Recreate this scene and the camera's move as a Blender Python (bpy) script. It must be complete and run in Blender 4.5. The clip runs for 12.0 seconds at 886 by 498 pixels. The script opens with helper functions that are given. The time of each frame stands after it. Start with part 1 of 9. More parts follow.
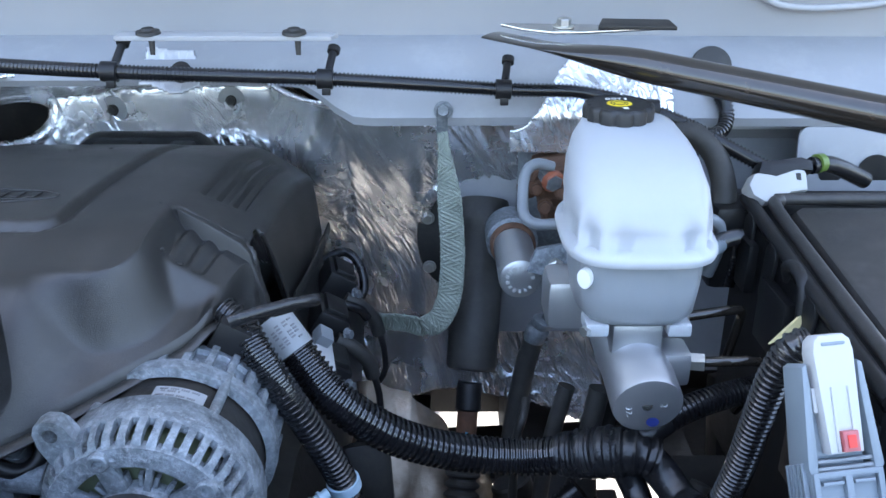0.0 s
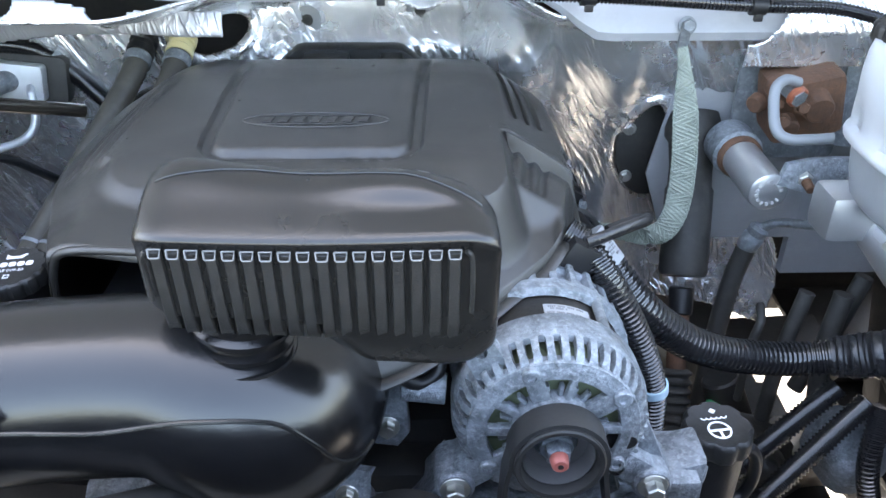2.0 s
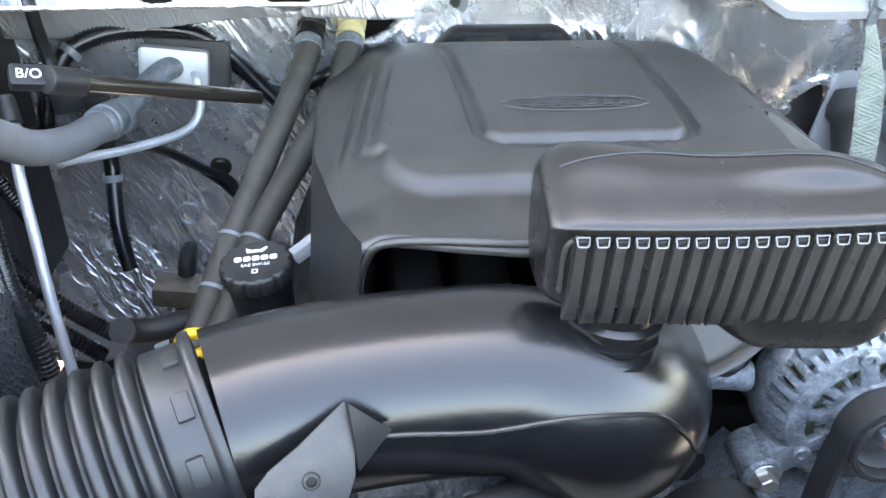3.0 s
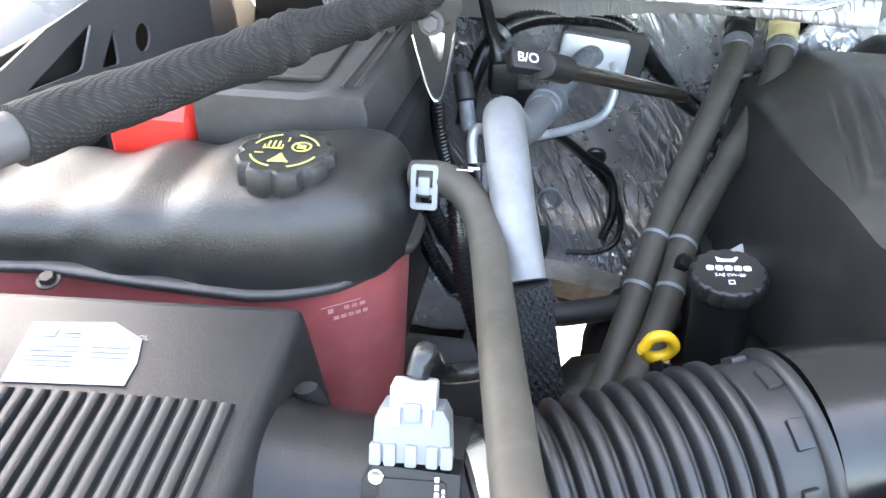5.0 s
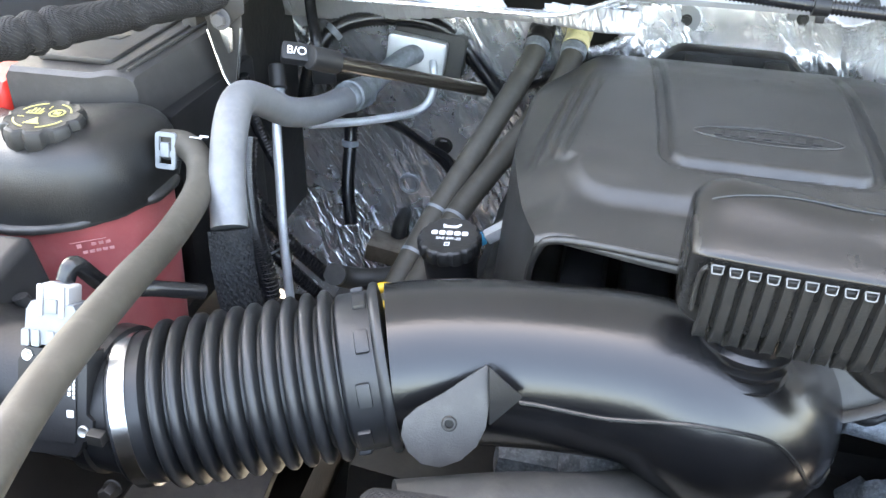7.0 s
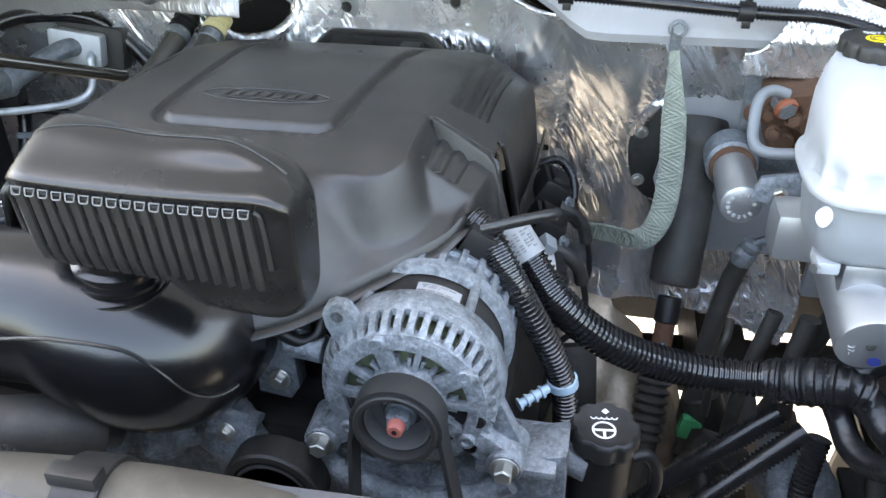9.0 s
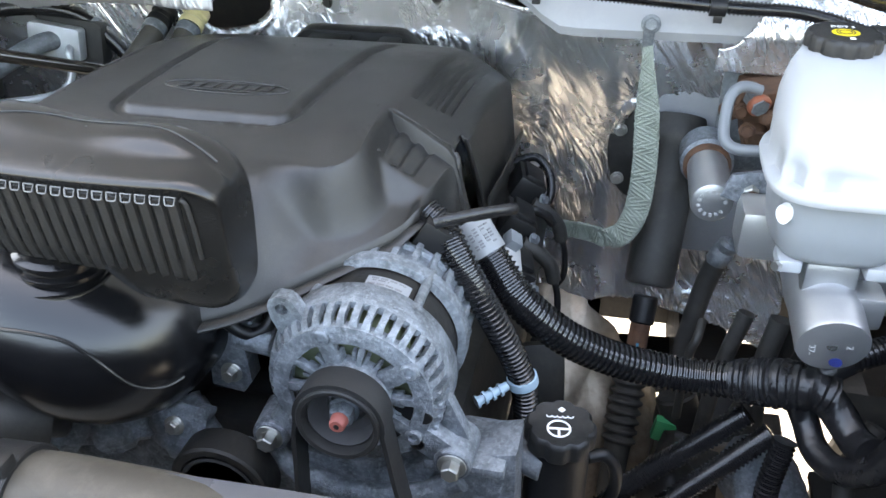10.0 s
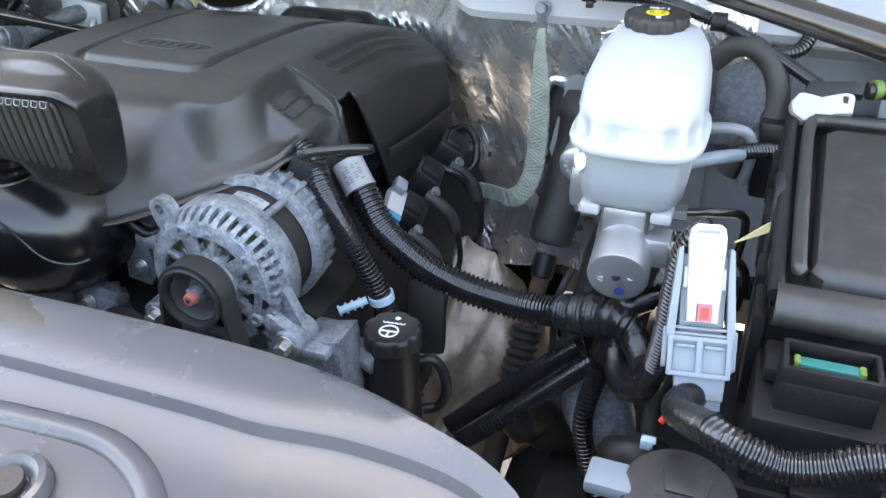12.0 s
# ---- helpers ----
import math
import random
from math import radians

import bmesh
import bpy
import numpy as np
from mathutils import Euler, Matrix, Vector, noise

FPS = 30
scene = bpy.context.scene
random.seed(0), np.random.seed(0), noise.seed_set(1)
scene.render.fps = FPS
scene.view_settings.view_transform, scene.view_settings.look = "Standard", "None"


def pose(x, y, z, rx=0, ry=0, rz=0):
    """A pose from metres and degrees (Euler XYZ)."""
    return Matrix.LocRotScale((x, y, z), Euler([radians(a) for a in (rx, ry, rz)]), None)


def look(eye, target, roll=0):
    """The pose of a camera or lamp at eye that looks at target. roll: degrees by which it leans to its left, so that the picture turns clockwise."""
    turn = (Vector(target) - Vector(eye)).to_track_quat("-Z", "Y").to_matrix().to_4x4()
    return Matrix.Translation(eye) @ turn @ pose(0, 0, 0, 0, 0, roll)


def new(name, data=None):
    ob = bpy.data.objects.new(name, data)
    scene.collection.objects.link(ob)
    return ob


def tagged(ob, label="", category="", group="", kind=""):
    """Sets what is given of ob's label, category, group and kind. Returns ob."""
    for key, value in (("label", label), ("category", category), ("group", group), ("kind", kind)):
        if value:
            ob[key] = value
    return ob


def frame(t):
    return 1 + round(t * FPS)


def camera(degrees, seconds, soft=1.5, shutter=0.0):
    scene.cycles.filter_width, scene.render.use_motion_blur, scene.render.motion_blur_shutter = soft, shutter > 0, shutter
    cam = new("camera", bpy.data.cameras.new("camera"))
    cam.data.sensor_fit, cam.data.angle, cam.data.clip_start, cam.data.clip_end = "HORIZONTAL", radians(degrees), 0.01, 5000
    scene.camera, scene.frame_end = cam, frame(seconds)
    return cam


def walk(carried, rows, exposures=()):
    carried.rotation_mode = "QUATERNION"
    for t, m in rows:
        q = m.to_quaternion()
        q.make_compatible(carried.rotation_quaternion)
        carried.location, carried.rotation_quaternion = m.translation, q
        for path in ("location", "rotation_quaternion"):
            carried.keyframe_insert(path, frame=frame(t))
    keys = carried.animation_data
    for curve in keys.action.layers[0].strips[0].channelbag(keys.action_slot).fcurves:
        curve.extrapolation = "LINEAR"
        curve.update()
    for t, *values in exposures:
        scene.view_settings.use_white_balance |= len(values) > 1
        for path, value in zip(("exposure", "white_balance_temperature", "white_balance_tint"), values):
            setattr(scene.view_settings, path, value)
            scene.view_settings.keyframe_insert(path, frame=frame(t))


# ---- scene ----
cam = camera(56.5, 12.0)
METRES, EYE, TILT, LEAN, TURN = 2.0, 1.5, -23.0, 0.0, 0.0
ROWS = [
    (0.0, 0.0, 0.0, 0.0, 0.0, 0.0, -0.0),
    (0.5, -0.0307, -0.0075, 0.0061, -0.34, -2.82, -0.33),
    (1.0, -0.0813, -0.0121, 0.0091, -0.35, -4.59, -0.22),
    (1.5, -0.1064, -0.0161, 0.0087, -1.02, -6.48, -0.1),
    (2.0, -0.1508, -0.0157, 0.0143, -1.57, -7.6, 0.32),
    (2.5, -0.218, -0.009, 0.0143, -4.42, -8.22, 1.22),
    (4.5, -0.3955, 0.0215, 0.0185, 2.1, -9.51, -2.03),
    (5.0, -0.4082, 0.0038, 0.0191, 8.56, -10.28, -4.61),
    (5.5, -0.3861, -0.019, 0.0193, 11.84, -10.62, -5.88),
    (6.0, -0.3541, -0.0288, 0.021, 11.41, -10.52, -6.62),
    (6.5, -0.3098, -0.0346, 0.0219, 11.25, -10.35, -6.77),
    (7.0, -0.2605, -0.0384, 0.0233, 12.19, -10.25, -6.39),
    (7.5, -0.1943, -0.0406, 0.0216, 12.85, -10.03, -5.9),
    (9.5, -0.0157, -0.0229, 0.0109, 10.41, -8.05, -3.75),
    (10.0, -0.0113, -0.0185, 0.0106, 11.86, -8.19, -4.54),
    (10.5, 0.0087, -0.0141, 0.0141, 12.81, -8.25, -5.0),
    (11.0, 0.0646, -0.019, 0.0125, 15.23, -8.38, -6.08),
    (11.5, 0.1066, -0.0335, 0.0104, 17.94, -8.64, -7.37),
    (12.0, 0.1311, -0.061, -0.0056, 19.81, -8.24, -7.47),
]
# the film camera's exposure and white balance drift a little as it turns
EXPOSURES = [(0.0, 3.45, 6600, 10), (1.0, 3.88, 7150, 10), (2.0, 4.26, 7600, 10), (2.5, 4.6, 7850, 10), (4.5, 4.9, 8250, 10), (5.5, 4.36, 8000, 10), (7.5, 4.75, 8450, 10), (9.5, 4.0, 8500, 10), (10.5, 4.02, 8450, 10), (12.0, 3.98, 8150, 10)]
walk(cam, [(t, pose(0, 0, EYE, TILT, LEAN, TURN) @ pose(METRES * x, METRES * y, METRES * z, 90 + pitch, roll, yaw)) for t, x, y, z, yaw, pitch, roll in ROWS], EXPOSURES)

# light: clear sky in front of the car; the sun stands behind the raised hood, which shades the bay, and the sunlit ground gives light back
wd = bpy.data.worlds.new("sky")
wd.use_nodes = True
scene.world = wd
_n = wd.node_tree
_sky = _n.nodes.new("ShaderNodeTexSky")
_sky.sky_type = 'NISHITA'
_sky.sun_disc = False
SUN_EL, SUN_AZ = radians(54), radians(-14)
_sky.sun_elevation, _sky.sun_rotation = SUN_EL, SUN_AZ
_sky.air_density, _sky.dust_density, _sky.ozone_density = 1.0, 4.0, 1.0
_n.nodes["Background"].inputs["Strength"].default_value = 0.15
_n.links.new(_sky.outputs[0], _n.nodes["Background"].inputs[0])
_s = bpy.data.lights.new("sun", "SUN")
_s.energy, _s.angle, _s.color = 4.0, radians(0.6), (1.0, 0.96, 0.90)
_so = new("sun", _s)
_sd = Vector((math.sin(SUN_AZ) * math.cos(SUN_EL), math.cos(SUN_AZ) * math.cos(SUN_EL), math.sin(SUN_EL)))
_so.matrix_world = look(_sd * 20, (0, 0, 0))


# ---- materials ----
def mat(name, col, rough=0.5, metal=0.0, var=0.25, vs=14.0, bump=0.15, bs=220.0, stain=None, stain_amt=0.35, sss=0.0,
        coat=0.0, spec=0.5, crease=0.0, crease_scale=30.0, stretch=(1, 1, 1), island=0.0, rough_var=0.15):
    m = bpy.data.materials.new(name)
    m.use_nodes = True
    t = m.node_tree
    b = t.nodes["Principled BSDF"]
    L = t.links.new

    def nd(k, **kw):
        n = t.nodes.new(k)
        for a, v in kw.items():
            n.inputs[a].default_value = v
        return n
    tc = nd("ShaderNodeTexCoord")
    n1 = nd("ShaderNodeTexNoise", Scale=vs, Detail=6.0, Roughness=0.6)
    n2 = nd("ShaderNodeTexNoise", Scale=bs, Detail=4.0, Roughness=0.65)
    L(tc.outputs["Object"], n1.inputs["Vector"])
    mp = nd("ShaderNodeMapping")
    mp.inputs["Scale"].default_value = stretch
    L(tc.outputs["Object"], mp.inputs["Vector"])
    L(mp.outputs[0], n2.inputs["Vector"])
    r1 = t.nodes.new("ShaderNodeMapRange")
    r1.inputs["From Min"].default_value, r1.inputs["From Max"].default_value = 0.3, 0.7
    r1.inputs["To Min"].default_value, r1.inputs["To Max"].default_value = 1 - var, 1 + var
    L(n1.outputs["Fac"], r1.inputs["Value"])
    hs = nd("ShaderNodeHueSaturation")
    hs.inputs["Color"].default_value = (*col, 1)
    L(r1.outputs[0], hs.inputs["Value"])
    last = hs.outputs[0]
    if stain:
        n3 = nd("ShaderNodeTexNoise", Scale=vs * 3.1, Detail=8.0, Roughness=0.7)
        L(tc.outputs["Object"], n3.inputs["Vector"])
        r3 = t.nodes.new("ShaderNodeMapRange")
        r3.inputs["From Min"].default_value, r3.inputs["From Max"].default_value = 0.48, 0.72
        r3.inputs["To Max"].default_value = stain_amt
        L(n3.outputs["Fac"], r3.inputs["Value"])
        mx = t.nodes.new("ShaderNodeMix")
        mx.data_type = 'RGBA'
        L(r3.outputs[0], mx.inputs[0])
        L(last, mx.inputs[6])
        mx.inputs[7].default_value = (*stain, 1)
        last = mx.outputs[2]
    L(last, b.inputs["Base Color"])
    rr = t.nodes.new("ShaderNodeMapRange")
    rr.inputs["From Min"].default_value, rr.inputs["From Max"].default_value = 0.3, 0.7
    rr.inputs["To Min"].default_value = max(0.02, rough * (1 - rough_var))
    rr.inputs["To Max"].default_value = min(1.0, rough * (1 + rough_var))
    L(n1.outputs["Fac"], rr.inputs["Value"])
    L(rr.outputs[0], b.inputs["Roughness"])
    b.inputs["Metallic"].default_value = metal
    b.inputs["Coat Weight"].default_value = coat
    b.inputs["Coat Roughness"].default_value = 0.12
    b.inputs["Specular IOR Level"].default_value = spec
    if sss:
        b.inputs["Subsurface Weight"].default_value = sss
        b.inputs["Subsurface Scale"].default_value = 0.02
        b.inputs["Subsurface Radius"].default_value = (1.0, 0.9, 0.8)
    bp = nd("ShaderNodeBump", Strength=bump, Distance=0.002)
    L(n2.outputs["Fac"], bp.inputs["Height"])
    out = bp.outputs[0]
    if crease:
        vo = nd("ShaderNodeTexVoronoi", Scale=crease_scale)
        vo.feature = 'DISTANCE_TO_EDGE'
        wn = nd("ShaderNodeTexNoise", Scale=crease_scale * 0.7, Detail=3.0)
        L(tc.outputs["Object"], wn.inputs["Vector"])
        ad = t.nodes.new("ShaderNodeMix")
        ad.data_type = 'RGBA'
        ad.blend_type = 'LINEAR_LIGHT'
        ad.inputs[0].default_value = 0.06
        L(mp.outputs[0], ad.inputs[6])
        L(wn.outputs["Color"], ad.inputs[7])
        L(ad.outputs[2], vo.inputs["Vector"])
        b2 = nd("ShaderNodeBump", Strength=crease, Distance=0.006)
        L(vo.outputs["Distance"], b2.inputs["Height"])
        L(out, b2.inputs["Normal"])
        out = b2.outputs[0]
    L(out, b.inputs["Normal"])
    return m


BLK = (0.018, 0.018, 0.019)
M_COVER = mat("moulded_black_plastic", (0.0150, 0.0145, 0.0138), 0.34, var=0.2, bump=0.3, bs=900, stain=(0.052, 0.047, 0.043), stain_amt=0.38, vs=9, spec=0.62)
M_DUCT = mat("smooth_black_plastic", (0.005, 0.005, 0.0056), 0.22, var=0.2, bump=0.06, bs=300, stain=(0.03, 0.03, 0.03), stain_amt=0.12, spec=0.55)
M_RES = mat("satin_black_plastic", (0.0075, 0.0075, 0.0075), 0.26, var=0.15, bump=0.14, bs=600, stain=(0.022, 0.021, 0.019), stain_amt=0.25, spec=0.55)
M_BAR = mat("grained_black_plastic", (0.012, 0.012, 0.012), 0.42, var=0.3, vs=120, bump=0.5, bs=700)
M_BRIM = mat("worn_black_edge", (0.09, 0.09, 0.092), 0.28, var=0.1, bump=0.05, spec=0.8)
M_BELLOW = mat("bellows_rubber", (0.0115, 0.0122, 0.0135), 0.40, var=0.2, bump=0.1, bs=400)
M_PLASTIC = mat("plain_black_plastic", (0.010, 0.010, 0.0108), 0.42, var=0.3, bump=0.15, bs=500, stain=(0.028, 0.026, 0.024), stain_amt=0.3, spec=0.35)
M_BLACKP = mat("deep_black_plastic", (0.006, 0.006, 0.0065), 0.5, var=0.3, bump=0.2, bs=400, spec=0.3)
M_TANK = mat("grained_tank_plastic", (0.010, 0.010, 0.010), 0.36, var=0.3, vs=20, bump=0.3, bs=600, stain=(0.03, 0.028, 0.026), stain_amt=0.3)
M_LID = mat("dusty_black_plastic", (0.026, 0.0245, 0.0238), 0.42, var=0.2, bump=0.2, bs=700, stain=(0.09, 0.085, 0.08), stain_amt=0.3)
M_AIRBOX = mat("grey_black_plastic", (0.017, 0.017, 0.018), 0.40, var=0.15, bump=0.2, bs=900, stain=(0.04, 0.038, 0.036), stain_amt=0.25, spec=0.35)
M_LOOM = mat("loom_plastic", (0.010, 0.010, 0.011), 0.20, var=0.2, bump=0.05, bs=300, spec=0.8)
M_TAPE = mat("cloth_tape", (0.012, 0.012, 0.013), 0.26, var=0.2, bump=0.6, bs=150, stretch=(1, 1, 0.3))
M_RUBBER = mat("hose_rubber", (0.026, 0.025, 0.023), 0.62, var=0.3, bump=0.15, bs=260, stain=(0.09, 0.082, 0.07), stain_amt=0.3)
M_HOSE = mat("dusty_hose_rubber", (0.048, 0.043, 0.035), 0.55, var=0.25, bump=0.12, bs=200, stain=(0.10, 0.092, 0.076), stain_amt=0.4, spec=0.35)
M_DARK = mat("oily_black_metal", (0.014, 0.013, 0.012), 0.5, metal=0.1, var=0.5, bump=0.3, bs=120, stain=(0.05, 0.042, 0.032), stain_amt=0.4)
M_CAST = mat("cast_aluminium", (0.17, 0.19, 0.21), 0.48, metal=0.4, var=0.5, vs=70, bump=1.0, bs=240, stain=(0.40, 0.43, 0.46), stain_amt=0.7)
M_ALU = mat("dull_aluminium_pipe", (0.15, 0.165, 0.178), 0.5, metal=0.35, var=0.35, vs=55, bump=0.6, bs=320, stain=(0.34, 0.36, 0.37), stain_amt=0.6)
M_TUBE = mat("matt_aluminium_tube", (0.52, 0.54, 0.55), 0.42, metal=0.5, var=0.1, vs=40, bump=0.1, bs=300)
M_BRIGHT = mat("bright_metal", (0.62, 0.63, 0.63), 0.22, metal=1.0, var=0.1, bump=0.08, bs=300)
M_ZINC = mat("zinc_plated_steel", (0.50, 0.50, 0.47), 0.34, metal=0.9, var=0.2, bump=0.2, bs=250, stain=(0.30, 0.27, 0.20), stain_amt=0.4)
M_MACH = mat("machined_aluminium", (0.46, 0.47, 0.48), 0.36, metal=0.8, var=0.08, bump=0.15, bs=500)
M_RUST = mat("rusted_steel", (0.11, 0.055, 0.032), 0.8, metal=0.2, var=0.4, vs=60, bump=0.6, bs=260, stain=(0.06, 0.03, 0.02), stain_amt=0.6)


def foil(name, col, rough, slant, deep, stain_amt, metal=0.55):
    """Foil with long slanting creases, small facets between them and scuffed patches."""
    m = mat(name, col, rough, metal=metal, var=0.06, vs=16, bump=0.12, bs=300, stain=(0.42, 0.42, 0.42), stain_amt=stain_amt, rough_var=0.3)
    t = m.node_tree
    L = t.links.new
    b = t.nodes["Principled BSDF"]
    tc = t.nodes.new("ShaderNodeTexCoord")
    total = None
    for sc, longer, amt, width in ((44, 8.0, 0.8, 0.07), (82, 8.0, 0.8, 0.06), (120, 4.0, 0.04, 0.12), (24, 2.0, 0.06, 0.18)):
        mp = t.nodes.new("ShaderNodeMapping")
        mp.vector_type = 'TEXTURE'
        mp.inputs["Rotation"].default_value = (0, slant + 0.004 * sc, 0)
        mp.inputs["Scale"].default_value = (1, 1, longer)
        L(tc.outputs["Object"], mp.inputs["Vector"])
        n = t.nodes.new("ShaderNodeTexNoise")
        n.inputs["Scale"].default_value, n.inputs["Detail"].default_value = sc, 0.8
        n.inputs["Distortion"].default_value = 0.4
        L(mp.outputs[0], n.inputs["Vector"])
        a = t.nodes.new("ShaderNodeMath")
        a.operation = 'SUBTRACT'
        a.inputs[1].default_value = 0.5
        L(n.outputs["Fac"], a.inputs[0])
        c = t.nodes.new("ShaderNodeMath")
        c.operation = 'ABSOLUTE'
        L(a.outputs[0], c.inputs[0])
        cap = t.nodes.new("ShaderNodeMath")
        cap.operation = 'SMOOTH_MIN'
        cap.inputs[1].default_value, cap.inputs[2].default_value = width, 0.012
        L(c.outputs[0], cap.inputs[0])
        d = t.nodes.new("ShaderNodeMath")
        d.operation = 'MULTIPLY_ADD'
        d.inputs[1].default_value = -amt
        L(cap.outputs[0], d.inputs[0])
        if total:
            L(total, d.inputs[2])
        total = d.outputs[0]
    mask = t.nodes.new("ShaderNodeTexNoise")
    mask.inputs["Scale"].default_value = 7.0
    L(tc.outputs["Object"], mask.inputs["Vector"])
    mr = t.nodes.new("ShaderNodeMapRange")
    mr.inputs["From Min"].default_value, mr.inputs["From Max"].default_value = 0.42, 0.60
    mr.inputs["To Min"].default_value, mr.inputs["To Max"].default_value = 0.12, 1.0
    L(mask.outputs["Fac"], mr.inputs["Value"])
    bp = t.nodes.new("ShaderNodeBump")
    bp.inputs["Distance"].default_value = deep
    L(mr.outputs[0], bp.inputs["Strength"])
    L(total, bp.inputs["Height"])
    for link in list(b.inputs["Normal"].links):
        L(link.from_socket, bp.inputs["Normal"])
    L(bp.outputs[0], b.inputs["Normal"])
    return m


M_FOIL = foil("crinkled_foil", (0.90, 0.91, 0.93), 0.25, -0.66, 0.024, 0.12, 0.85)
M_FOILDULL = foil("scuffed_foil", (0.42, 0.42, 0.43), 0.38, -0.5, 0.022, 0.45, 0.5)
M_PAINT = mat("grey_body_paint", (0.25, 0.255, 0.265), 0.42, var=0.05, vs=5, bump=0.04, bs=90, coat=0.15, stain=(0.40, 0.40, 0.40), stain_amt=0.3)
M_HOOD = mat("hood_underside_paint", (0.33, 0.33, 0.33), 0.45, var=0.05, vs=4, bump=0.03, bs=80)
M_FENDER = mat("fender_paint", (0.27, 0.275, 0.28), 0.3, var=0.04, vs=4, bump=0.02, coat=0.5)
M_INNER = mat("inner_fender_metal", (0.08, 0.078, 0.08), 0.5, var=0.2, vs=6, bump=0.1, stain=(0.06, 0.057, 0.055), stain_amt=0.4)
# the white plastic again, darkened to paint the shade below the reservoir seam
M_WHITE_SHADED = mat("shaded_white_plastic", (0.235, 0.25, 0.265), 0.34, var=0.05, vs=20, bump=0.06, bs=160, sss=0.5)
M_WHITE = mat("white_translucent_plastic", (0.36, 0.375, 0.39), 0.38, var=0.03, vs=20, bump=0.06, bs=160, sss=0.5)
M_WPLAST = mat("white_plastic", (0.40, 0.40, 0.395), 0.4, var=0.04, bump=0.03)
M_GREYP = mat("grey_connector_plastic", (0.17, 0.20, 0.225), 0.42, var=0.08, bump=0.06)
M_LGREYP = mat("light_grey_plastic", (0.17, 0.185, 0.20), 0.42, var=0.06, bump=0.05)
M_CAP = mat("cap_plastic", (0.012, 0.012, 0.012), 0.5, var=0.2, bump=0.2, bs=500, stain=(0.05, 0.05, 0.05), stain_amt=0.3)
M_PINK = mat("coolant_tank_plastic", (0.36, 0.085, 0.088), 0.42, var=0.12, vs=10, bump=0.06, bs=200, sss=0.25, stain=(0.42, 0.15, 0.15), stain_amt=0.5)
M_RED = mat("red_plastic", (0.62, 0.030, 0.020), 0.4, var=0.08, bump=0.08)
M_REDNUT = mat("red_marked_nut", (0.36, 0.10, 0.08), 0.6, var=0.2, bump=0.2)
M_YEL = mat("yellow_ink", (0.75, 0.55, 0.02), 0.5, var=0.05, bump=0.0)
M_CAPYEL = mat("pale_yellow_ink", (0.42, 0.38, 0.12), 0.5, var=0.05, bump=0.0)
M_YPL = mat("yellow_plastic", (0.72, 0.42, 0.02), 0.4, var=0.1, bump=0.1)
M_AMBER = mat("cream_plastic", (0.62, 0.53, 0.28), 0.4, var=0.15, bump=0.1)
M_TANKINK = mat("pale_pink_print", (0.50, 0.22, 0.22), 0.6, var=0.2, vs=60, bump=0.0)
M_INK = mat("white_ink", (0.80, 0.80, 0.80), 0.6, var=0.04, bump=0.0)
M_INKD = mat("grey_ink", (0.16, 0.16, 0.17), 0.6, var=0.04, bump=0.0)
M_PAPER = mat("paper_label", (0.27, 0.28, 0.29), 0.5, var=0.04, bump=0.03)
M_TEAL = mat("teal_plastic", (0.010, 0.13, 0.115), 0.35, var=0.1, bump=0.03)
M_GREEN = mat("green_plastic", (0.02, 0.22, 0.09), 0.4, var=0.1, bump=0.05)
M_LIME = mat("lime_plastic", (0.10, 0.16, 0.03), 0.4, var=0.1, bump=0.05)
M_BLUECLIP = mat("pale_blue_clip", (0.34, 0.47, 0.55), 0.4, var=0.1, bump=0.05)
M_BLUE = mat("blue_plastic", (0.02, 0.25, 0.42), 0.4, var=0.1, bump=0.05)
M_ACALU = mat("dull_drawn_aluminium", (0.135, 0.140, 0.150), 0.5, metal=0.25, var=0.2, vs=30, bump=0.12, bs=300, stain=(0.20, 0.20, 0.20), stain_amt=0.35)
M_BRAID = mat("tinned_braid", (0.24, 0.265, 0.225), 0.55, metal=0.5, var=0.25, vs=60, bump=0.5, bs=500, stain=(0.20, 0.24, 0.18), stain_amt=0.5)


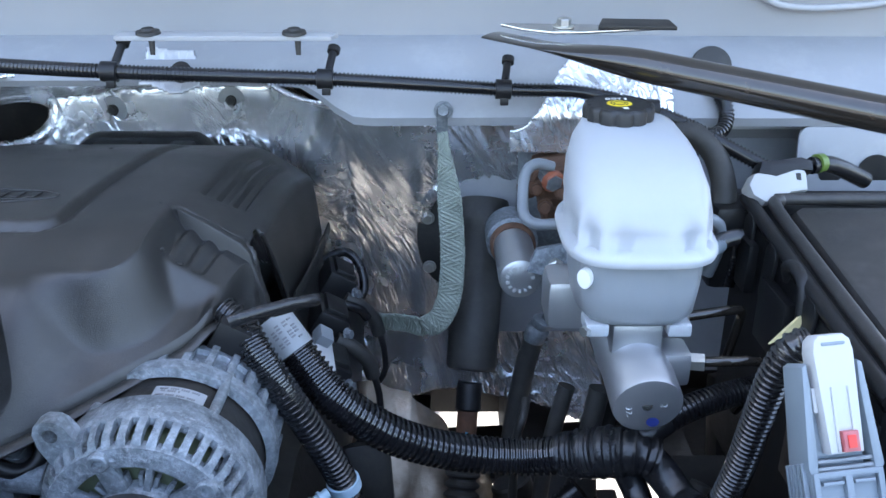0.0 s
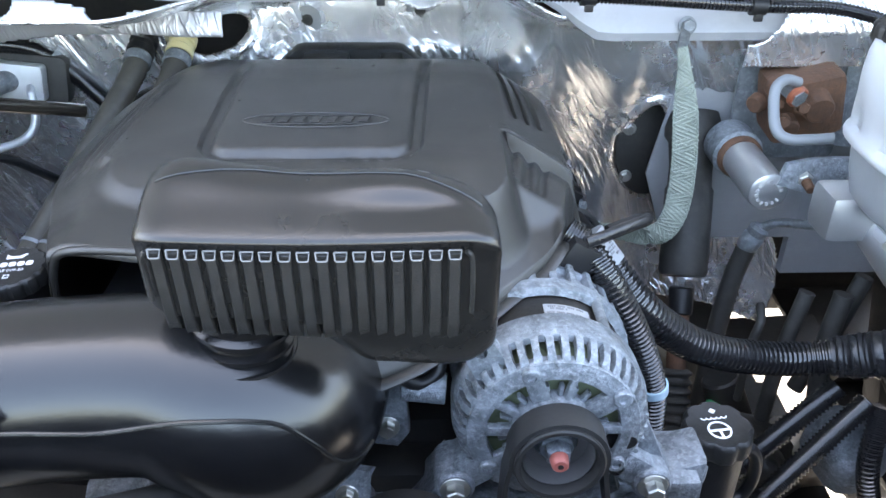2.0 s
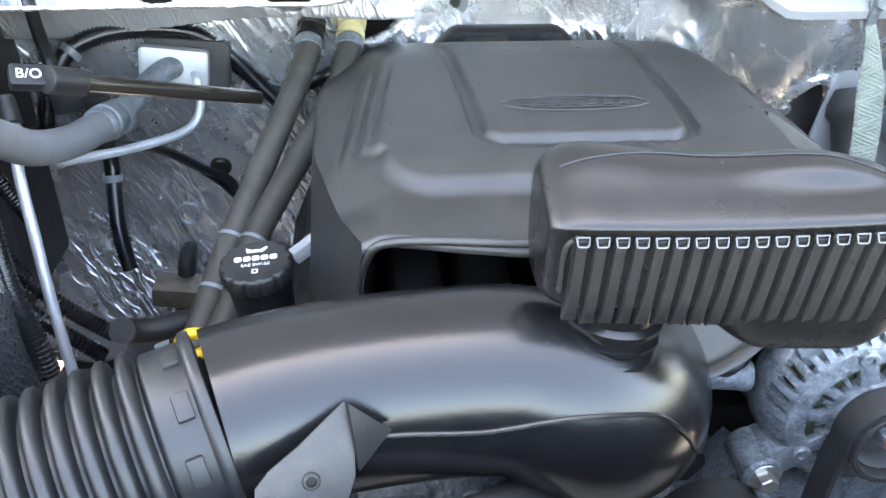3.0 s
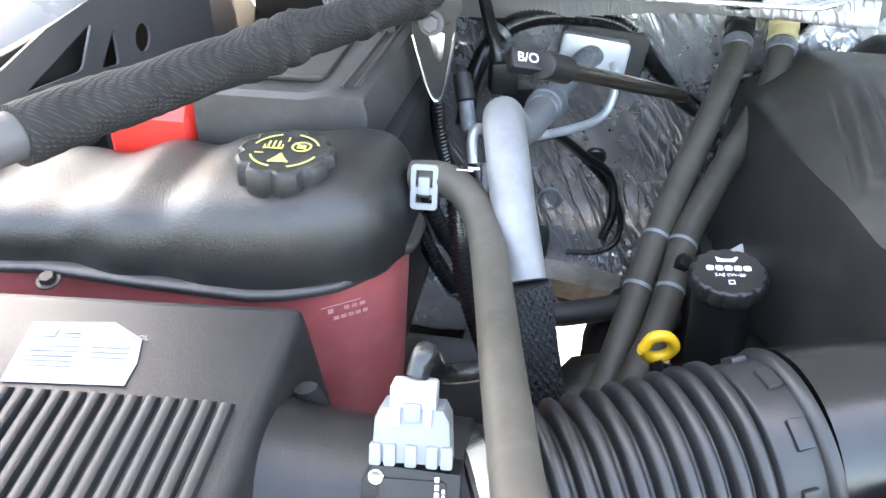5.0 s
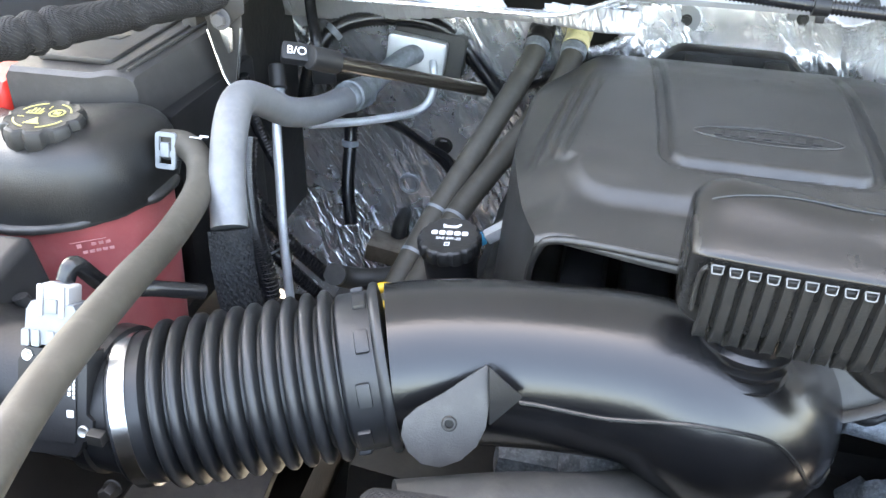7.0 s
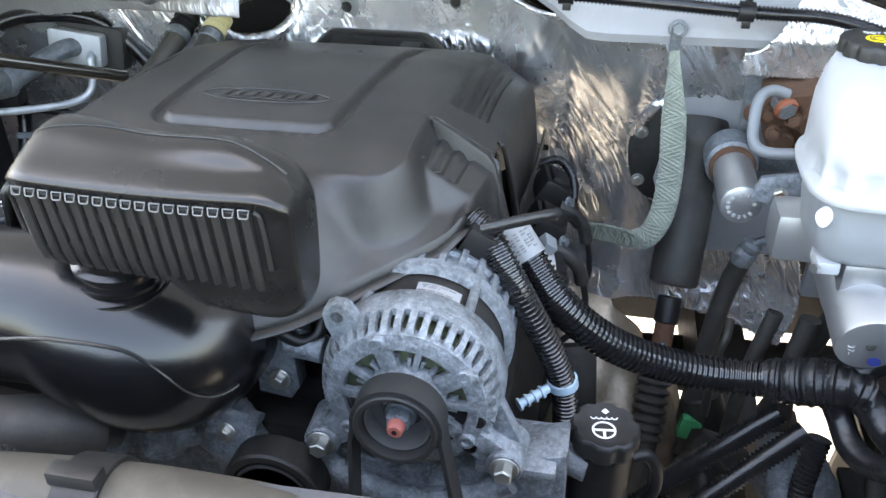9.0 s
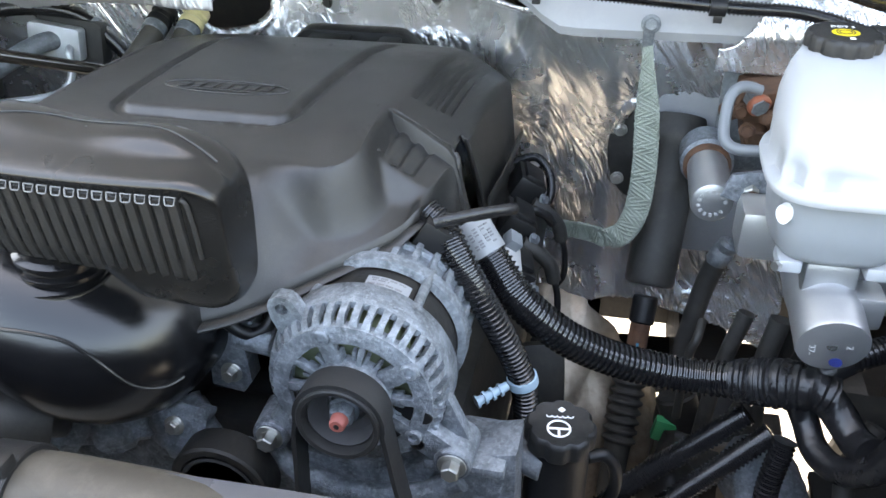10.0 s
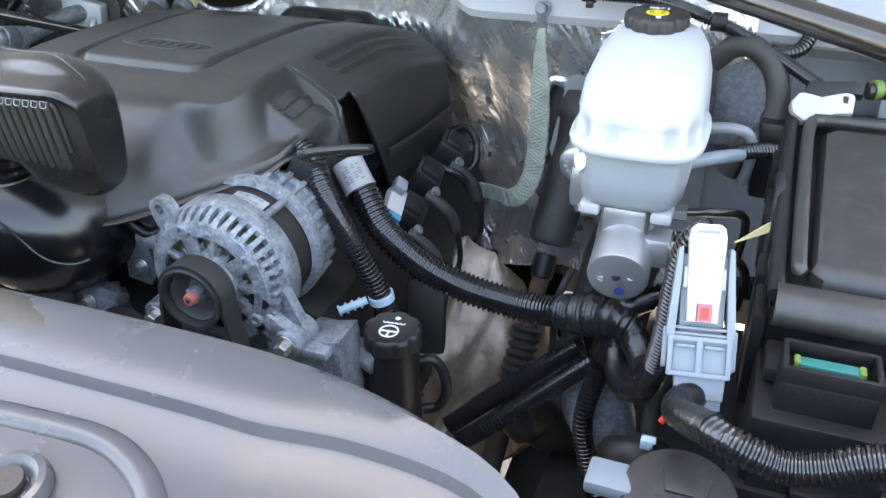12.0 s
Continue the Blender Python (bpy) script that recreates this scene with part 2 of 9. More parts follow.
def cloth(name, col, pitch):
    """Woven yarn: two crossing sets of threads as colour and relief."""
    m = mat(name, col, 0.8, var=0.35, vs=30, bump=0.3, bs=700, stain=(0.045, 0.042, 0.04), stain_amt=0.25, spec=0.25)
    t = m.node_tree
    L = t.links.new
    b = t.nodes["Principled BSDF"]
    tc = t.nodes.new("ShaderNodeTexCoord")
    waves = []
    for ax in ((0.9, 0.4, 0.5), (-0.6, 0.5, 0.9)):
        mp = t.nodes.new("ShaderNodeMapping")
        mp.inputs["Rotation"].default_value = ax
        L(tc.outputs["Object"], mp.inputs["Vector"])
        w = t.nodes.new("ShaderNodeTexWave")
        w.inputs["Scale"].default_value = 0.314 / pitch
        w.inputs["Distortion"].default_value = 0.15
        L(mp.outputs[0], w.inputs["Vector"])
        waves.append(w.outputs["Fac"])
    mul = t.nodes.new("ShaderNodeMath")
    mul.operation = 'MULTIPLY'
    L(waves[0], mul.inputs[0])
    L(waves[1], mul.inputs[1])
    bp = t.nodes.new("ShaderNodeBump")
    bp.inputs["Strength"].default_value, bp.inputs["Distance"].default_value = 0.9, 0.0012
    L(mul.outputs[0], bp.inputs["Height"])
    L(bp.outputs[0], b.inputs["Normal"])
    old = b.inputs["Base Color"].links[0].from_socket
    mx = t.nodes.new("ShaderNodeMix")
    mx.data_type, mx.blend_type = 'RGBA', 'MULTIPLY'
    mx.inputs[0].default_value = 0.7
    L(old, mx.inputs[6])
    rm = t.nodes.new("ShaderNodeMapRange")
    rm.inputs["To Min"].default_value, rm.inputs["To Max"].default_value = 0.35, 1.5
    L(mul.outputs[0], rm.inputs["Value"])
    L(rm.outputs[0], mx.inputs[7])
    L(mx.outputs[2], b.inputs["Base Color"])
    return m


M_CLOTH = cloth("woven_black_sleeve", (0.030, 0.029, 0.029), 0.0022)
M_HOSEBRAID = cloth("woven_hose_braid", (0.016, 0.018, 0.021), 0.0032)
M_BRONZE = mat("stained_heat_shield", (0.34, 0.28, 0.22), 0.42, metal=0.7, var=0.35, vs=16, bump=0.4, bs=90, stain=(0.16, 0.11, 0.08), stain_amt=0.6)
M_SHROUD = mat("grey_shroud_plastic", (0.060, 0.061, 0.067), 0.26, var=0.06, vs=7, bump=0.05, bs=260)
M_BELT = mat("belt_rubber", (0.016, 0.016, 0.016), 0.55, var=0.2, bump=0.1)
M_BRACE = mat("black_painted_tube", (0.018, 0.015, 0.012), 0.16, metal=0.0, var=0.3, vs=30, bump=0.05, coat=0.5, stain=(0.05, 0.036, 0.025), stain_amt=0.4)
M_GREEND = mat("varnished_winding", (0.10, 0.12, 0.07), 0.5, var=0.3, bump=0.3)
M_GROUND = mat("worn_asphalt", (0.105, 0.103, 0.100), 0.9, var=0.18, vs=1.2, bump=0.4, bs=90, stain=(0.12, 0.117, 0.113))


# ---- shaping helpers ----
def B():
    return bmesh.new()


def spline(pts, n=8, closed=False):
    """Points along a smooth curve through pts."""
    P = [Vector(p) for p in pts]
    k = len(P)
    out = []
    segs = k if closed else k - 1
    for i in range(segs):
        if closed:
            a, b, c, d = P[(i - 1) % k], P[i], P[(i + 1) % k], P[(i + 2) % k]
        else:
            b, c = P[i], P[i + 1]
            a = P[i - 1] if i else b * 2 - c
            d = P[i + 2] if i + 2 < k else c * 2 - b
        for j in range(n):
            t = j / n
            out.append(0.5 * ((2 * b) + (c - a) * t + (2 * a - 5 * b + 4 * c - d) * t * t + (3 * b - a - 3 * c + d) * t ** 3))
    if not closed:
        out.append(P[-1].copy())
    return out


def resample(path, step):
    d = [0.0]
    for a, b in zip(path, path[1:]):
        d.append(d[-1] + (b - a).length)
    n = max(2, int(round(d[-1] / step)))
    out, j = [], 0
    for i in range(n + 1):
        s = d[-1] * i / n
        while j < len(d) - 2 and d[j + 1] < s:
            j += 1
        f = (s - d[j]) / max(1e-9, d[j + 1] - d[j])
        out.append(path[j].lerp(path[j + 1], f))
    return out


def loft(bm, rings, closed=True, caps=True):
    vs = [[bm.verts.new(p) for p in r] for r in rings]
    k = len(vs[0])
    for a, b in zip(vs, vs[1:]):
        for i in range(k if closed else k - 1):
            j = (i + 1) % k
            bm.faces.new((a[i], a[j], b[j], b[i]))
    if caps and closed:
        bm.faces.new(vs[0][::-1])
        bm.faces.new(vs[-1])
    return bm


def frames_along(path):
    out = []
    up = None
    for i, p in enumerate(path):
        t = (path[min(i + 1, len(path) - 1)] - path[max(i - 1, 0)]).normalized()
        if up is None:
            up = Vector((0, 0, 1)) if abs(t.z) < 0.9 else Vector((1, 0, 0))
        u = (up - t * up.dot(t)).normalized()
        up = u
        out.append((p, t, u, t.cross(u)))
    return out


def sweep(bm, path, radius, seg=16, caps=True, squash=(1, 1)):
    """radius: a number or a function of the index."""
    rings = []
    for i, (p, t, u, w) in enumerate(frames_along(path)):
        r = radius(i) if callable(radius) else radius
        rings.append([p + (u * math.cos(a) * squash[0] + w * math.sin(a) * squash[1]) * r for a in (2 * math.pi * k / seg for k in range(seg))])
    return loft(bm, rings, True, caps)


def tube(bm, pts, r, seg=16, n=8, squash=(1, 1)):
    return sweep(bm, spline(pts, n), r, seg, True, squash)


def corrugated(bm, pts, r, pitch=0.0045, depth=0.0016, seg=18):
    path = resample(spline(pts, 14), pitch / 4)
    prof = (0.0, 0.0, depth, depth)
    return sweep(bm, path, lambda i: r - prof[i % 4], seg)


def cyl(bm, p0, p1, r0, r1=None, seg=24, edge=0.0):
    p0, p1 = Vector(p0), Vector(p1)
    r1 = r0 if r1 is None else r1
    L = (p1 - p0).length
    if edge:
        d = (p1 - p0).normalized()
        path = [p0, p0 + d * edge, p1 - d * edge, p1]
        rr = [r0 - edge, r0, r1, r1 - edge]
    else:
        path, rr = [p0, p1], [r0, r1]
    return sweep(bm, path, lambda i: rr[i], seg)


def revolve(bm, prof, origin, axis, seg=48, lobes=0, lobe_depth=0.0, caps=True):
    """prof: (radius, height) pairs along axis from origin."""
    o, t = Vector(origin), Vector(axis).normalized()
    up = Vector((0, 0, 1)) if abs(t.z) < 0.9 else Vector((0, 1, 0))
    u = (up - t * up.dot(t)).normalized()
    w = t.cross(u)
    rings = []
    for r, h in prof:
        ring = []
        for k in range(seg):
            a = 2 * math.pi * k / seg
            q = r
            if lobes:
                q = r - lobe_depth * max(0.0, -math.cos(lobes * a)) ** 1.5 * (r / max(p[0] for p in prof))
            ring.append(o + t * h + (u * math.cos(a) + w * math.sin(a)) * q)
        rings.append(ring)
    return loft(bm, rings, True, caps)


def box(bm, c, s, bevel=0.0, m=None, seg=2):
    t = bmesh.ops.create_cube(bm, size=1)["verts"]
    M = Matrix.Translation(c) @ (m.to_4x4() if m else Matrix.Identity(4)) @ Matrix.Diagonal((*s, 1))
    bmesh.ops.transform(bm, matrix=M, verts=t)
    if bevel:
        es = list({e for v in t for e in v.link_edges})
        bmesh.ops.bevel(bm, geom=es, offset=bevel, segments=seg, profile=0.6, affect='EDGES', clamp_overlap=True)
    return bm


def rot(rx=0, ry=0, rz=0):
    return Euler([radians(a) for a in (rx, ry, rz)]).to_matrix()


def prism(bm, poly, M, depth, bevel=0.0):
    """A flat shape (x, y) pushed depth along z, laid into the world by the matrix M."""
    a = [bm.verts.new(M @ Vector((x, y, 0))) for x, y in poly]
    b = [bm.verts.new(M @ Vector((x, y, depth))) for x, y in poly]
    k = len(poly)
    fs = [bm.faces.new(a[::-1]), bm.faces.new(b)]
    for i in range(k):
        fs.append(bm.faces.new((a[i], a[(i + 1) % k], b[(i + 1) % k], b[i])))
    bmesh.ops.recalc_face_normals(bm, faces=fs)
    if bevel:
        es = [e for e in fs[1].edges] + [e for e in fs[0].edges]
        bmesh.ops.bevel(bm, geom=es, offset=bevel, segments=2, profile=0.6, affect='EDGES', clamp_overlap=True)
    return bm


def rrect(w, h, r, n=5):
    out = []
    for cx, cy, a0 in ((w / 2 - r, h / 2 - r, 0), (-w / 2 + r, h / 2 - r, 90), (-w / 2 + r, -h / 2 + r, 180), (w / 2 - r, -h / 2 + r, 270)):
        for k in range(n + 1):
            a = radians(a0 + 90 * k / n)
            out.append((cx + r * math.cos(a), cy + r * math.sin(a)))
    return out


def basis(o, x, y):
    """A matrix at o whose x and y axes point along x and y; z out of their plane."""
    x = Vector(x).normalized()
    y = Vector(y)
    y = (y - x * y.dot(x)).normalized()
    z = x.cross(y)
    M = Matrix((x, y, z)).transposed().to_4x4()
    M.translation = o
    return M


def hexbolt(bm, p, d, r=0.0065, h=0.006, washer=0.0095):
    p, d = Vector(p), Vector(d).normalized()
    cyl(bm, p, p + d * 0.002, washer, seg=20, edge=0.0005)
    return sweep(bm, [p + d * 0.0015, p + d * h, p + d * (h + 0.001)], lambda i: (r, r, r * 0.86)[i], 6)


def data(name, bm, m, smooth=40):
    bmesh.ops.recalc_face_normals(bm, faces=bm.faces)
    me = bpy.data.meshes.new(name)
    bm.to_mesh(me)
    bm.free()
    me.materials.append(m)
    if smooth:
        me.polygons.foreach_set("use_smooth", [True] * len(me.polygons))
        me.set_sharp_from_angle(angle=radians(smooth))
    return me


def thing(name, loc, label, category, group="", kind=""):
    e = new(name)
    e.empty_display_size = 0.02
    e.location = loc
    return tagged(e, label, category, group, kind)


def part(name, bm, m, parent, label="", smooth=40):
    ob = new(name, data(name, bm, m, smooth))
    ob.parent = parent
    if parent.type == 'EMPTY':
        ob.matrix_parent_inverse = Matrix.Translation(-parent.location)
    return tagged(ob, label)


def solo(name, bm, m, label, category, group="", kind="", smooth=40):
    """A thing that is one mesh, its origin at its base."""
    lo = Vector([min(v.co[i] for v in bm.verts) for i in range(3)])
    hi = Vector([max(v.co[i] for v in bm.verts) for i in range(3)])
    o = Vector(((lo.x + hi.x) / 2, (lo.y + hi.y) / 2, lo.z))
    bmesh.ops.translate(bm, vec=-o, verts=bm.verts)
    ob = new(name, data(name, bm, m, smooth))
    ob.location = o
    return tagged(ob, label, category, group, kind)


def text(name, body, size, M, m, parent, label=""):
    c = bpy.data.curves.new(name, "FONT")
    c.body, c.size, c.align_x, c.align_y, c.extrude = body, size, 'CENTER', 'CENTER', 0.00015
    t = bpy.data.objects.new(name, c)
    scene.collection.objects.link(t)
    bpy.context.view_layer.update()
    me = bpy.data.meshes.new_from_object(t)
    bpy.data.objects.remove(t)
    me.transform(M)
    me.materials.clear()
    me.materials.append(m)
    ob = new(name, me)
    ob.parent = parent
    if parent.type == 'EMPTY':
        ob.matrix_parent_inverse = Matrix.Translation(-parent.location)
    return tagged(ob, label)


def bars(name, rows, M, m, parent, label="", h=0.0004):
    """Flat bars (x, y, w, h) in the plane of M."""
    bm = B()
    for x, y, w, hh in rows:
        prism(bm, [(x - w / 2, y - hh / 2), (x + w / 2, y - hh / 2), (x + w / 2, y + hh / 2), (x - w / 2, y + hh / 2)], M, h)
    return part(name, bm, m, parent, label, 0)


def ss(a, b, x):
    t = min(1.0, max(0.0, (x - a) / (b - a)))
    return t * t * (3 - 2 * t)


def lerp_table(tab, x):
    if x <= tab[0][0]:
        return tab[0][1]
    for (a, p), (b, q) in zip(tab, tab[1:]):
        if x <= b:
            return p + (q - p) * ss(0, 1, (x - a) / (b - a))
    return tab[-1][1]


def ring_arc(bm, M, r0, r1, a0, a1, h=0.0004, n=20):
    """A flat arc of a ring, in the plane of M, as short quads."""
    for k in range(n):
        p, q = radians(a0 + (a1 - a0) * k / n), radians(a0 + (a1 - a0) * (k + 1) / n)
        prism(bm, [(r0 * math.cos(p), r0 * math.sin(p)), (r1 * math.cos(p), r1 * math.sin(p)), (r1 * math.cos(q), r1 * math.sin(q)), (r0 * math.cos(q), r0 * math.sin(q))], M, h)
    return bm


def hermite(tab, x):
    """Smooth curve through a table of (place, value)."""
    if x <= tab[0][0]:
        return tab[0][1]
    if x >= tab[-1][0]:
        return tab[-1][1]
    i = max(k for k in range(len(tab) - 1) if tab[k][0] <= x)
    (x0, y0), (x1, y1) = tab[i], tab[i + 1]
    m = [(tab[min(k + 1, len(tab) - 1)][1] - tab[max(k - 1, 0)][1]) / (tab[min(k + 1, len(tab) - 1)][0] - tab[max(k - 1, 0)][0]) for k in (i, i + 1)]
    d = x1 - x0
    t = (x - x0) / d
    return y0 * (1 + 2 * t) * (1 - t) ** 2 + m[0] * d * t * (1 - t) ** 2 + y1 * t * t * (3 - 2 * t) + m[1] * d * t * t * (t - 1)


# ---- setting ----
def structure(name, bm, m, label, category, smooth=40):
    ob = new(name, data(name, bm, m, smooth))
    return tagged(ob, label, category, kind="structure")


bm = B()
bmesh.ops.create_grid(bm, x_segments=8, y_segments=8, size=400)
structure("ground", bm, M_GROUND, "worn grey asphalt ground in the sun under the vehicle", "ground")

# firewall: the foil-covered sheet behind the engine
FW_BASE = [(-1.1, 1.05), (-0.62, 1.05), (-0.5, 1.13), (-0.42, 1.18), (-0.26, 1.18), (-0.13, 1.11), (-0.02, 1.06), (0.1, 1.02), (0.4, 1.01)]
FW_OVER = [(-1.1, 0.07), (-0.62, 0.06), (-0.5, 0.02), (-0.25, 0.005), (-0.13, 0.11), (-0.03, 0.13), (0.1, 0.06), (0.4, 0.05)]


def fw_y(x, z):
    y = lerp_table(FW_BASE, x) - lerp_table(FW_OVER, x) * ss(1.02 - 0.06 * ss(-0.3, -0.5, x), 1.29 - 0.02 * ss(-0.3, -0.5, x), z)
    y -= 0.06 * ss(0.95, 0.72, z)
    y -= 0.045 * ss(1.04, 1.175, z) * ss(1.255, 1.185, z) * ss(-0.12, -0.19, x) * ss(-0.56, -0.48, x)      # padded fold behind the cover
    return y - 0.24 * ss(1.255, 1.345, z) * ss(-0.06, -0.14, x)


def crinkle(x, z):
    """Thin slanting creases in patches over broad soft waves; the pedal side is plain lower down."""
    u, w = x * 0.82 + z * 0.57, z * 0.82 - x * 0.57
    m = min(1.0, max(0.0, 0.45 + 1.5 * noise.noise(Vector((x * 6, z * 6, 3)))))
    m *= 1 - 0.85 * ss(1.13, 1.05, z) * ss(-0.30, -0.20, x)
    bend = 0.5 * noise.noise(Vector((x * 8, z * 8, 7)))
    total = 0.0016 * noise.noise(Vector((u * 14, w * 6, 2))) + 0.0004 * noise.noise(Vector((x * 60, z * 60, 1)))
    if m > 0.01:
        for s, a, st in ((30, 0.0030, 0.10), (58, 0.0022, 0.12)):
            n = noise.noise(Vector((u * s + bend, w * s * st, s)))
            total += m * a * max(0.0, 1 - abs(n) * 4.5)
    return total


def sheet(bm, x0, x1, z0, z1, nx, nz, fy, thick=0.004, cr=1.0, keep=None):
    g = [[bm.verts.new((x0 + (x1 - x0) * i / nx, 0, z0 + (z1 - z0) * j / nz)) for i in range(nx + 1)] for j in range(nz + 1)]
    for row in g:
        for v in row:
            v.co.y = fy(v.co.x, v.co.z) - cr * crinkle(v.co.x, v.co.z)
    for j in range(nz):
        for i in range(nx):
            q = (g[j][i], g[j][i + 1], g[j + 1][i + 1], g[j + 1][i])
            c = sum((v.co for v in q), Vector()) / 4
            if keep is None or keep(c.x, c.z):
                bm.faces.new(q)
    loose = [v for v in bm.verts if not v.link_faces]
    bmesh.ops.delete(bm, geom=loose, context='VERTS')
    return bm


def fw_keep(x, z):
    if x > 0.205 + 0.02 * math.sin(z * 23):
        return False
    if z > 1.322 - 0.050 * ss(-0.20, -0.09, x):
        return False
    if z < 0.80 + 0.05 * math.sin(x * 9 + 1):
        return False
    if (x - 0.005) ** 2 / 0.03 ** 2 + (z - 1.09) ** 2 / 0.075 ** 2 < 1:      # opening for the steering column
        return False
    if (x + 0.56) ** 2 / 0.035 ** 2 + (z - 1.235) ** 2 / 0.03 ** 2 < 1:      # heater pipe opening
        return False
    return True


bm = sheet(B(), -1.12, 0.36, 0.74, 1.324, 620, 245, fw_y, keep=fw_keep)
fw = structure("wall_firewall", bm, M_FOIL, "firewall covered in crinkled silver foil insulation", "firewall", 60)
md = fw.modifiers.new("t", "SOLIDIFY")
md.thickness, md.offset = 0.004, -1
for cx, cz, rx_, rz_ in ((0.005, 1.09, 0.030, 0.075), (-0.56, 1.235, 0.035, 0.030)):
    bm = B()
    pts = []
    for k in range(49):
        a = 2 * math.pi * k / 48
        x, z = cx + (rx_ + 0.003) * math.cos(a), cz + (rz_ + 0.003) * math.sin(a)
        pts.append(Vector((x, fw_y(x, z) - 0.003, z)))
    sweep(bm, pts, 0.0088, 12)
    ob = new("opening_rim", data("opening_rim", bm, M_FOIL, 60))
    ob.parent = fw
    tagged(ob, "rolled foil edge of an opening")
# plain steel behind the foil closes the openings
bm = B()
box(bm, (-0.37, 1.26, 1.01), (1.9, 0.02, 0.72), 0.004)
structure("wall_bulkhead", bm, M_DARK, "dark steel bulkhead behind the insulation", "firewall")

# unseen panel added as the cab floor: keeps the sun off the ground below
bm = B()
box(bm, (-0.42, 2.30, 0.55), (0.62, 1.9, 0.10), 0.02)
structure("wall_ground_shade", bm, M_DARK, "unseen dark panel added behind the firewall as cab floor to shade the ground", "floor pan")

# cowl: painted trough above the firewall
COWL = [(0.925, 1.262), (0.905, 1.266), (0.902, 1.276), (0.918, 1.312), (0.940, 1.338), (0.972, 1.352), (1.06, 1.356), (1.06, 1.340), (0.985, 1.336), (0.950, 1.322), (0.93, 1.29), (0.925, 1.27)]
bm = B()
xs = [-1.2 + 0.02 * i for i in range(101)]
def cowl_low(x):
    """The ledge hangs lower over the pedal side."""
    return 0.042 * ss(-0.09, -0.17, x)


loft(bm, [[(x, y + (0.05 * ss(-0.55, -0.75, x)) + 0.35 * cowl_low(x) * ss(1.33, 1.27, z), z + cowl_low(x) * ss(1.345, 1.262, z) + 0.0012 * noise.noise(Vector((x * 4, y * 9, z * 9)))) for y, z in COWL] for x in xs], True)
cowl = structure("wall_cowl", bm, M_PAINT, "light grey painted cowl ledge above the firewall", "cowl")
# panel behind the cowl, under the windscreen
bm = B()
box(bm, (-0.37, 1.18, 1.346), (2.4, 0.27, 0.016), 0.004)
structure("wall_cowl_top", bm, M_DARK, "dark panel closing the cowl behind the hood hinge", "cowl")
# painted side wall below the cowl on the driver's side
bm = B()
prof = [(0.955, 1.268), (0.950, 1.250), (0.965, 1.235), (0.968, 1.17), (0.985, 1.155), (0.985, 0.9), (1.0, 0.9), (1.0, 1.3), (0.96, 1.3)]
loft(bm, [[(x, y - 0.10 * ss(0.45, 0.62, x), z) for y, z in prof] for x in [0.22 + 0.01 * i for i in range(54)]], True)
structure("wall_cowl_side", bm, M_PAINT, "light grey painted body wall beside the firewall", "body panel")

# foil flaps over the cowl
def flap(x0, x1, z0, z1, keep, m=M_FOIL, name="foil_flap", off=0.004):
    def fy(x, z):
        y = 0.905 + 0.05 * ss(-0.55, -0.75, x) + (0.038 * ss(1.276, 1.345, z) if z > 1.276 else 0.25 * (1.276 - z)) - off
        return y
    bm = sheet(B(), x0, x1, z0, z1, int((x1 - x0) / 0.002), int((z1 - z0) / 0.002), fy, cr=0.9, keep=keep)
    ob = new(name, data(name, bm, m, 60))
    ob.parent = cowl
    s = ob.modifiers.new("t", "SOLIDIFY")
    s.thickness, s.offset = 0.003, -1
    return tagged(ob, "crinkled foil insulation flap")


flap(-0.375, -0.235, 1.300, 1.350, lambda x, z: 1.304 + 0.004 * math.sin(x * 90) < z < 1.346 + 0.003 * math.sin(x * 70) - 0.9 * max(0, abs(x + 0.305) - 0.025) ** 1.2 * 12, M_FOILDULL)
flap(0.075, 0.255, 1.235, 1.335, lambda x, z: z < 1.262 + 0.075 * ss(0.08, 0.15, x) - 0.0 and z > 1.225 + 0.02 * ss(0.2, 0.26, x))
flap(-1.1, -0.52, 1.238, 1.300, lambda x, z: (1.240 + 0.035 * ss(-0.95, -0.56, x) < z < 1.296 + 0.003 * math.sin(x * 31)) and not ((x + 0.655) ** 2 / 0.028 ** 2 + (z - 1.296) ** 2 / 0.020 ** 2 < 1) and not ((x + 0.80) ** 2 / 0.03 ** 2 + (z - 1.296) ** 2 / 0.018 ** 2 < 1), M_FOILDULL)

# hood, raised: hinged behind the cowl, leaning forward over the bay
HOOD_DIR = Vector((0, -0.43, 0.9028))
hp = [Vector((0, 0.975, 1.352)) + HOOD_DIR * s for s in (-0.03, 0.02, 0.06, 0.3, 0.7, 1.14, 1.20)]
hn = Vector((0, 0.9028, 0.43))
bm = B()
rings = []
for i in range(61):
    x = -1.47 + 2.2 * i / 60
    e = 0.012 * math.sin(i / 60 * math.pi)
    low = [Vector((x, 0, 0)) + p + hn * (e + 0.006 * math.sin(k * 1.3)) for k, p in enumerate(hp)]
    rings.append(low + [p + hn * 0.03 for p in low[::-1]])
loft(bm, rings, True)
structure("hood", bm, M_HOOD, "raised grey hood, its underside facing the engine", "hood")
bm = B()
M0 = basis(Vector((0.36, 0.965, 1.385)) - hn * 0.0, (1, 0, 0), HOOD_DIR)
tube(bm, [M0 @ Vector((x, y, 0.0)) for x, y in ((-0.02, 0.045), (0.005, 0.012), (0.05, 0.002), (0.12, 0.006), (0.17, 0.016), (0.22, 0.016))], 0.004, 10)
solo("hood_bead", bm, M_HOOD, "thin grey bead pressed along the hood", "trim", kind="structure")

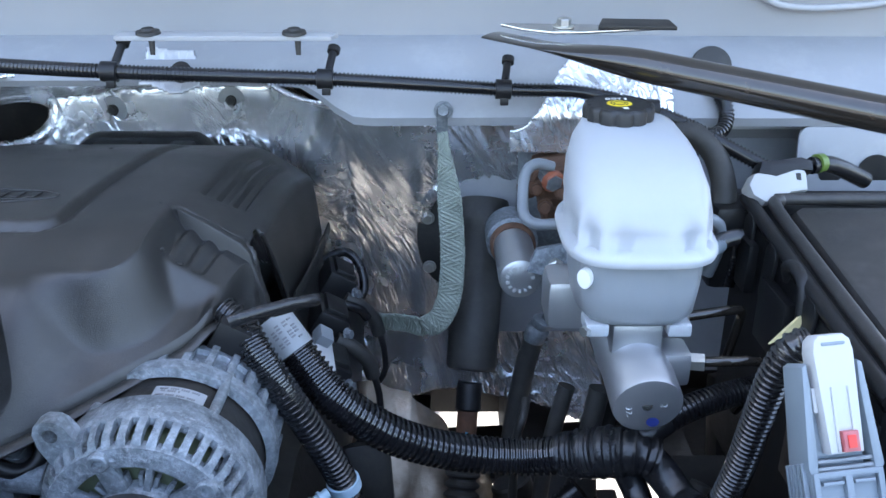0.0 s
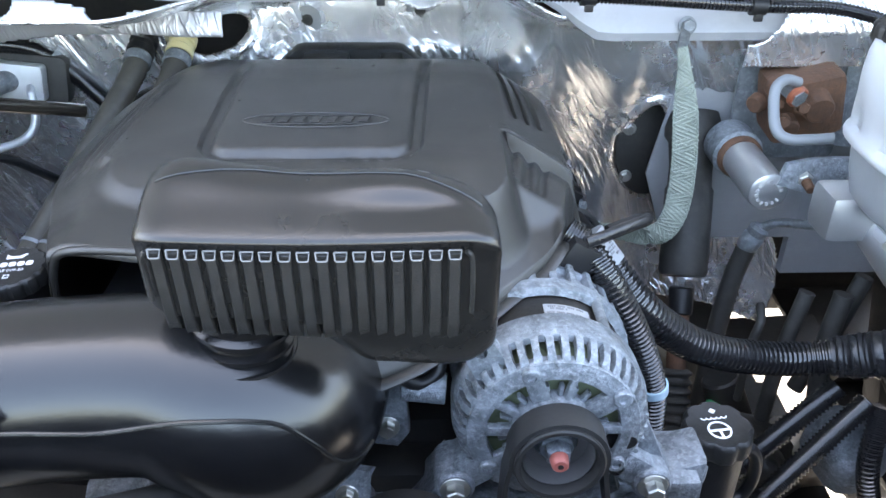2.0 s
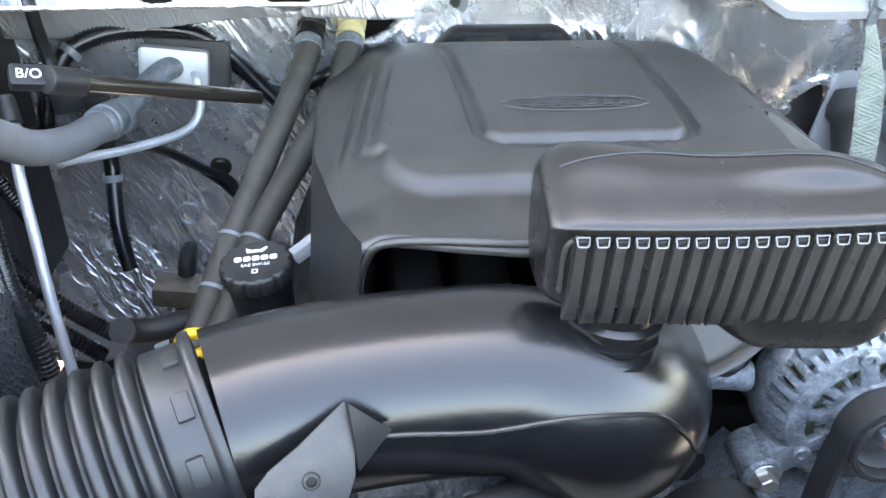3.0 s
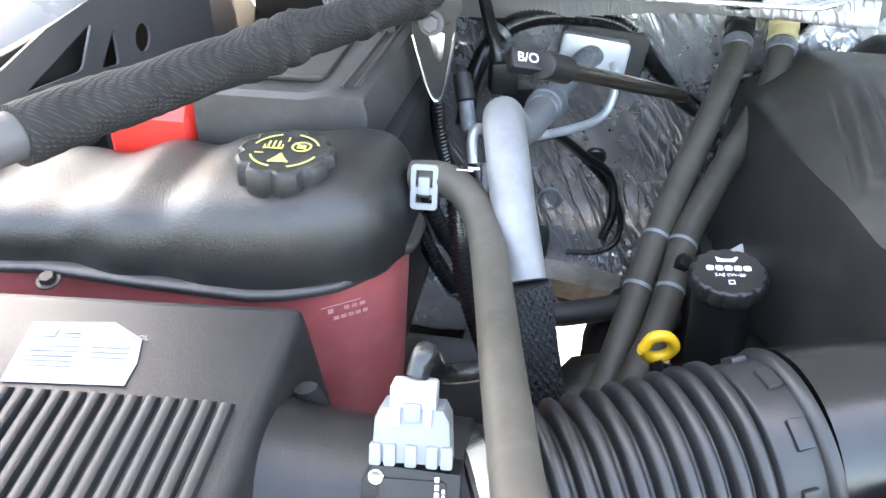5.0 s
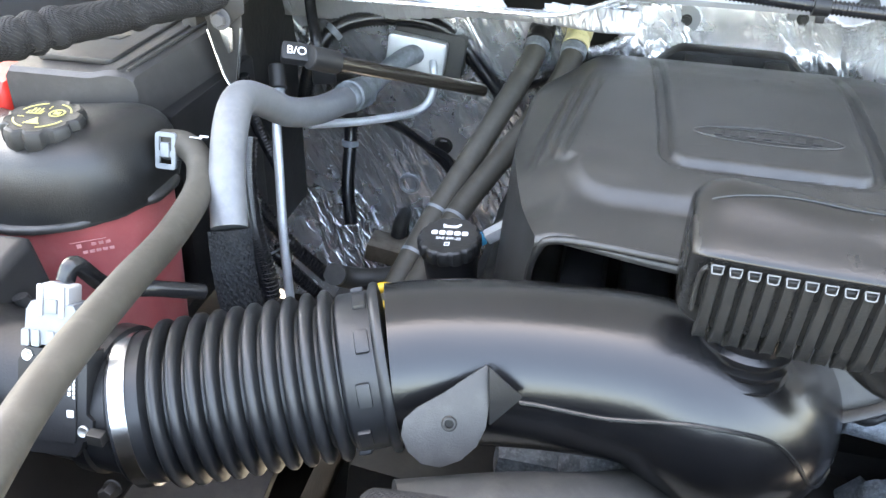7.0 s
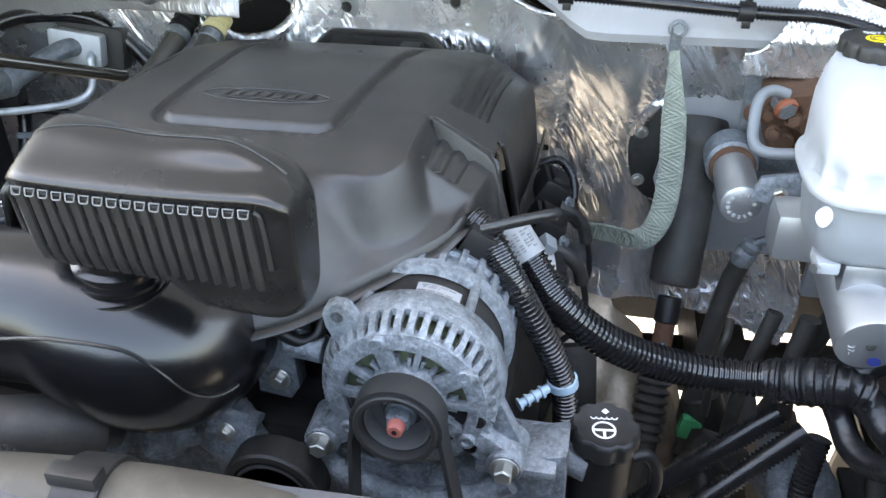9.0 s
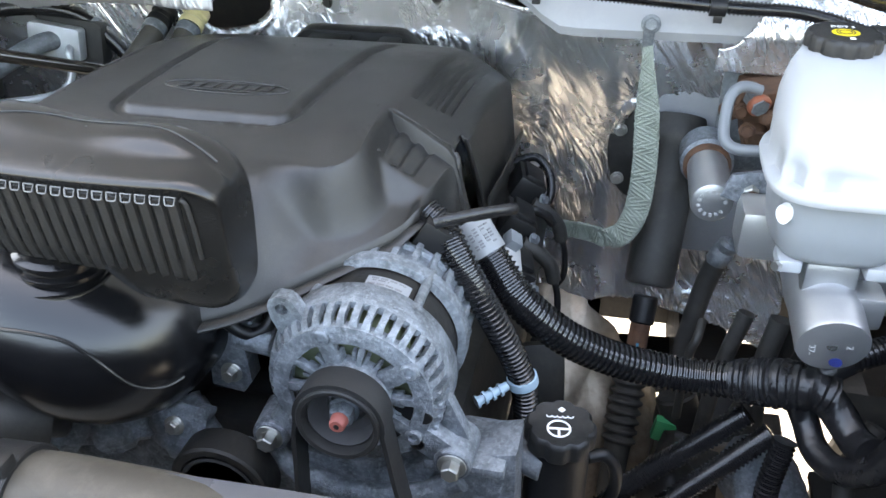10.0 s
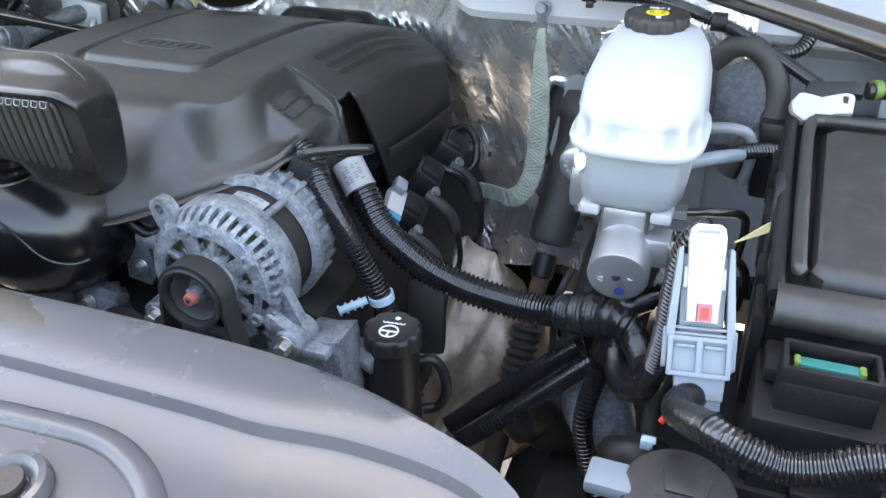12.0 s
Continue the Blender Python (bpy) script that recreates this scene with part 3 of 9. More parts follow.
# side walls of the bay, floor pan pieces
bm = B()
prof = [(-1.34, 0.55), (-1.30, 0.9), (-1.31, 1.12), (-1.345, 1.20), (-1.36, 1.22), (-1.40, 1.22), (-1.40, 0.55)]
loft(bm, [[(x, y, z) for x, z in prof] for y in [-0.35 + 0.05 * i for i in range(33)]], True)
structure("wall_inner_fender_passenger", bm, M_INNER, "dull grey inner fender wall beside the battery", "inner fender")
bm = B()
loft(bm, [[(-0.56 - x, y, z) for x, z in prof] for y in [-0.35 + 0.05 * i for i in range(33)]], True)
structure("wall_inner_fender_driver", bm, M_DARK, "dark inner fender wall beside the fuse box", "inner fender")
# upper fender with cut-outs
fend = thing("fender", (-1.4, 0.6, 1.2), "white-grey front fender with sunlit top edge and cut-out inner brace", "fender", kind="structure")
bm = B()
prof = [(-1.362, 1.195), (-1.395, 1.25), (-1.43, 1.285), (-1.49, 1.30), (-1.60, 1.29), (-1.74, 1.24), (-1.82, 1.1), (-1.84, 0.7), (-1.82, 0.7), (-1.80, 1.09), (-1.73, 1.22), (-1.60, 1.27), (-1.49, 1.28), (-1.445, 1.265), (-1.41, 1.235), (-1.38, 1.19)]
loft(bm, [[(x, y, z) for x, z in prof] for y in [-0.45 + 0.06 * i for i in range(33)]], True)
part("outer_panel", bm, M_FENDER, fend)
bm = B()
Mf = basis((-1.30, 0.0, 0.0), (0, 1, 0), (0, 0, 1))
def holed(bm, outer, holes, M, d):
    """A plate with holes, as a strip mesh built by triangle fill."""
    es = []
    for lp in [outer] + holes:
        vs = [bm.verts.new(M @ Vector((x, y, 0))) for x, y in lp]
        es += [bm.edges.new((vs[i], vs[(i + 1) % len(vs)])) for i in range(len(vs))]
    r = bmesh.ops.triangle_fill(bm, use_beauty=True, use_dissolve=False, edges=es)
    fs = [f for f in r["geom"] if isinstance(f, bmesh.types.BMFace)]
    ex = bmesh.ops.extrude_face_region(bm, geom=fs)
    n = M.to_3x3() @ Vector((0, 0, d))
    bmesh.ops.translate(bm, vec=n, verts=[v for v in ex["geom"] if isinstance(v, bmesh.types.BMVert)])
    return bm


def rtri(pts, r=0.01, n=4):
    out = []
    k = len(pts)
    for i in range(k):
        a, b, c = Vector(pts[i - 1]), Vector(pts[i]), Vector(pts[(i + 1) % k])
        p, q = b + (a - b).normalized() * r, b + (c - b).normalized() * r
        for j in range(n + 1):
            t = j / n
            s = p * (1 - t) ** 2 + b * 2 * t * (1 - t) + q * t * t
            out.append((s.x, s.y))
    return out


BR1, BR2, BR3 = [(0.649, 1.239), (0.741, 1.226), (0.775, 1.266)], [(0.774, 1.216), (0.809, 1.208), (0.812, 1.249)], (0.867, 1.219)
holed(bm, [(0.45, 1.15), (1.05, 1.15), (1.05, 1.25), (0.90, 1.272), (0.80, 1.288), (0.70, 1.282), (0.60, 1.264), (0.50, 1.24)],
      [rtri(BR1, 0.008), rtri(BR2, 0.006), [(BR3[0] + 0.017 * math.cos(a), BR3[1] + 0.016 * math.sin(a)) for a in [k * math.pi / 10 for k in range(20)]]], Mf, -0.003)
part("inner_brace", bm, M_INNER, fend, "grey pressed brace with three cut-outs", 30)
bm = B()
box(bm, (-1.325, 0.75, 1.17), (0.012, 0.66, 0.20), 0.003)
box(bm, (-1.46, 0.7, 1.12), (0.03, 1.2, 0.3), 0.005)
part("liner", bm, M_DARK, fend, "dark wheel-arch liner")

# front upper shroud panel
SHX = [(-1.5, 0.19), (-0.60, 0.215), (-0.40, 0.245), (-0.28, 0.262), (-0.05, 0.266), (0.04, 0.258), (0.12, 0.235), (0.18, 0.20), (0.23, 0.13), (0.30, 0.05), (0.5, 0.02), (0.9, 0.02)]
bm = B()
rings = []
for i in range(161):
    x = -1.45 + 2.35 * i / 160
    ye = hermite(SHX, x)
    lip = ss(-0.62, -0.3, x)
    st = ye - hermite([(-1.5, 0.065), (-0.6, 0.065), (0.0, 0.062), (0.074, 0.043), (0.155, 0.022), (0.25, 0.015), (0.9, 0.015)], x)
    p = [(-0.5, 1.09), (-0.5, 1.12), (st - 0.16, 1.165), (st - 0.05, 1.180), (st - 0.0055, 1.1850), (st - 0.0035, 1.1862), (st - 0.0010, 1.1950), (st + 0.0010, 1.1962), (st + (ye - st) * 0.35, 1.2005), (ye - (ye - st) * 0.35, 1.2045), (ye - 0.008, 1.2025), (ye, 1.193), (ye + 0.002, 1.176), (ye - 0.006, 1.160), (ye - 0.02, 1.158), (ye - 0.03, 1.10)]
    if lip < 1:
        p = [(y, z - 0.008 * (1 - lip)) for y, z in p]
    rings.append([(x, y, z) for y, z in p])
loft(bm, rings, True)
shroud = thing("radiator_shroud", (-0.3, 0.0, 1.1), "smooth grey plastic shroud panel over the radiator support", "shroud", kind="structure")
part("panel", bm, M_SHROUD, shroud)
bm = B()
revolve(bm, [(0.012, -0.002), (0.016, 0.004), (0.020, 0.006), (0.024, 0.005), (0.026, 0.0), (0.026, -0.004)], (-0.105, 0.115, 1.180), (0, -0.15, 1), 32)
rp = part("fastener_boss", bm, M_SHROUD, shroud, "round raised boss with a dark hole")
bm = B()
cyl(bm, (-0.105, 0.115, 1.182), (-0.105, 0.1145, 1.1865), 0.0115, seg=24)
part("hole", bm, M_DARK, rp, "dark hole")
bm = B()
tube(bm, [(-0.40, 0.150, 1.178), (-0.28, 0.155, 1.179), (-0.20, 0.160, 1.180), (-0.14, 0.165, 1.180), (-0.085, 0.167, 1.180), (-0.05, 0.158, 1.179), (-0.02, 0.138, 1.176), (0.01, 0.10, 1.171), (0.05, 0.03, 1.163)], 0.010, 18, squash=(0.7, 1))
part("raised_rib", bm, M_SHROUD, shroud)
bm = B()
box(bm, (-0.3, 0.11, 0.85), (2.2, 0.10, 0.5), 0.01)
solo("radiator", bm, M_DARK, "dark radiator and support behind the shroud", "radiator", kind="structure")

# ---- engine ----
CX = -0.393


LID = [(0.48, 1.236), (0.53, 1.2455), (0.552, 1.2470), (0.57, 1.2527), (0.59, 1.2585), (0.61, 1.2620), (0.64, 1.2637), (0.68, 1.2640), (0.76, 1.2615), (0.84, 1.2555), (0.93, 1.236), (1.02, 1.208), (1.055, 1.185)]
SIDE = [(0.0, 0.0), (0.12, 0.0003), (0.155, 0.0018), (0.168, 0.0045), (0.176, 0.009), (0.190, 0.0178), (0.204, 0.0268), (0.218, 0.0358), (0.226, 0.0415), (0.235, 0.054), (0.25, 0.075)]
HALF_L = [(0.48, 0.182), (0.53, 0.204), (0.60, 0.226), (0.68, 0.241), (0.80, 0.247), (0.95, 0.25), (1.03, 0.225), (1.06, 0.20)]
FRONT_R = [(0.0, 0.452), (0.03, 0.4535), (0.06, 0.4595), (0.09, 0.4710), (0.115, 0.4875), (0.14, 0.509), (0.165, 0.5325), (0.185, 0.5515), (0.200, 0.5675), (0.214, 0.590), (0.224, 0.630), (0.25, 0.660)]
FRONT_Z = [(0.0, 1.150), (0.03, 1.1520), (0.06, 1.1565), (0.09, 1.1635), (0.115, 1.1705), (0.14, 1.1775), (0.165, 1.1835), (0.185, 1.1885), (0.200, 1.194), (0.212, 1.203), (0.222, 1.190), (0.25, 1.160)]


def corner(a, b, r):
    """Inside distance of a rounded corner: a and b are the distances from its two sides."""
    return r - math.hypot(max(0.0, r - a), max(0.0, r - b)) if min(a, b) < r else min(a, b)


def lid_height(xo, y):
    """Outer face of the cover: plateau, front ledge and apron, centre pad with its groove, shoulder ribs, corner panel."""
    a = abs(xo)
    right = ss(-0.055, -0.015, xo)
    side = hermite(SIDE, a)
    pl = hermite(LID, y) - side
    yf = hermite(FRONT_R, max(0.0, xo))
    front = hermite(FRONT_Z, max(0.0, xo))
    ledge = 1.2345 + 0.09 * (y - 0.488) - 0.5 * side
    d = corner(y - 0.560, 0.164 - a + max(0.0, y - 0.605) * 1.3, 0.040)
    ledge = pl + (ledge - pl) * ss(0.215, 0.120, a)
    z = ledge + (pl - ledge) * ss(-0.010, 0.007, d)
    if right > 0:       # crisp plateau edge, steep fall, then a flare into the flange
        d1 = corner(y - 0.552, 0.161 - xo, 0.034)
        ramp = pl
        if d1 < 0:
            d3 = max(0.0, (y - yf) * 0.8)
            r = -d1 / max(1e-4, d3 - d1)
            fall = max(0.0, 1 + d1 / 0.022)
            u = max(0.0, min(1.0, (y - yf) / (0.552 - yf)))
            full = front + (pl - front) * (1 - (1 - u) ** 1.9)
            ramp = front + (pl - front) * (0.58 * fall * fall * (3 - 2 * fall) * 0.6 + 0.58 * fall * 0.4 + 0.42 * (1 - r))
            ramp += (full - ramp) * ss(0.140, 0.085, xo)
        if xo > 0.13:       # a saddle fills the corner below the shoulder
            fill = 1.2525 - 0.62 * (xo - 0.158) - 0.30 * max(0.0, 0.640 - y) - 1.1 * max(0.0, 0.603 - y)
            for k in range(3):      # short flutes running up to the pillar
                q = abs(xo - 0.1685 - 0.0125 * k - (0.09 + 0.05 * k) * (y - 0.608))
                fill -= 0.0042 * ss(0.0060, 0.0006, q) * ss(0.607, 0.611, y)
            lift = 0.5 * (ramp + fill + math.hypot(ramp - fill, 0.006))
            ramp += (min(pl, lift) - ramp) * ss(0.135, 0.165, xo) * ss(0.0, 0.02, y - yf)
            ramp += (pl - ramp) * ss(0.655, 0.662, y)
        z += (ramp - z) * right
    # centre pad and the channel round it
    w = 0.080 + 0.040 * (y - 0.61)
    p = corner(w - a, y - 0.611, 0.014)
    fade = ss(0.945, 0.90, y)
    z += (0.0022 * ss(-0.0025, 0.0040, p) - 0.0048 * ss(-0.0145, -0.0105, p) * ss(0.0, -0.0042, p)) * fade
    # long flutes on the rear shoulders
    for c in (0.178, 0.191, 0.204):
        q = abs(a - c + (0.0 if xo > 0 else 0.012 - 0.10 * (0.70 - y)) )
        span = ss(0.0, 0.003, y - 0.703 - 0.40 * (a - 0.172)) * ss(0.95, 0.88, y) if xo > 0 else ss(0.600, 0.640, y) * ss(0.82, 0.74, y)
        z -= (0.0048 * ss(0.0050, 0.0030, q) if xo > 0 else 0.0036 * ss(0.0056, 0.0014, q)) * span
    return z


NV, NU, NS = 250, 300, 8
bm = B()
grid = []
for j in range(NV + NS + 1):
    row = []
    for q in range(NU + 1):
        u = -1 + 2 * q / NU
        au = abs(u)
        fx, wl = (au / 0.84 * 0.935, 0.0) if au < 0.84 else (0.935 + 0.065 * (au - 0.84) / 0.16, ss(0, 1, (au - 0.84) / 0.16) * 0.4 + 0.6 * (au - 0.84) / 0.16)
        v = max(0.0, (j - NS) / NV)
        right = u > 0
        yl = 0.488 + 0.02 * ss(0.05, 0.2, fx * 0.2)
        yf = hermite(FRONT_R, fx * 0.246) if right else yl + (FRONT_R[0][1] - yl) * ss(0.055, 0.015, fx * 0.2)
        y = yf + (1.055 - yf) * v
        hw = 0.246 - 0.045 * ss(0.98, 1.06, y) if right else hermite(HALF_L, max(0.48, min(1.06, y)))
        xo = math.copysign(fx * hw, u)
        if right:
            drop = lerp_table([(0.58, 0.02), (0.62, 0.07), (0.66, 0.100), (0.75, 0.150), (0.97, 0.130), (1.06, 0.07)], y)
        else:
            drop = lerp_table([(0.48, 0.10), (0.55, 0.14), (0.9, 0.15), (1.06, 0.08)], y)
        z = lid_height(xo, y) - drop * wl
        if j < NS:      # skirt under the front edge, only a lip over the mouth
            f = 1 - j / NS
            deep = 0.008 + 0.006 * ss(-0.05, 0.0, xo) + 0.085 * ss(0.213, 0.223, xo)
            z -= deep * f * (1 - wl)
            y -= 0.004 * math.sin(min(1.0, f * 1.6) * math.pi / 2) - 0.006 * ss(0.6, 1.0, f) * right
        row.append(bm.verts.new((CX + xo, y, z)))
    grid.append(row)
for j in range(NV + NS):
    for q in range(NU):
        fq = (grid[j][q], grid[j][q + 1], grid[j + 1][q + 1], grid[j + 1][q])
        c = sum((v.co for v in fq), Vector()) / 4
        xo = c.x - CX
        if xo > 0.2215 and 0.662 - 0.06 * (1.222 - c.z) < c.y < 0.698 + 0.40 * (1.222 - c.z) and c.z < 1.2245:
            continue        # slot in the side
        bm.faces.new(fq)
bmesh.ops.delete(bm, geom=[v for v in bm.verts if not v.link_faces], context='VERTS')
cover = thing("engine_cover", (CX, 0.75, 1.06), "matt black moulded plastic engine cover with raised centre pad", "engine cover")
shell = part("shell", bm, M_COVER, cover, "", 35)
md = shell.modifiers.new("t", "SOLIDIFY")
md.thickness, md.offset = 0.004, -1
# rolled lip along the mouth
bm = B()
tube(bm, [(CX - 0.190, 0.522, 1.10), (CX - 0.187, 0.512, 1.17), (CX - 0.180, 0.506, 1.214), (CX - 0.160, 0.500, 1.2335), (CX - 0.08, 0.490, 1.2360), (CX - 0.045, 0.489, 1.2340)], 0.0034, 10)
part("mouth_lip", bm, M_COVER, cover)
# flange under the apron
bm = B()
tube(bm, [(CX + 0.05 + 0.0104 * k, hermite(FRONT_R, 0.05 + 0.0104 * k) - 0.005, hermite(FRONT_Z, 0.05 + 0.0104 * k) - 0.012) for k in range(17)], 0.0042, 12, 3, (0.8, 1.9))
part("apron_flange", bm, M_COVER, cover)
# emblem: an oval rim with lettering reduced to plain strokes
Me = basis((CX, 0.668, lid_height(0, 0.668) + 0.0002), (1, 0, 0), (0, 1, 0.005))
bm = B()
tube(bm, [Me @ Vector((0.064 * math.cos(a), 0.0165 * math.sin(a), 0)) for a in [k * math.pi / 24 for k in range(49)]], 0.0008, 8, 2)
badge = part("emblem", bm, M_COVER, cover, "raised oval emblem in the black plastic")
for k in range(7):
    bm = B()
    x = -0.042 + 0.014 * k
    prism(bm, [(x - 0.005, -0.006), (x + 0.003, -0.006), (x + 0.006, 0.006), (x - 0.002, 0.006)], Me, 0.0012, 0.0004)
    part("emblem_stroke", bm, M_COVER, badge)
for k in (-1, 1):
    bm = B()
    prism(bm, [(-0.05, k * 0.010 - 0.0008), (0.05, k * 0.010 - 0.0008), (0.045, k * 0.010 + 0.0008), (-0.045, k * 0.010 + 0.0008)], Me, 0.0010, 0.0003)
    part("emblem_stroke", bm, M_COVER, badge)
# tabs at the ends of the short flutes
for k in range(3):
    x1, y1 = 0.1683 + 0.0125 * k, 0.6055 + 0.0022 * k
    bm = B()
    box(bm, (CX + x1, y1, lid_height(x1, y1) + 0.0006), (0.0052, 0.0030, 0.0016), 0.0006)
    part("rib_end", bm, M_LID, cover)
# upright pillar with a flat front under the shoulder
bm = B()
front_face = [(0.1665, 0.6560, lid_height(0.1665, 0.67) - 0.0006), (0.193, 0.6535, lid_height(0.193, 0.67) + 0.0006), (0.2195, 0.6525, lid_height(0.2195, 0.67) + 0.0002), (0.2265, 0.6515, 1.2185), (0.2450, 0.6440, 1.150), (0.2490, 0.6430, 1.105), (0.205, 0.6440, 1.105), (0.180, 0.6520, 1.185)]
for q, dy in enumerate((0.0, 0.013)):
    for x, y, z in front_face:
        bm.verts.new((CX + x, y + dy, z - (0.0008 if q else 0.0)))
bm.verts.ensure_lookup_table()
n_f = len(front_face)
bm.faces.new(bm.verts[:n_f])
bm.faces.new(list(reversed(bm.verts[n_f:])))
for k in range(n_f):
    j = (k + 1) % n_f
    bm.faces.new((bm.verts[k], bm.verts[n_f + k], bm.verts[n_f + j], bm.verts[j]))
bmesh.ops.recalc_face_normals(bm, faces=bm.faces)
bmesh.ops.bevel(bm, geom=list(bm.edges), offset=0.0011, segments=2, affect='EDGES', profile=0.5)
part("pillar", bm, M_COVER, cover)
# raised frame round the side slot, and what lies behind it
bm = B()
tube(bm, [(CX + 0.2270, 0.6990, 1.2185), (CX + 0.2295, 0.7040, 1.2080), (CX + 0.2325, 0.711, 1.190), (CX + 0.238, 0.728, 1.150), (CX + 0.243, 0.748, 1.098)], 0.0024, 10)
part("slot_rim", bm, M_COVER, cover)
bm = B()
box(bm, (CX + 0.195, 0.71, 1.14), (0.01, 0.10, 0.13), 0.002)
part("slot_backing", bm, M_DARK, cover, "dark inner wall behind the slot")
bm = B()
tube(bm, [(CX + 0.2440, 0.748, 1.128), (CX + 0.2465, 0.85, 1.118), (CX + 0.2465, 0.985, 1.112)], 0.005, 10, squash=(1.6, 0.4))
part("side_bevel", bm, M_COVER, cover)
# raised rear hump with lifting recess
bm = B()
rings = []
for k in range(25):
    x = CX - 0.105 + 0.21 * k / 24
    e = ss(0, 0.2, k / 24) * ss(1, 0.8, k / 24)
    z = 1.192 + 0.026 * e
    rings.append([(x, 1.045, z - 0.03), (x, 1.045, z - 0.004), (x, 1.052, z), (x, 1.072, z - 0.002), (x, 1.078, z - 0.01), (x, 1.078, z - 0.03)])
loft(bm, rings, True)
part("rear_rim", bm, M_COVER, cover)
for s, w in ((-0.03, 0.06), (0.055, 0.03)):
    bm = B()
    box(bm, (CX + s, 1.035, 1.203), (w, 0.05, 0.014), 0.004)
    part("rear_tab", bm, M_PLASTIC, cover)
# dust specks and chips
rg = random.Random(4)
for (x, y) in ((-0.389, 0.832), (-0.351, 0.845), (-0.55, 0.64), (-0.47, 0.72), (-0.27, 0.70), (-0.30, 0.80), (-0.24, 0.66)):
    bm = B()
    r = 0.0016 if x < -0.4 or x > -0.34 else 0.0028
    box(bm, (x, y, lid_height(x - CX, y) + 0.0003), (r * 1.4, r, 0.0009), 0.0003, rot(0, 0, rg.uniform(0, 90)))
    part("chip", bm, M_LID, cover, "small pale scuff mark")

# engine mass below
eng = thing("engine_block", (CX, 0.75, 0.5), "dark oily engine block and heads below the cover", "engine")
bm = B()
box(bm, (CX, 0.78, 0.80), (0.34, 0.52, 0.5), 0.03)
part("block", bm, M_DARK, eng)
for s in (-1, 1):
    bm = B()
    rings = []
    for k in range(21):
        y = 0.52 + 0.50 * k / 20
        w = 0.004 * math.sin(k * 2.1)
        rings.append([(CX + s * (0.17 + a * 0.01) + s * dx, y, z + w) for dx, z, a in ((0.0, 0.80, 0), (0.0, 1.03, 0), (0.03, 1.05, 0), (0.09, 1.03, 0), (0.115, 0.97, 0), (0.10, 0.80, 0))])
    loft(bm, rings, True)
    part("valve_cover", bm, M_DARK, eng, "black ribbed valve cover")
bm = B()
for k in range(4):
    box(bm, (CX - 0.06 + 0.055 * (k - 1.5), 0.62, 1.13), (0.042, 0.24, 0.10), 0.018)
part("intake_manifold", bm, M_PLASTIC, eng, "black plastic intake manifold runners", 50)
bm = B()
box(bm, (CX + 0.0, 0.50, 0.93), (0.40, 0.05, 0.16), 0.02)
part("front_cover", bm, M_CAST, eng, "weathered aluminium front cover")

# resonator box
XL, XR = -0.469, -0.256


def res_t(x):
    return (x - XL) / (XR - XL)


def rim_dz(t):
    return -0.004 + 0.009 * t - 0.003 * math.sin(t * math.pi)


def res_front(t, z):
    """The ribbed front leans back a little towards its foot."""
    return 0.3885 - 0.018 * t + 0.0005 + (1.3045 - z) * 0.115


def res_sec(x):
    """Rounded section of the box at x: rim, front, belly, back and crown."""
    t = res_t(x)
    e = min(x - XL, XR - x)
    r = 0.026
    k = 1 if e > r else math.sqrt(max(0.0, 1 - ((r - e) / r) ** 2))
    dz = rim_dz(t)
    bot = 1.237 - 0.029 * ss(0.40, 0.66, t) + 0.004 * ss(0.85, 1, t)
    top = 1.3262 + 0.003 * math.sin(t * math.pi) - 0.004 * ss(0.75, 1, t) + 0.0025 * math.sin(t * 9.5 + 0.6)
    yf, yb = 0.3885 - 0.018 * t, 0.467 - 0.034 * t
    pts = [(yf + 0.0035, 1.3150 + dz), (yf - 0.0018, 1.3105 + dz), (yf + 0.0005, 1.3050 + dz), (res_front(t, 1.275), 1.275), (res_front(t, 1.25), 1.250), (res_front(t, bot + 0.02) + 0.001, bot + 0.020),
           (yf + 0.017, bot + 0.006), (yf + 0.030, bot), (yb - 0.022, bot), (yb - 0.006, bot + 0.010), (yb, 1.268), (yb, 1.300), (yb - 0.004, top - 0.008), (yb - 0.016, top), (yb - 0.034, top - 0.001), (yf + 0.022, 1.3205 + dz * 0.4)]
    c = Vector(((yf + yb) / 2, (top + bot) / 2))
    k2 = 0.66 + 0.34 * k
    ring = spline([(x, c.x + (p - c.x) * k2, c.y + (q - c.y) * k2) for p, q in pts], 3, True)
    return ring


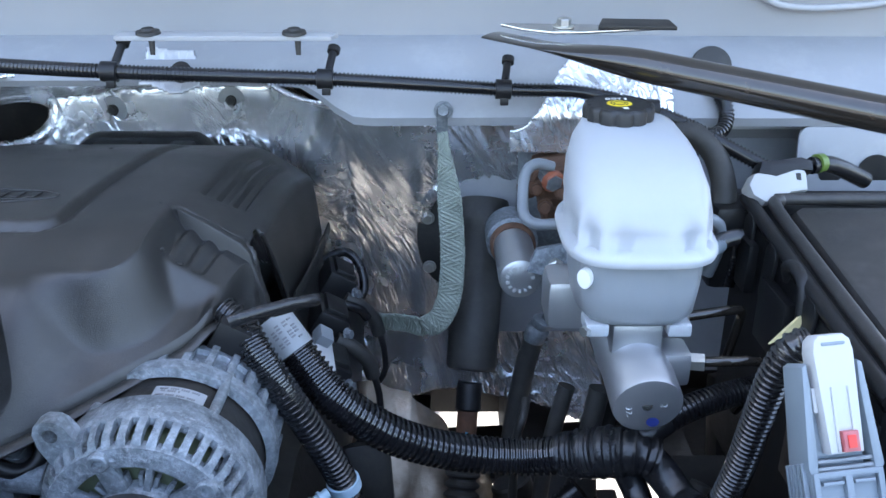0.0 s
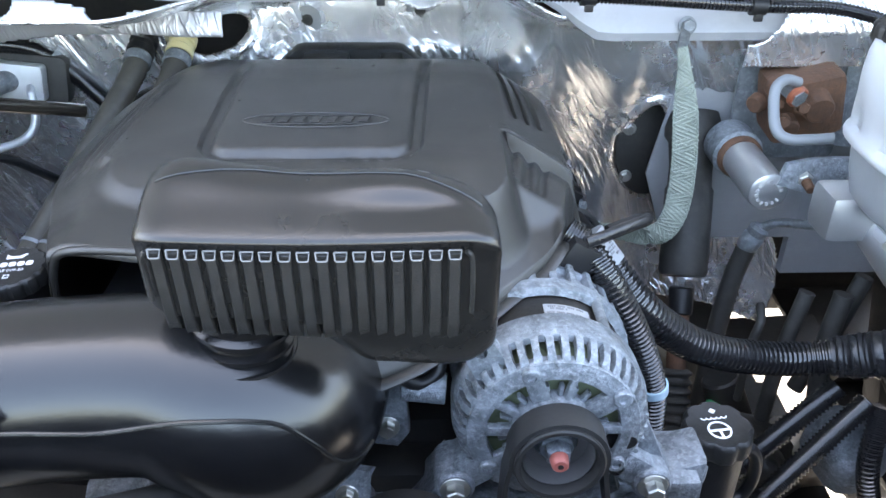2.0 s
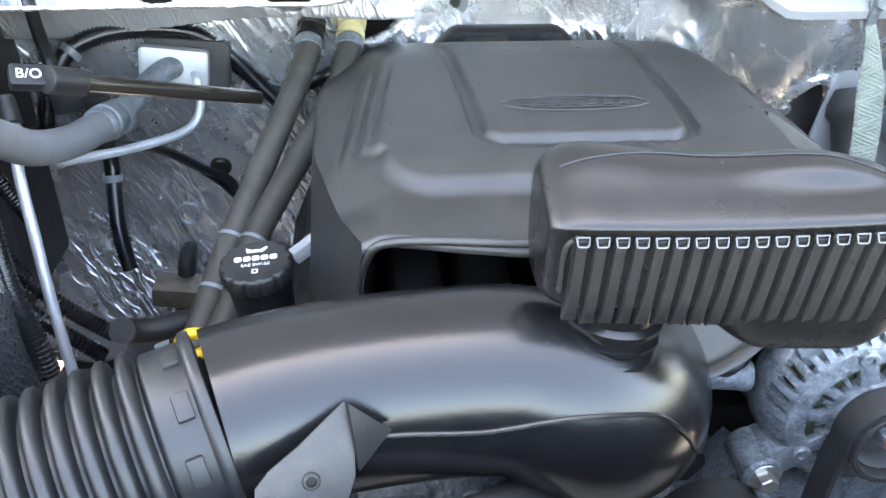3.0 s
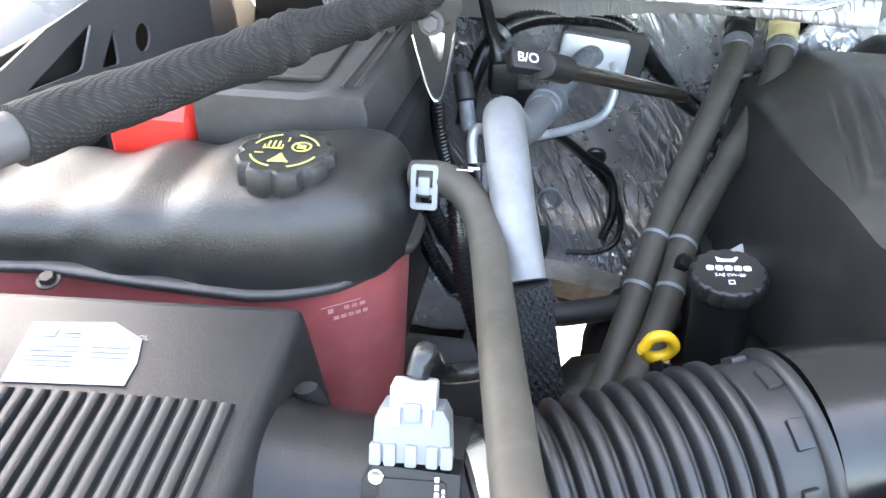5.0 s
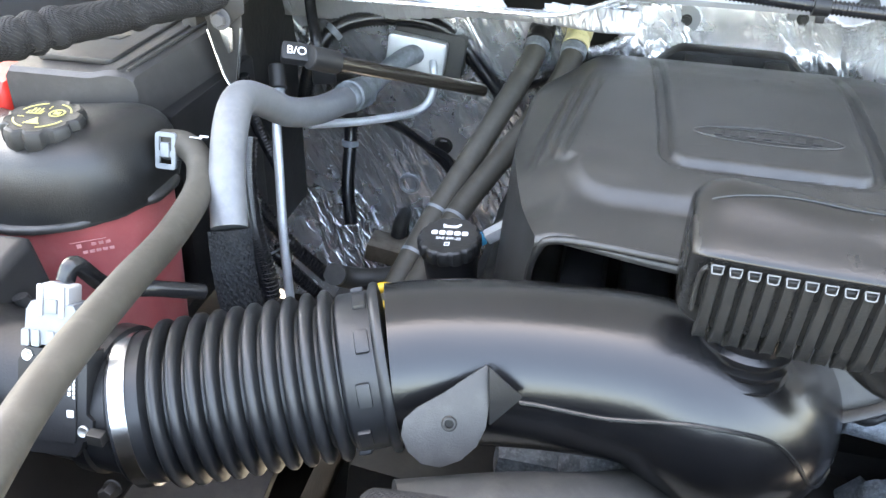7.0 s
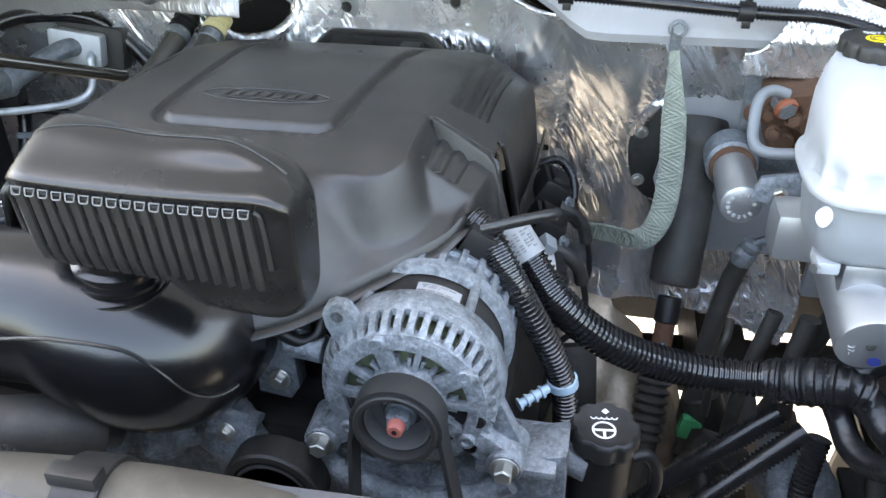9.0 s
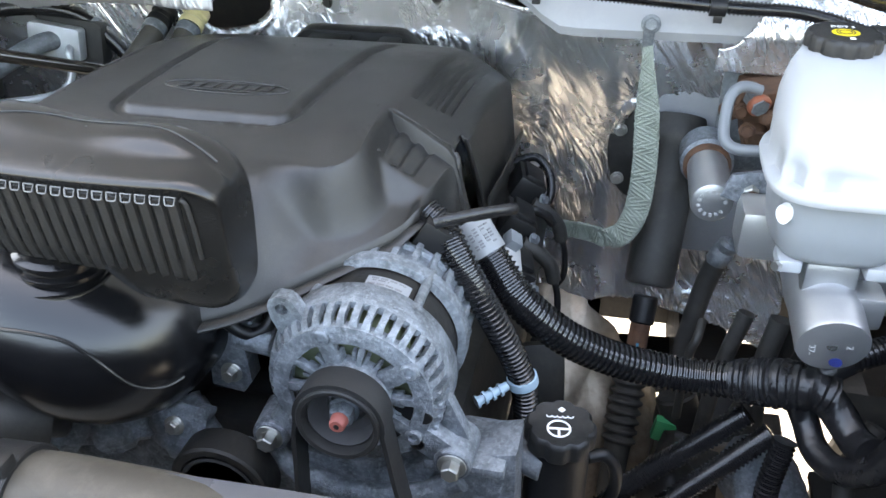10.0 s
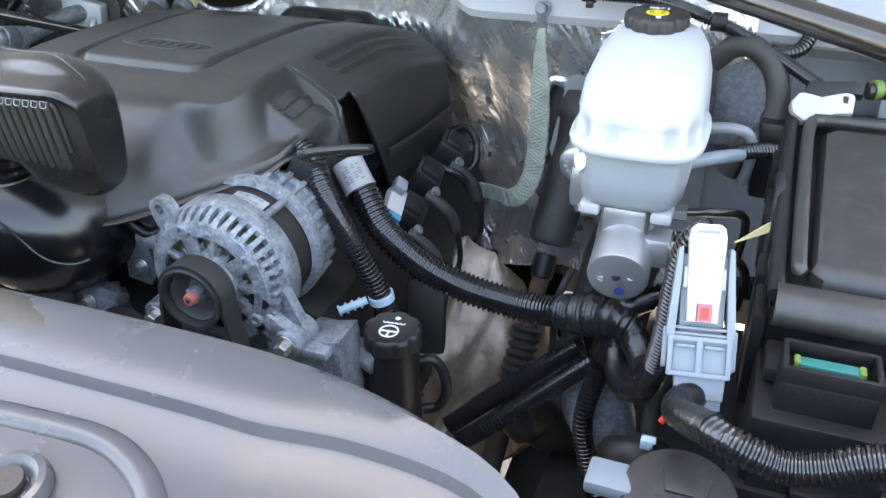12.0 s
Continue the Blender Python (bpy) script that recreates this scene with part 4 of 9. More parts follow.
bm = B()
xs = [XL + 0.026 * (1 - math.cos(a)) for a in [k * math.pi / 2 / 11 for k in range(12)]]
xs += [XL + 0.026 + (XR - XL - 0.052) * k / 30 for k in range(1, 30)]
xs += [XR - 0.026 + 0.026 * math.sin(a) for a in [k * math.pi / 2 / 11 for k in range(12)]]
loft(bm, [res_sec(x) for x in xs], True)
reso = thing("intake_resonator", (-0.37, 0.415, 1.2), "satin black intake resonator box with ribbed front", "air resonator")
part("body", bm, M_RES, reso, "", 50)
for k in range(17):
    x = -0.4525 + 0.0106 * k
    t = res_t(x)
    zt = 1.3050 + rim_dz(t)
    zb = 1.2375 + 0.010 * ss(0.12, 0.0, t) + 0.003 * ss(0.85, 1.0, t)
    bm = B()
    rings = []
    for z, d, w in ((zb - 0.003, 0.004, 0.0038), (zb + 0.002, 0.0006, 0.0040), (zb + 0.012, -0.0016, 0.0040), ((zb + zt) / 2, -0.0022, 0.0040), (zt - 0.006, -0.0024, 0.0040), (zt - 0.0022, -0.0026, 0.0040), (zt, 0.0010, 0.0038)):
        y = res_front(t, z)
        rings.append([(x - w - 0.0004, y + 0.006, z), (x - w, y + 0.0012 + d * 0.3, z), (x - w * 0.72, y + d * 0.9, z), (x - w * 0.3, y + d, z), (x + w * 0.3, y + d, z), (x + w * 0.72, y + d * 0.9, z), (x + w, y + 0.0012 + d * 0.3, z), (x + w + 0.0004, y + 0.006, z)])
    loft(bm, rings, True)
    rb = part("rib", bm, M_BAR, reso)
    bm = B()
    pts = [(-0.0036, 0.0016), (-0.0030, -0.0030), (-0.0022, -0.0036), (0.0022, -0.0036), (0.0030, -0.0030), (0.0036, 0.0016)]
    Mt = basis((x, res_front(t, zt) - 0.0026, zt - 0.0012), (1, 0, 0), (0, 0.45, 1))
    tube(bm, [Mt @ Vector((px, py, 0)) for px, py in pts + pts[:1]], 0.0006, 6, 1)
    part("rib_tab", bm, M_BRIM, rb, "worn bright rib end")
# worn edges at both ends of the ribbed field
for x, s_ in ((-0.4605, -1), (-0.2735, 1)):
    bm = B()
    t = res_t(x)
    tube(bm, [(x - s_ * 0.003, res_front(t, 1.303) - 0.0012, 1.3035 + rim_dz(t)), (x, res_front(t, 1.300) - 0.0008, 1.299 + rim_dz(t)), (x + s_ * 0.001, res_front(t, 1.285) - 0.0004, 1.286), (x + s_ * 0.001, res_front(t, 1.262), 1.262)], 0.0016, 8)
    part("end_bead", bm, M_BAR, reso)
bm = B()
seam = []
for k in range(31):
    x = XL + 0.010 + (XR - XL - 0.020) * k / 30
    q = res_sec(x)
    m_ = len(q)
    f = 42.5 - 2.4 * ss(0.0, 0.35, k / 30) + 1.2 * ss(0.75, 1, k / 30)
    i0 = int(f)
    a, b = Vector(q[i0 % m_]), Vector(q[(i0 + 1) % m_])
    seam.append(a.lerp(b, f - i0) + Vector((0, 0, 0.0002)))
sweep(bm, seam, 0.0009, 8)
part("mould_seam", bm, M_RES, reso)
bm = B()
revolve(bm, [(0.027, -0.012), (0.029, 0.0), (0.0335, 0.003), (0.0335, 0.006), (0.029, 0.008), (0.029, 0.011), (0.0335, 0.013), (0.0335, 0.016), (0.029, 0.018), (0.029, 0.022), (0.033, 0.024), (0.033, 0.027), (0.029, 0.030), (0.029, 0.05)], (-0.421, 0.426, 1.198), (0.10, 0.0, 1), 44)
part("neck", bm, M_DUCT, reso, "short ringed neck into the intake duct")

# intake duct, bellows, mass-air-flow housing
duct = thing("intake_duct", (-0.52, 0.42, 1.1), "smooth black plastic intake duct curving into the throttle", "intake duct")
DP = [(-0.664, 0.407, 1.159), (-0.640, 0.415, 1.161), (-0.60, 0.423, 1.164), (-0.54, 0.428, 1.168), (-0.48, 0.428, 1.169), (-0.445, 0.425, 1.158), (-0.418, 0.432, 1.140), (-0.403, 0.452, 1.130), (-0.398, 0.485, 1.130), (-0.398, 0.53, 1.132)]
path = spline(DP, 10)
bm = B()
N = len(path)
sweep(bm, path, lambda i: 0.0625 + 0.0095 * ss(0.40, 0.80, i / N) - 0.004 * ss(0.9, 1, i / N), 48)
part("tube", bm, M_DUCT, duct, "", 60)
fr = frames_along(path)
SEAM = [(0.26, 1.28), (0.30, 1.30), (0.352, 1.344), (0.396, 1.36), (0.44, 1.30), (0.484, 1.204), (0.527, 1.04), (0.571, 0.90), (0.615, 0.82), (0.659, 0.916), (0.703, 1.134), (0.747, 1.204), (0.79, 1.10)]
for name in ("mould_seam",):
    bm = B()
    pts = []
    for i, (p, t, u, w) in enumerate(fr):
        f = i / N
        if f < 0.28 or f > 0.78:
            continue
        r = 0.0630 + 0.0095 * ss(0.40, 0.80, f)
        a = hermite(SEAM, f)
        pts.append(p + (u * math.cos(a) + w * math.sin(a)) * r)
    sweep(bm, pts, 0.0016, 8)
    part(name, bm, M_RES, duct, "thin raised mould seam")
bm = B()
sweep(bm, [fr[-8][0], fr[-5][0], fr[-3][0], fr[-1][0]], lambda i: (0.070, 0.073, 0.073, 0.070)[i], 40)
part("end_collar", bm, M_DUCT, duct)
bm = B()
revolve(bm, [(0.060, -0.040), (0.053, -0.018), (0.0455, -0.006), (0.0405, 0.001), (0.0395, 0.004), (0.0370, 0.004), (0.0355, -0.002), (0.034, -0.012)], (-0.425, 0.427, 1.204), (0.16, -0.05, 1), 48, caps=False)
part("neck_saddle", bm, M_DUCT, duct, "flared black saddle round the neck", 60)
# folded bracket plate
Mb = basis((-0.604, 0.340, 1.178), (1, 0.28, 0.16), (-0.10, 0.50, 0.86))
bm = B()
pl = [(-0.030, 0.006), (-0.033, -0.004), (-0.030, -0.016), (-0.022, -0.025), (-0.010, -0.029), (0.004, -0.026), (0.016, -0.018), (0.024, -0.006), (0.029, 0.012), (0.0305, 0.036), (0.018, 0.030), (0.0, 0.021), (-0.020, 0.013)]
prism(bm, pl, Mb, 0.003, 0.001)
brk = part("bracket_plate", bm, M_LID, duct, "leaf-shaped dusty plastic tab")
bm = B()
prism(bm, [(0, 0), (0.024, 0.016), (0.0, 0.042)], basis(Mb @ Vector((0.026, -0.004, 0.001)), (0.85, 0.52, -0.05), (0.06, 0.40, 0.9)), 0.003, 0.001)
part("bracket_wing", bm, M_PLASTIC, brk)
bm = B()
revolve(bm, [(0.0022, -0.001), (0.0045, 0.0005), (0.0052, 0.002), (0.0045, 0.0032), (0.003, 0.0034), (0.0025, 0.001)], Mb @ Vector((0, 0, 0.002)), Mb.to_3x3() @ Vector((0, 0, 1)), 20)
part("pin", bm, M_DARK, brk, "small round pin")

bel = thing("intake_bellows", (-0.75, 0.38, 1.09), "black rubber intake bellows with deep round pleats", "intake hose")
A0, A1 = Vector((-0.828, 0.343, 1.136)), Vector((-0.660, 0.408, 1.160))
ax = (A1 - A0).normalized()
prof = [(0.054, -0.020), (0.0565, -0.018), (0.0565, 0.004)]
npl = 10
L0, L1 = 0.008, 0.142
for k in range(npl):
    h = L0 + (L1 - L0) * k / npl
    p = (L1 - L0) / npl
    big = 0.0630 + 0.002 * k / npl
    for f, r in ((0.0, big - 0.0115), (0.10, big - 0.0108), (0.24, big - 0.002), (0.40, big), (0.60, big), (0.76, big - 0.002), (0.90, big - 0.0108)):
        prof.append((r, h + p * f))
prof += [(0.054, L1), (0.0585, L1 + 0.002), (0.0595, L1 + 0.004), (0.0595, L1 + 0.026), (0.064, L1 + 0.028), (0.065, L1 + 0.031), (0.064, L1 + 0.034), (0.058, L1 + 0.035)]
bm = B()
revolve(bm, prof, A0, ax, 56)
part("pleats", bm, M_BELLOW, bel, "", 50)
for k in range(9):
    a = radians(-150 + 36 * k)
    bm = B()
    Mx = basis(A0, (0, 0, 1), ax.cross(Vector((0, 0, 1)))).to_3x3()
    d = Mx @ Vector((math.cos(a), math.sin(a), 0))
    box(bm, A0 + ax * (L1 + 0.012) + d * 0.060, (0.005, 0.010, 0.018), 0.0018, Matrix((d, ax, d.cross(ax))).transposed())
    part("lug", bm, M_BELLOW, bel)
bm = B()
revolve(bm, [(0.0565, 0), (0.0582, 0.0005), (0.0582, 0.0115), (0.0565, 0.012)], A0 - ax * 0.016, ax, 56)
clampr = part("hose_clamp", bm, M_BRIGHT, bel, "bright steel band clamp")
bm = B()
box(bm, A0 - ax * 0.010 + Vector((0.0, -0.054, 0.022)), (0.012, 0.008, 0.009), 0.001)
part("screw_block", bm, M_DARK, clampr, "dark clamp screw housing")
bm = B()
hexbolt(bm, A0 - ax * 0.010 + Vector((0.0, -0.052, -0.030)), (0.1, -1, 0.3), 0.006, 0.012, 0.007)
part("clamp_screw", bm, M_DARK, clampr, "dark clamp screw block")

maf = thing("airflow_sensor_housing", (-0.88, 0.355, 1.09), "black tubular airflow sensor housing", "sensor housing")
B0 = Vector((-0.972, 0.343, 1.138))
ax2 = (A0 - B0).normalized()
bm = B()
LL = (A0 - B0).length
revolve(bm, [(0.058, 0.0), (0.054, 0.012), (0.0515, 0.025), (0.050, 0.05), (0.052, LL - 0.04), (0.056, LL - 0.038), (0.056, LL - 0.026), (0.053, LL - 0.025), (0.053, LL)], B0, ax2, 48)
part("barrel", bm, M_PLASTIC, maf)
Ms = basis((-0.872, 0.302, 1.170), (1, 0.07, 0.02), (0.0, 0.42, 0.91))
bm = B()
prism(bm, [(-0.026, -0.040), (0.014, -0.040), (0.018, -0.034), (0.020, -0.028), (0.027, -0.026), (0.027, -0.012), (0.022, -0.008), (0.022, 0.034), (-0.012, 0.036), (-0.024, 0.036), (-0.030, 0.026), (-0.030, 0.004), (-0.026, -0.004)], Ms @ Matrix.Translation((0, 0, -0.016)), 0.022, 0.0015)
sens = part("sensor", bm, M_PLASTIC, maf, "flat black airflow sensor body")
bm = B()
prism(bm, rrect(0.036, 0.060, 0.003), Ms @ Matrix.Translation((-0.003, 0.0, 0.006)), 0.0012, 0.0004)
part("cover_plate", bm, M_PLASTIC, sens)
for x, y in ((-0.022, 0.030), (0.020, -0.020)):
    bm = B()
    revolve(bm, [(0.0042, 0), (0.0042, 0.001), (0.0036, 0.0016), (0.0015, 0.001)], Ms @ Vector((x, y, 0.006)), Ms.to_3x3() @ Vector((0, 0, 1)), 16)
    part("screw", bm, M_ZINC, sens, "small steel screw")
bars("part_number", [(0.010, 0.006 + 0.0042 * k, 0.0022, 0.0028) for k in range(7)] + [(0.0135, 0.004 + 0.003 * k, 0.0014, 0.002) for k in range(8)] + [(0.011, -0.008, 0.005, 0.005)], Ms @ Matrix.Translation((0, 0, 0.0074)), M_INK, sens, "white printed marks")
Mc = Ms @ Matrix.Translation((-0.004, 0.040, -0.008))
bm = B()
prism(bm, [(-0.021, -0.002), (0.021, -0.002), (0.0195, 0.022), (0.016, 0.028), (-0.016, 0.028), (-0.0195, 0.022)], Mc @ Matrix.Translation((0, 0, -0.006)), 0.021, 0.002)
con = part("connector", bm, M_LGREYP, maf, "pale grey plug on the sensor")
for dx in (-0.0185, -0.011, 0.0, 0.011, 0.0185):
    bm = B()
    prism(bm, rrect(0.0062, 0.012, 0.0014), Mc @ Matrix.Translation((dx, 0.003, 0.013)), 0.0038, 0.0008)
    part("plug_rib", bm, M_LGREYP, con)
bm = B()
prism(bm, rrect(0.024, 0.020, 0.002), Mc @ Matrix.Translation((0, 0.030, -0.002)), 0.016, 0.001)
lt_ = part("latch", bm, M_WPLAST, con, "white plug latch")
for dx in (-0.008, 0.008):
    bm = B()
    prism(bm, rrect(0.004, 0.022, 0.001), Mc @ Matrix.Translation((dx, 0.030, 0.014)), 0.0026, 0.0006)
    part("latch_rail", bm, M_WPLAST, lt_)
bm = B()
prism(bm, rrect(0.009, 0.010, 0.001), Mc @ Matrix.Translation((0, 0.026, 0.014)), 0.0022, 0.0006)
part("latch_key", bm, M_LGREYP, lt_)
bm = B()
tube(bm, [Mc @ Vector((0, 0.04, 0.0)), Mc @ Vector((0.004, 0.052, -0.006)), (-0.872, 0.375, 1.215), (-0.85, 0.40, 1.20), (-0.83, 0.43, 1.18)], 0.0065, 12)
part("cable", bm, M_TAPE, con, "taped black cable")

# air filter box
ab = thing("air_filter_box", (-1.1, 0.25, 0.95), "grey-black air filter box with long ribs on its lid", "air filter box")
SL = 0.18
def az(y):
    return 1.219 - SL * (0.415 - y)


bm = B()
x0, x1, y0, y1 = -1.30, -0.967, 0.02, 0.418
vs = [(x0, y0, az(y0)), (x1, y0, az(y0)), (x1, y1, az(y1)), (x0 + 0.06, y1 - 0.022, az(y1 - 0.022))]
lo = [(x0, y0, 0.95), (x1 + 0.045, y0, 0.95), (x1 + 0.045, y1 + 0.01, 0.95), (x0 + 0.06, y1 - 0.015, 0.95)]
a = [bm.verts.new(p) for p in vs]
b = [bm.verts.new(p) for p in lo]
bm.faces.new(a), bm.faces.new(b[::-1])
for i in range(4):
    bm.faces.new((a[i], b[i], b[(i + 1) % 4], a[(i + 1) % 4]))
bmesh.ops.bevel(bm, geom=list(bm.edges), offset=0.009, segments=3, profile=0.6, affect='EDGES')
abody = part("lid", bm, M_AIRBOX, ab, "", 40)
for k in range(24):
    x = -1.235 + 0.0108 * k
    bm = B()
    yb, yf = 0.335 + 0.075 * min(0, x + 1.0), 0.05
    w = 0.0062
    rings = []
    for y, e in ((yb + 0.004, 0.0), (yb, 1.0), (yf, 1.0)):
        z = az(y)
        rings.append([(x - w / 2 - 0.001, y, z - 0.001), (x - w / 2, y, z + 0.0042 * e), (x - w / 2 + 0.001, y, z + 0.005 * e), (x + w / 2 - 0.001, y, z + 0.005 * e), (x + w / 2, y, z + 0.0042 * e), (x + w / 2 + 0.001, y, z - 0.001)])
    loft(bm, rings, True)
    part("rib", bm, M_AIRBOX, ab)
Ml = basis((-1.092, 0.3585, az(0.3585) + 0.0006), (1, 0.11, 0.02), (0, 1, SL))
bm = B()
prism(bm, [(-0.034, -0.023), (0.039, -0.023), (0.041, -0.006), (0.038, 0.012), (0.017, 0.0245), (-0.034, 0.0225)], Ml, 0.0006)
lab = part("label", bm, M_PAPER, ab, "white printed paper label", 0)
bars("print", [(-0.006, 0.0145 - 0.003 * k, 0.012, 0.0016) for k in range(2)] + [(-0.012, 0.004 - 0.0037 * k, 0.034 - 0.004 * (k % 3), 0.0014) for k in range(5)] + [(0.022, 0.004 - 0.0037 * k, 0.024, 0.0014) for k in range(3)], Ml @ Matrix.Translation((0, 0, 0.0014)), M_INKD, lab, "rows of fine grey print")
bars("logo_square", [(-0.019, 0.0145, 0.0075, 0.0075)], Ml @ Matrix.Translation((0, 0, 0.0014)), M_INKD, lab, "small dark square")
text("heading", "CONTROL", 0.0052, Ml @ Matrix.Translation((0.030, 0.0120, 0.0015)), M_INKD, lab, "dark capital lettering")
bm = B()
tube(bm, [(-0.955, 0.375, 1.19), (-0.950, 0.378, 1.175), (-0.946, 0.380, 1.16)], 0.008, 14, squash=(1, 0.6))
part("clip_boss", bm, M_AIRBOX, ab)

# coolant tank
tank = thing("coolant_tank", (-1.10, 0.52, 1.0), "coolant surge tank, black upper half over a pink lower half", "coolant tank")
TX = [(-1.278, 0.006), (-1.268, 0.039), (-1.25, 0.054), (-1.2, 0.061), (-1.168, 0.0585), (-1.155, 0.060), (-1.12, 0.073), (-1.095, 0.0725), (-1.082, 0.0725), (-1.05, 0.085), (-0.99, 0.087), (-0.955, 0.083), (-0.936, 0.069), (-0.926, 0.044), (-0.922, 0.006)]
TY = [(-1.278, 0.030), (-1.262, 0.058), (-1.22, 0.066), (-1.168, 0.062), (-1.155, 0.062), (-1.12, 0.070), (-1.092, 0.067), (-1.08, 0.067), (-1.05, 0.072), (-0.96, 0.070), (-0.935, 0.058), (-0.922, 0.030)]


SEAM_UP = 0.016


def tcy(x):
    return 0.526 + 0.012 * ss(-1.0, -0.92, x)


def seam_z(x):
    return 1.177 + SEAM_UP + 0.012 * ss(-1.05, -0.93, x) - 0.006 * ss(-1.15, -1.28, x)


bm = B()
rings = []
for i in range(71):
    x = -1.278 + 0.356 * i / 70
    h, w = hermite(TX, x), hermite(TY, x)
    h -= SEAM_UP * min(1.0, h / 0.05)
    ring = []
    for k in range(33):
        a = math.pi * k / 32
        cy, cz = math.cos(a), math.sin(a)
        ring.append((x, tcy(x) - w * math.copysign(abs(cy) ** 0.55, cy), seam_z(x) + h * cz ** 0.5 if cz > 1e-6 else seam_z(x)))
    rings.append(ring)
loft(bm, rings, True)
part("upper_half", bm, M_TANK, tank, "dusty black plastic upper half", 60)
for up, name, m, zz, gr in ((0, "lower_half", M_PINK, (0.985, 1.0, 1.05, 1.12, 1.16, 1.177), None), (1, "seam_flange", M_GREYP, None, None)):
    bm = B()
    def outline(d):
        o = []
        for k in range(64):
            a = 2 * math.pi * k / 64
            ca, sa = math.cos(a), math.sin(a)
            x = -1.10 + (0.178 + d) * math.copysign(abs(ca) ** 0.35, ca)
            xc = min(-0.9225, max(-1.2775, x))
            w = lerp_table(TY, xc) + d
            o.append((x, tcy(xc) + (w if abs(ca) < 0.93 else w) * math.copysign(abs(sa) ** 0.45, sa), xc))
        return o
    if not up:
        rings = []
        for z in zz:
            d = -0.004 - 0.05 * (1.177 - z)
            rings.append([(x, y, z - 1.177 + seam_z(c)) for x, y, c in outline(d)])
        loft(bm, rings, True)
        part(name, bm, m, tank, "translucent pink plastic holding coolant", 50)
    else:
        rings = []
        for d, z in ((-0.003, -0.005), (0.0065, -0.004), (0.0078, -0.001), (0.0078, 0.001), (0.0062, 0.003), (-0.003, 0.0034)):
            rings.append([(x, y, seam_z(c) + z) for x, y, c in outline(d)])
        loft(bm, rings, True, False)
        part(name, bm, M_LID, tank, "thin welded seam flange", 50)
Mk = basis((-0.968, 0.467, 1.173), (1, 0.75, 0), (0, 0.0, 1)) @ Matrix.Translation((0, 0, 0.003))
bars("print", [(0.008, 0.010, 0.030, 0.0007), (0.0, 0.006, 0.004, 0.004)] + [(0.012 + 0.006 * k, 0.006, 0.004, 0.003) for k in range(3)] + [(0.004 + 0.0055 * k, -0.001, 0.004, 0.003) for k in range(5)], Mk, M_TANKINK, tank, "pale moulded warning marks")
# cap
CC = Vector((-1.004, 0.506, 1.256))
cd = Vector((0.0, -0.03, 1)).normalized()
bm = B()
revolve(bm, [(0.026, 0.0), (0.027, 0.006), (0.0335, 0.007), (0.0350, 0.010), (0.0350, 0.022), (0.0335, 0.0255), (0.031, 0.0268), (0.0285, 0.0262)], CC - cd * 0.002, cd, 96, 9, 0.0045)
cap = part("cap", bm, M_CAP, tank, "black scalloped screw cap with yellow symbols", 35)
bm = B()
revolve(bm, [(0.027, -0.022), (0.0265, 0.0), (0.0265, 0.006)], CC, cd, 40)
part("neck", bm, M_RES, tank)
Mcap = basis(CC + cd * 0.0248, (1, 0.10, 0), (-0.1, 1, 0.03))
bm = B()
for a0, a1 in ((20, 75), (105, 160), (200, 255), (285, 340)):
    ring_arc(bm, Mcap, 0.0225, 0.0240, a0, a1, 0.0004, 12)
for pa, pb in (((-0.0085, -0.0165), (0.0055, -0.0165)), ((0.0055, -0.0165), (-0.0015, -0.0045)), ((-0.0015, -0.0045), (-0.0085, -0.0165))):
    q0, q1 = Vector(pa), Vector(pb)
    nq = Vector((-(q1 - q0).y, (q1 - q0).x)).normalized() * 0.0014
    prism(bm, [q0, q1, q1 + nq, q0 + nq], Mcap, 0.0004)
prism(bm, [(-0.0062, -0.0150), (0.0032, -0.0150), (-0.0015, -0.0065)], Mcap, 0.0004)
prism(bm, rrect(0.0010, 0.006, 0.0003), Mcap @ Matrix.Translation((-0.0002, 0.0155, 0)), 0.0004)
prism(bm, rrect(0.0010, 0.006, 0.0003), Mcap @ Matrix.Translation((-0.0170, -0.0045, 0)) @ Matrix.Rotation(math.pi / 2, 4, 'Z'), 0.0004)
ring_arc(bm, Mcap @ Matrix.Translation((0.0105, 0.0055, 0)), 0.0056, 0.0071, 0, 360, 0.0004, 20)
prism(bm, rrect(0.0062, 0.0050, 0.001), Mcap @ Matrix.Translation((0.0105, 0.0055, 0)), 0.0004)
prism(bm, rrect(0.0014, 0.0125, 0.0004), Mcap @ Matrix.Translation((0.0105, 0.0055, 0)) @ Matrix.Rotation(radians(40), 4, 'Z'), 0.0006)
for dx in (-0.0125, -0.0090, -0.0055):
    prism(bm, rrect(0.0016, 0.0085, 0.0004), Mcap @ Matrix.Translation((dx, 0.0085, 0)), 0.0004)
prism(bm, rrect(0.0125, 0.0016, 0.0004), Mcap @ Matrix.Translation((-0.0090, 0.0025, 0)), 0.0004)
for dx in (-0.0152, -0.0028):
    prism(bm, rrect(0.0014, 0.0060, 0.0004), Mcap @ Matrix.Translation((dx, 0.0045, 0)), 0.0004)
part("symbol_print", bm, M_CAPYEL, cap, "yellow printed warning symbols", 0)
bm = B()
cyl(bm, (-0.925, 0.556, 1.238), (-0.895, 0.553, 1.241), 0.0105)
part("outlet_spout", bm, M_RES, tank)
bm = B()
hexbolt(bm, (-1.169, 0.450, 1.188), (0, -0.3, 1), 0.006, 0.005, 0.009)
part("mount_bolt", bm, M_DARK, tank, "dark steel mounting bolt")

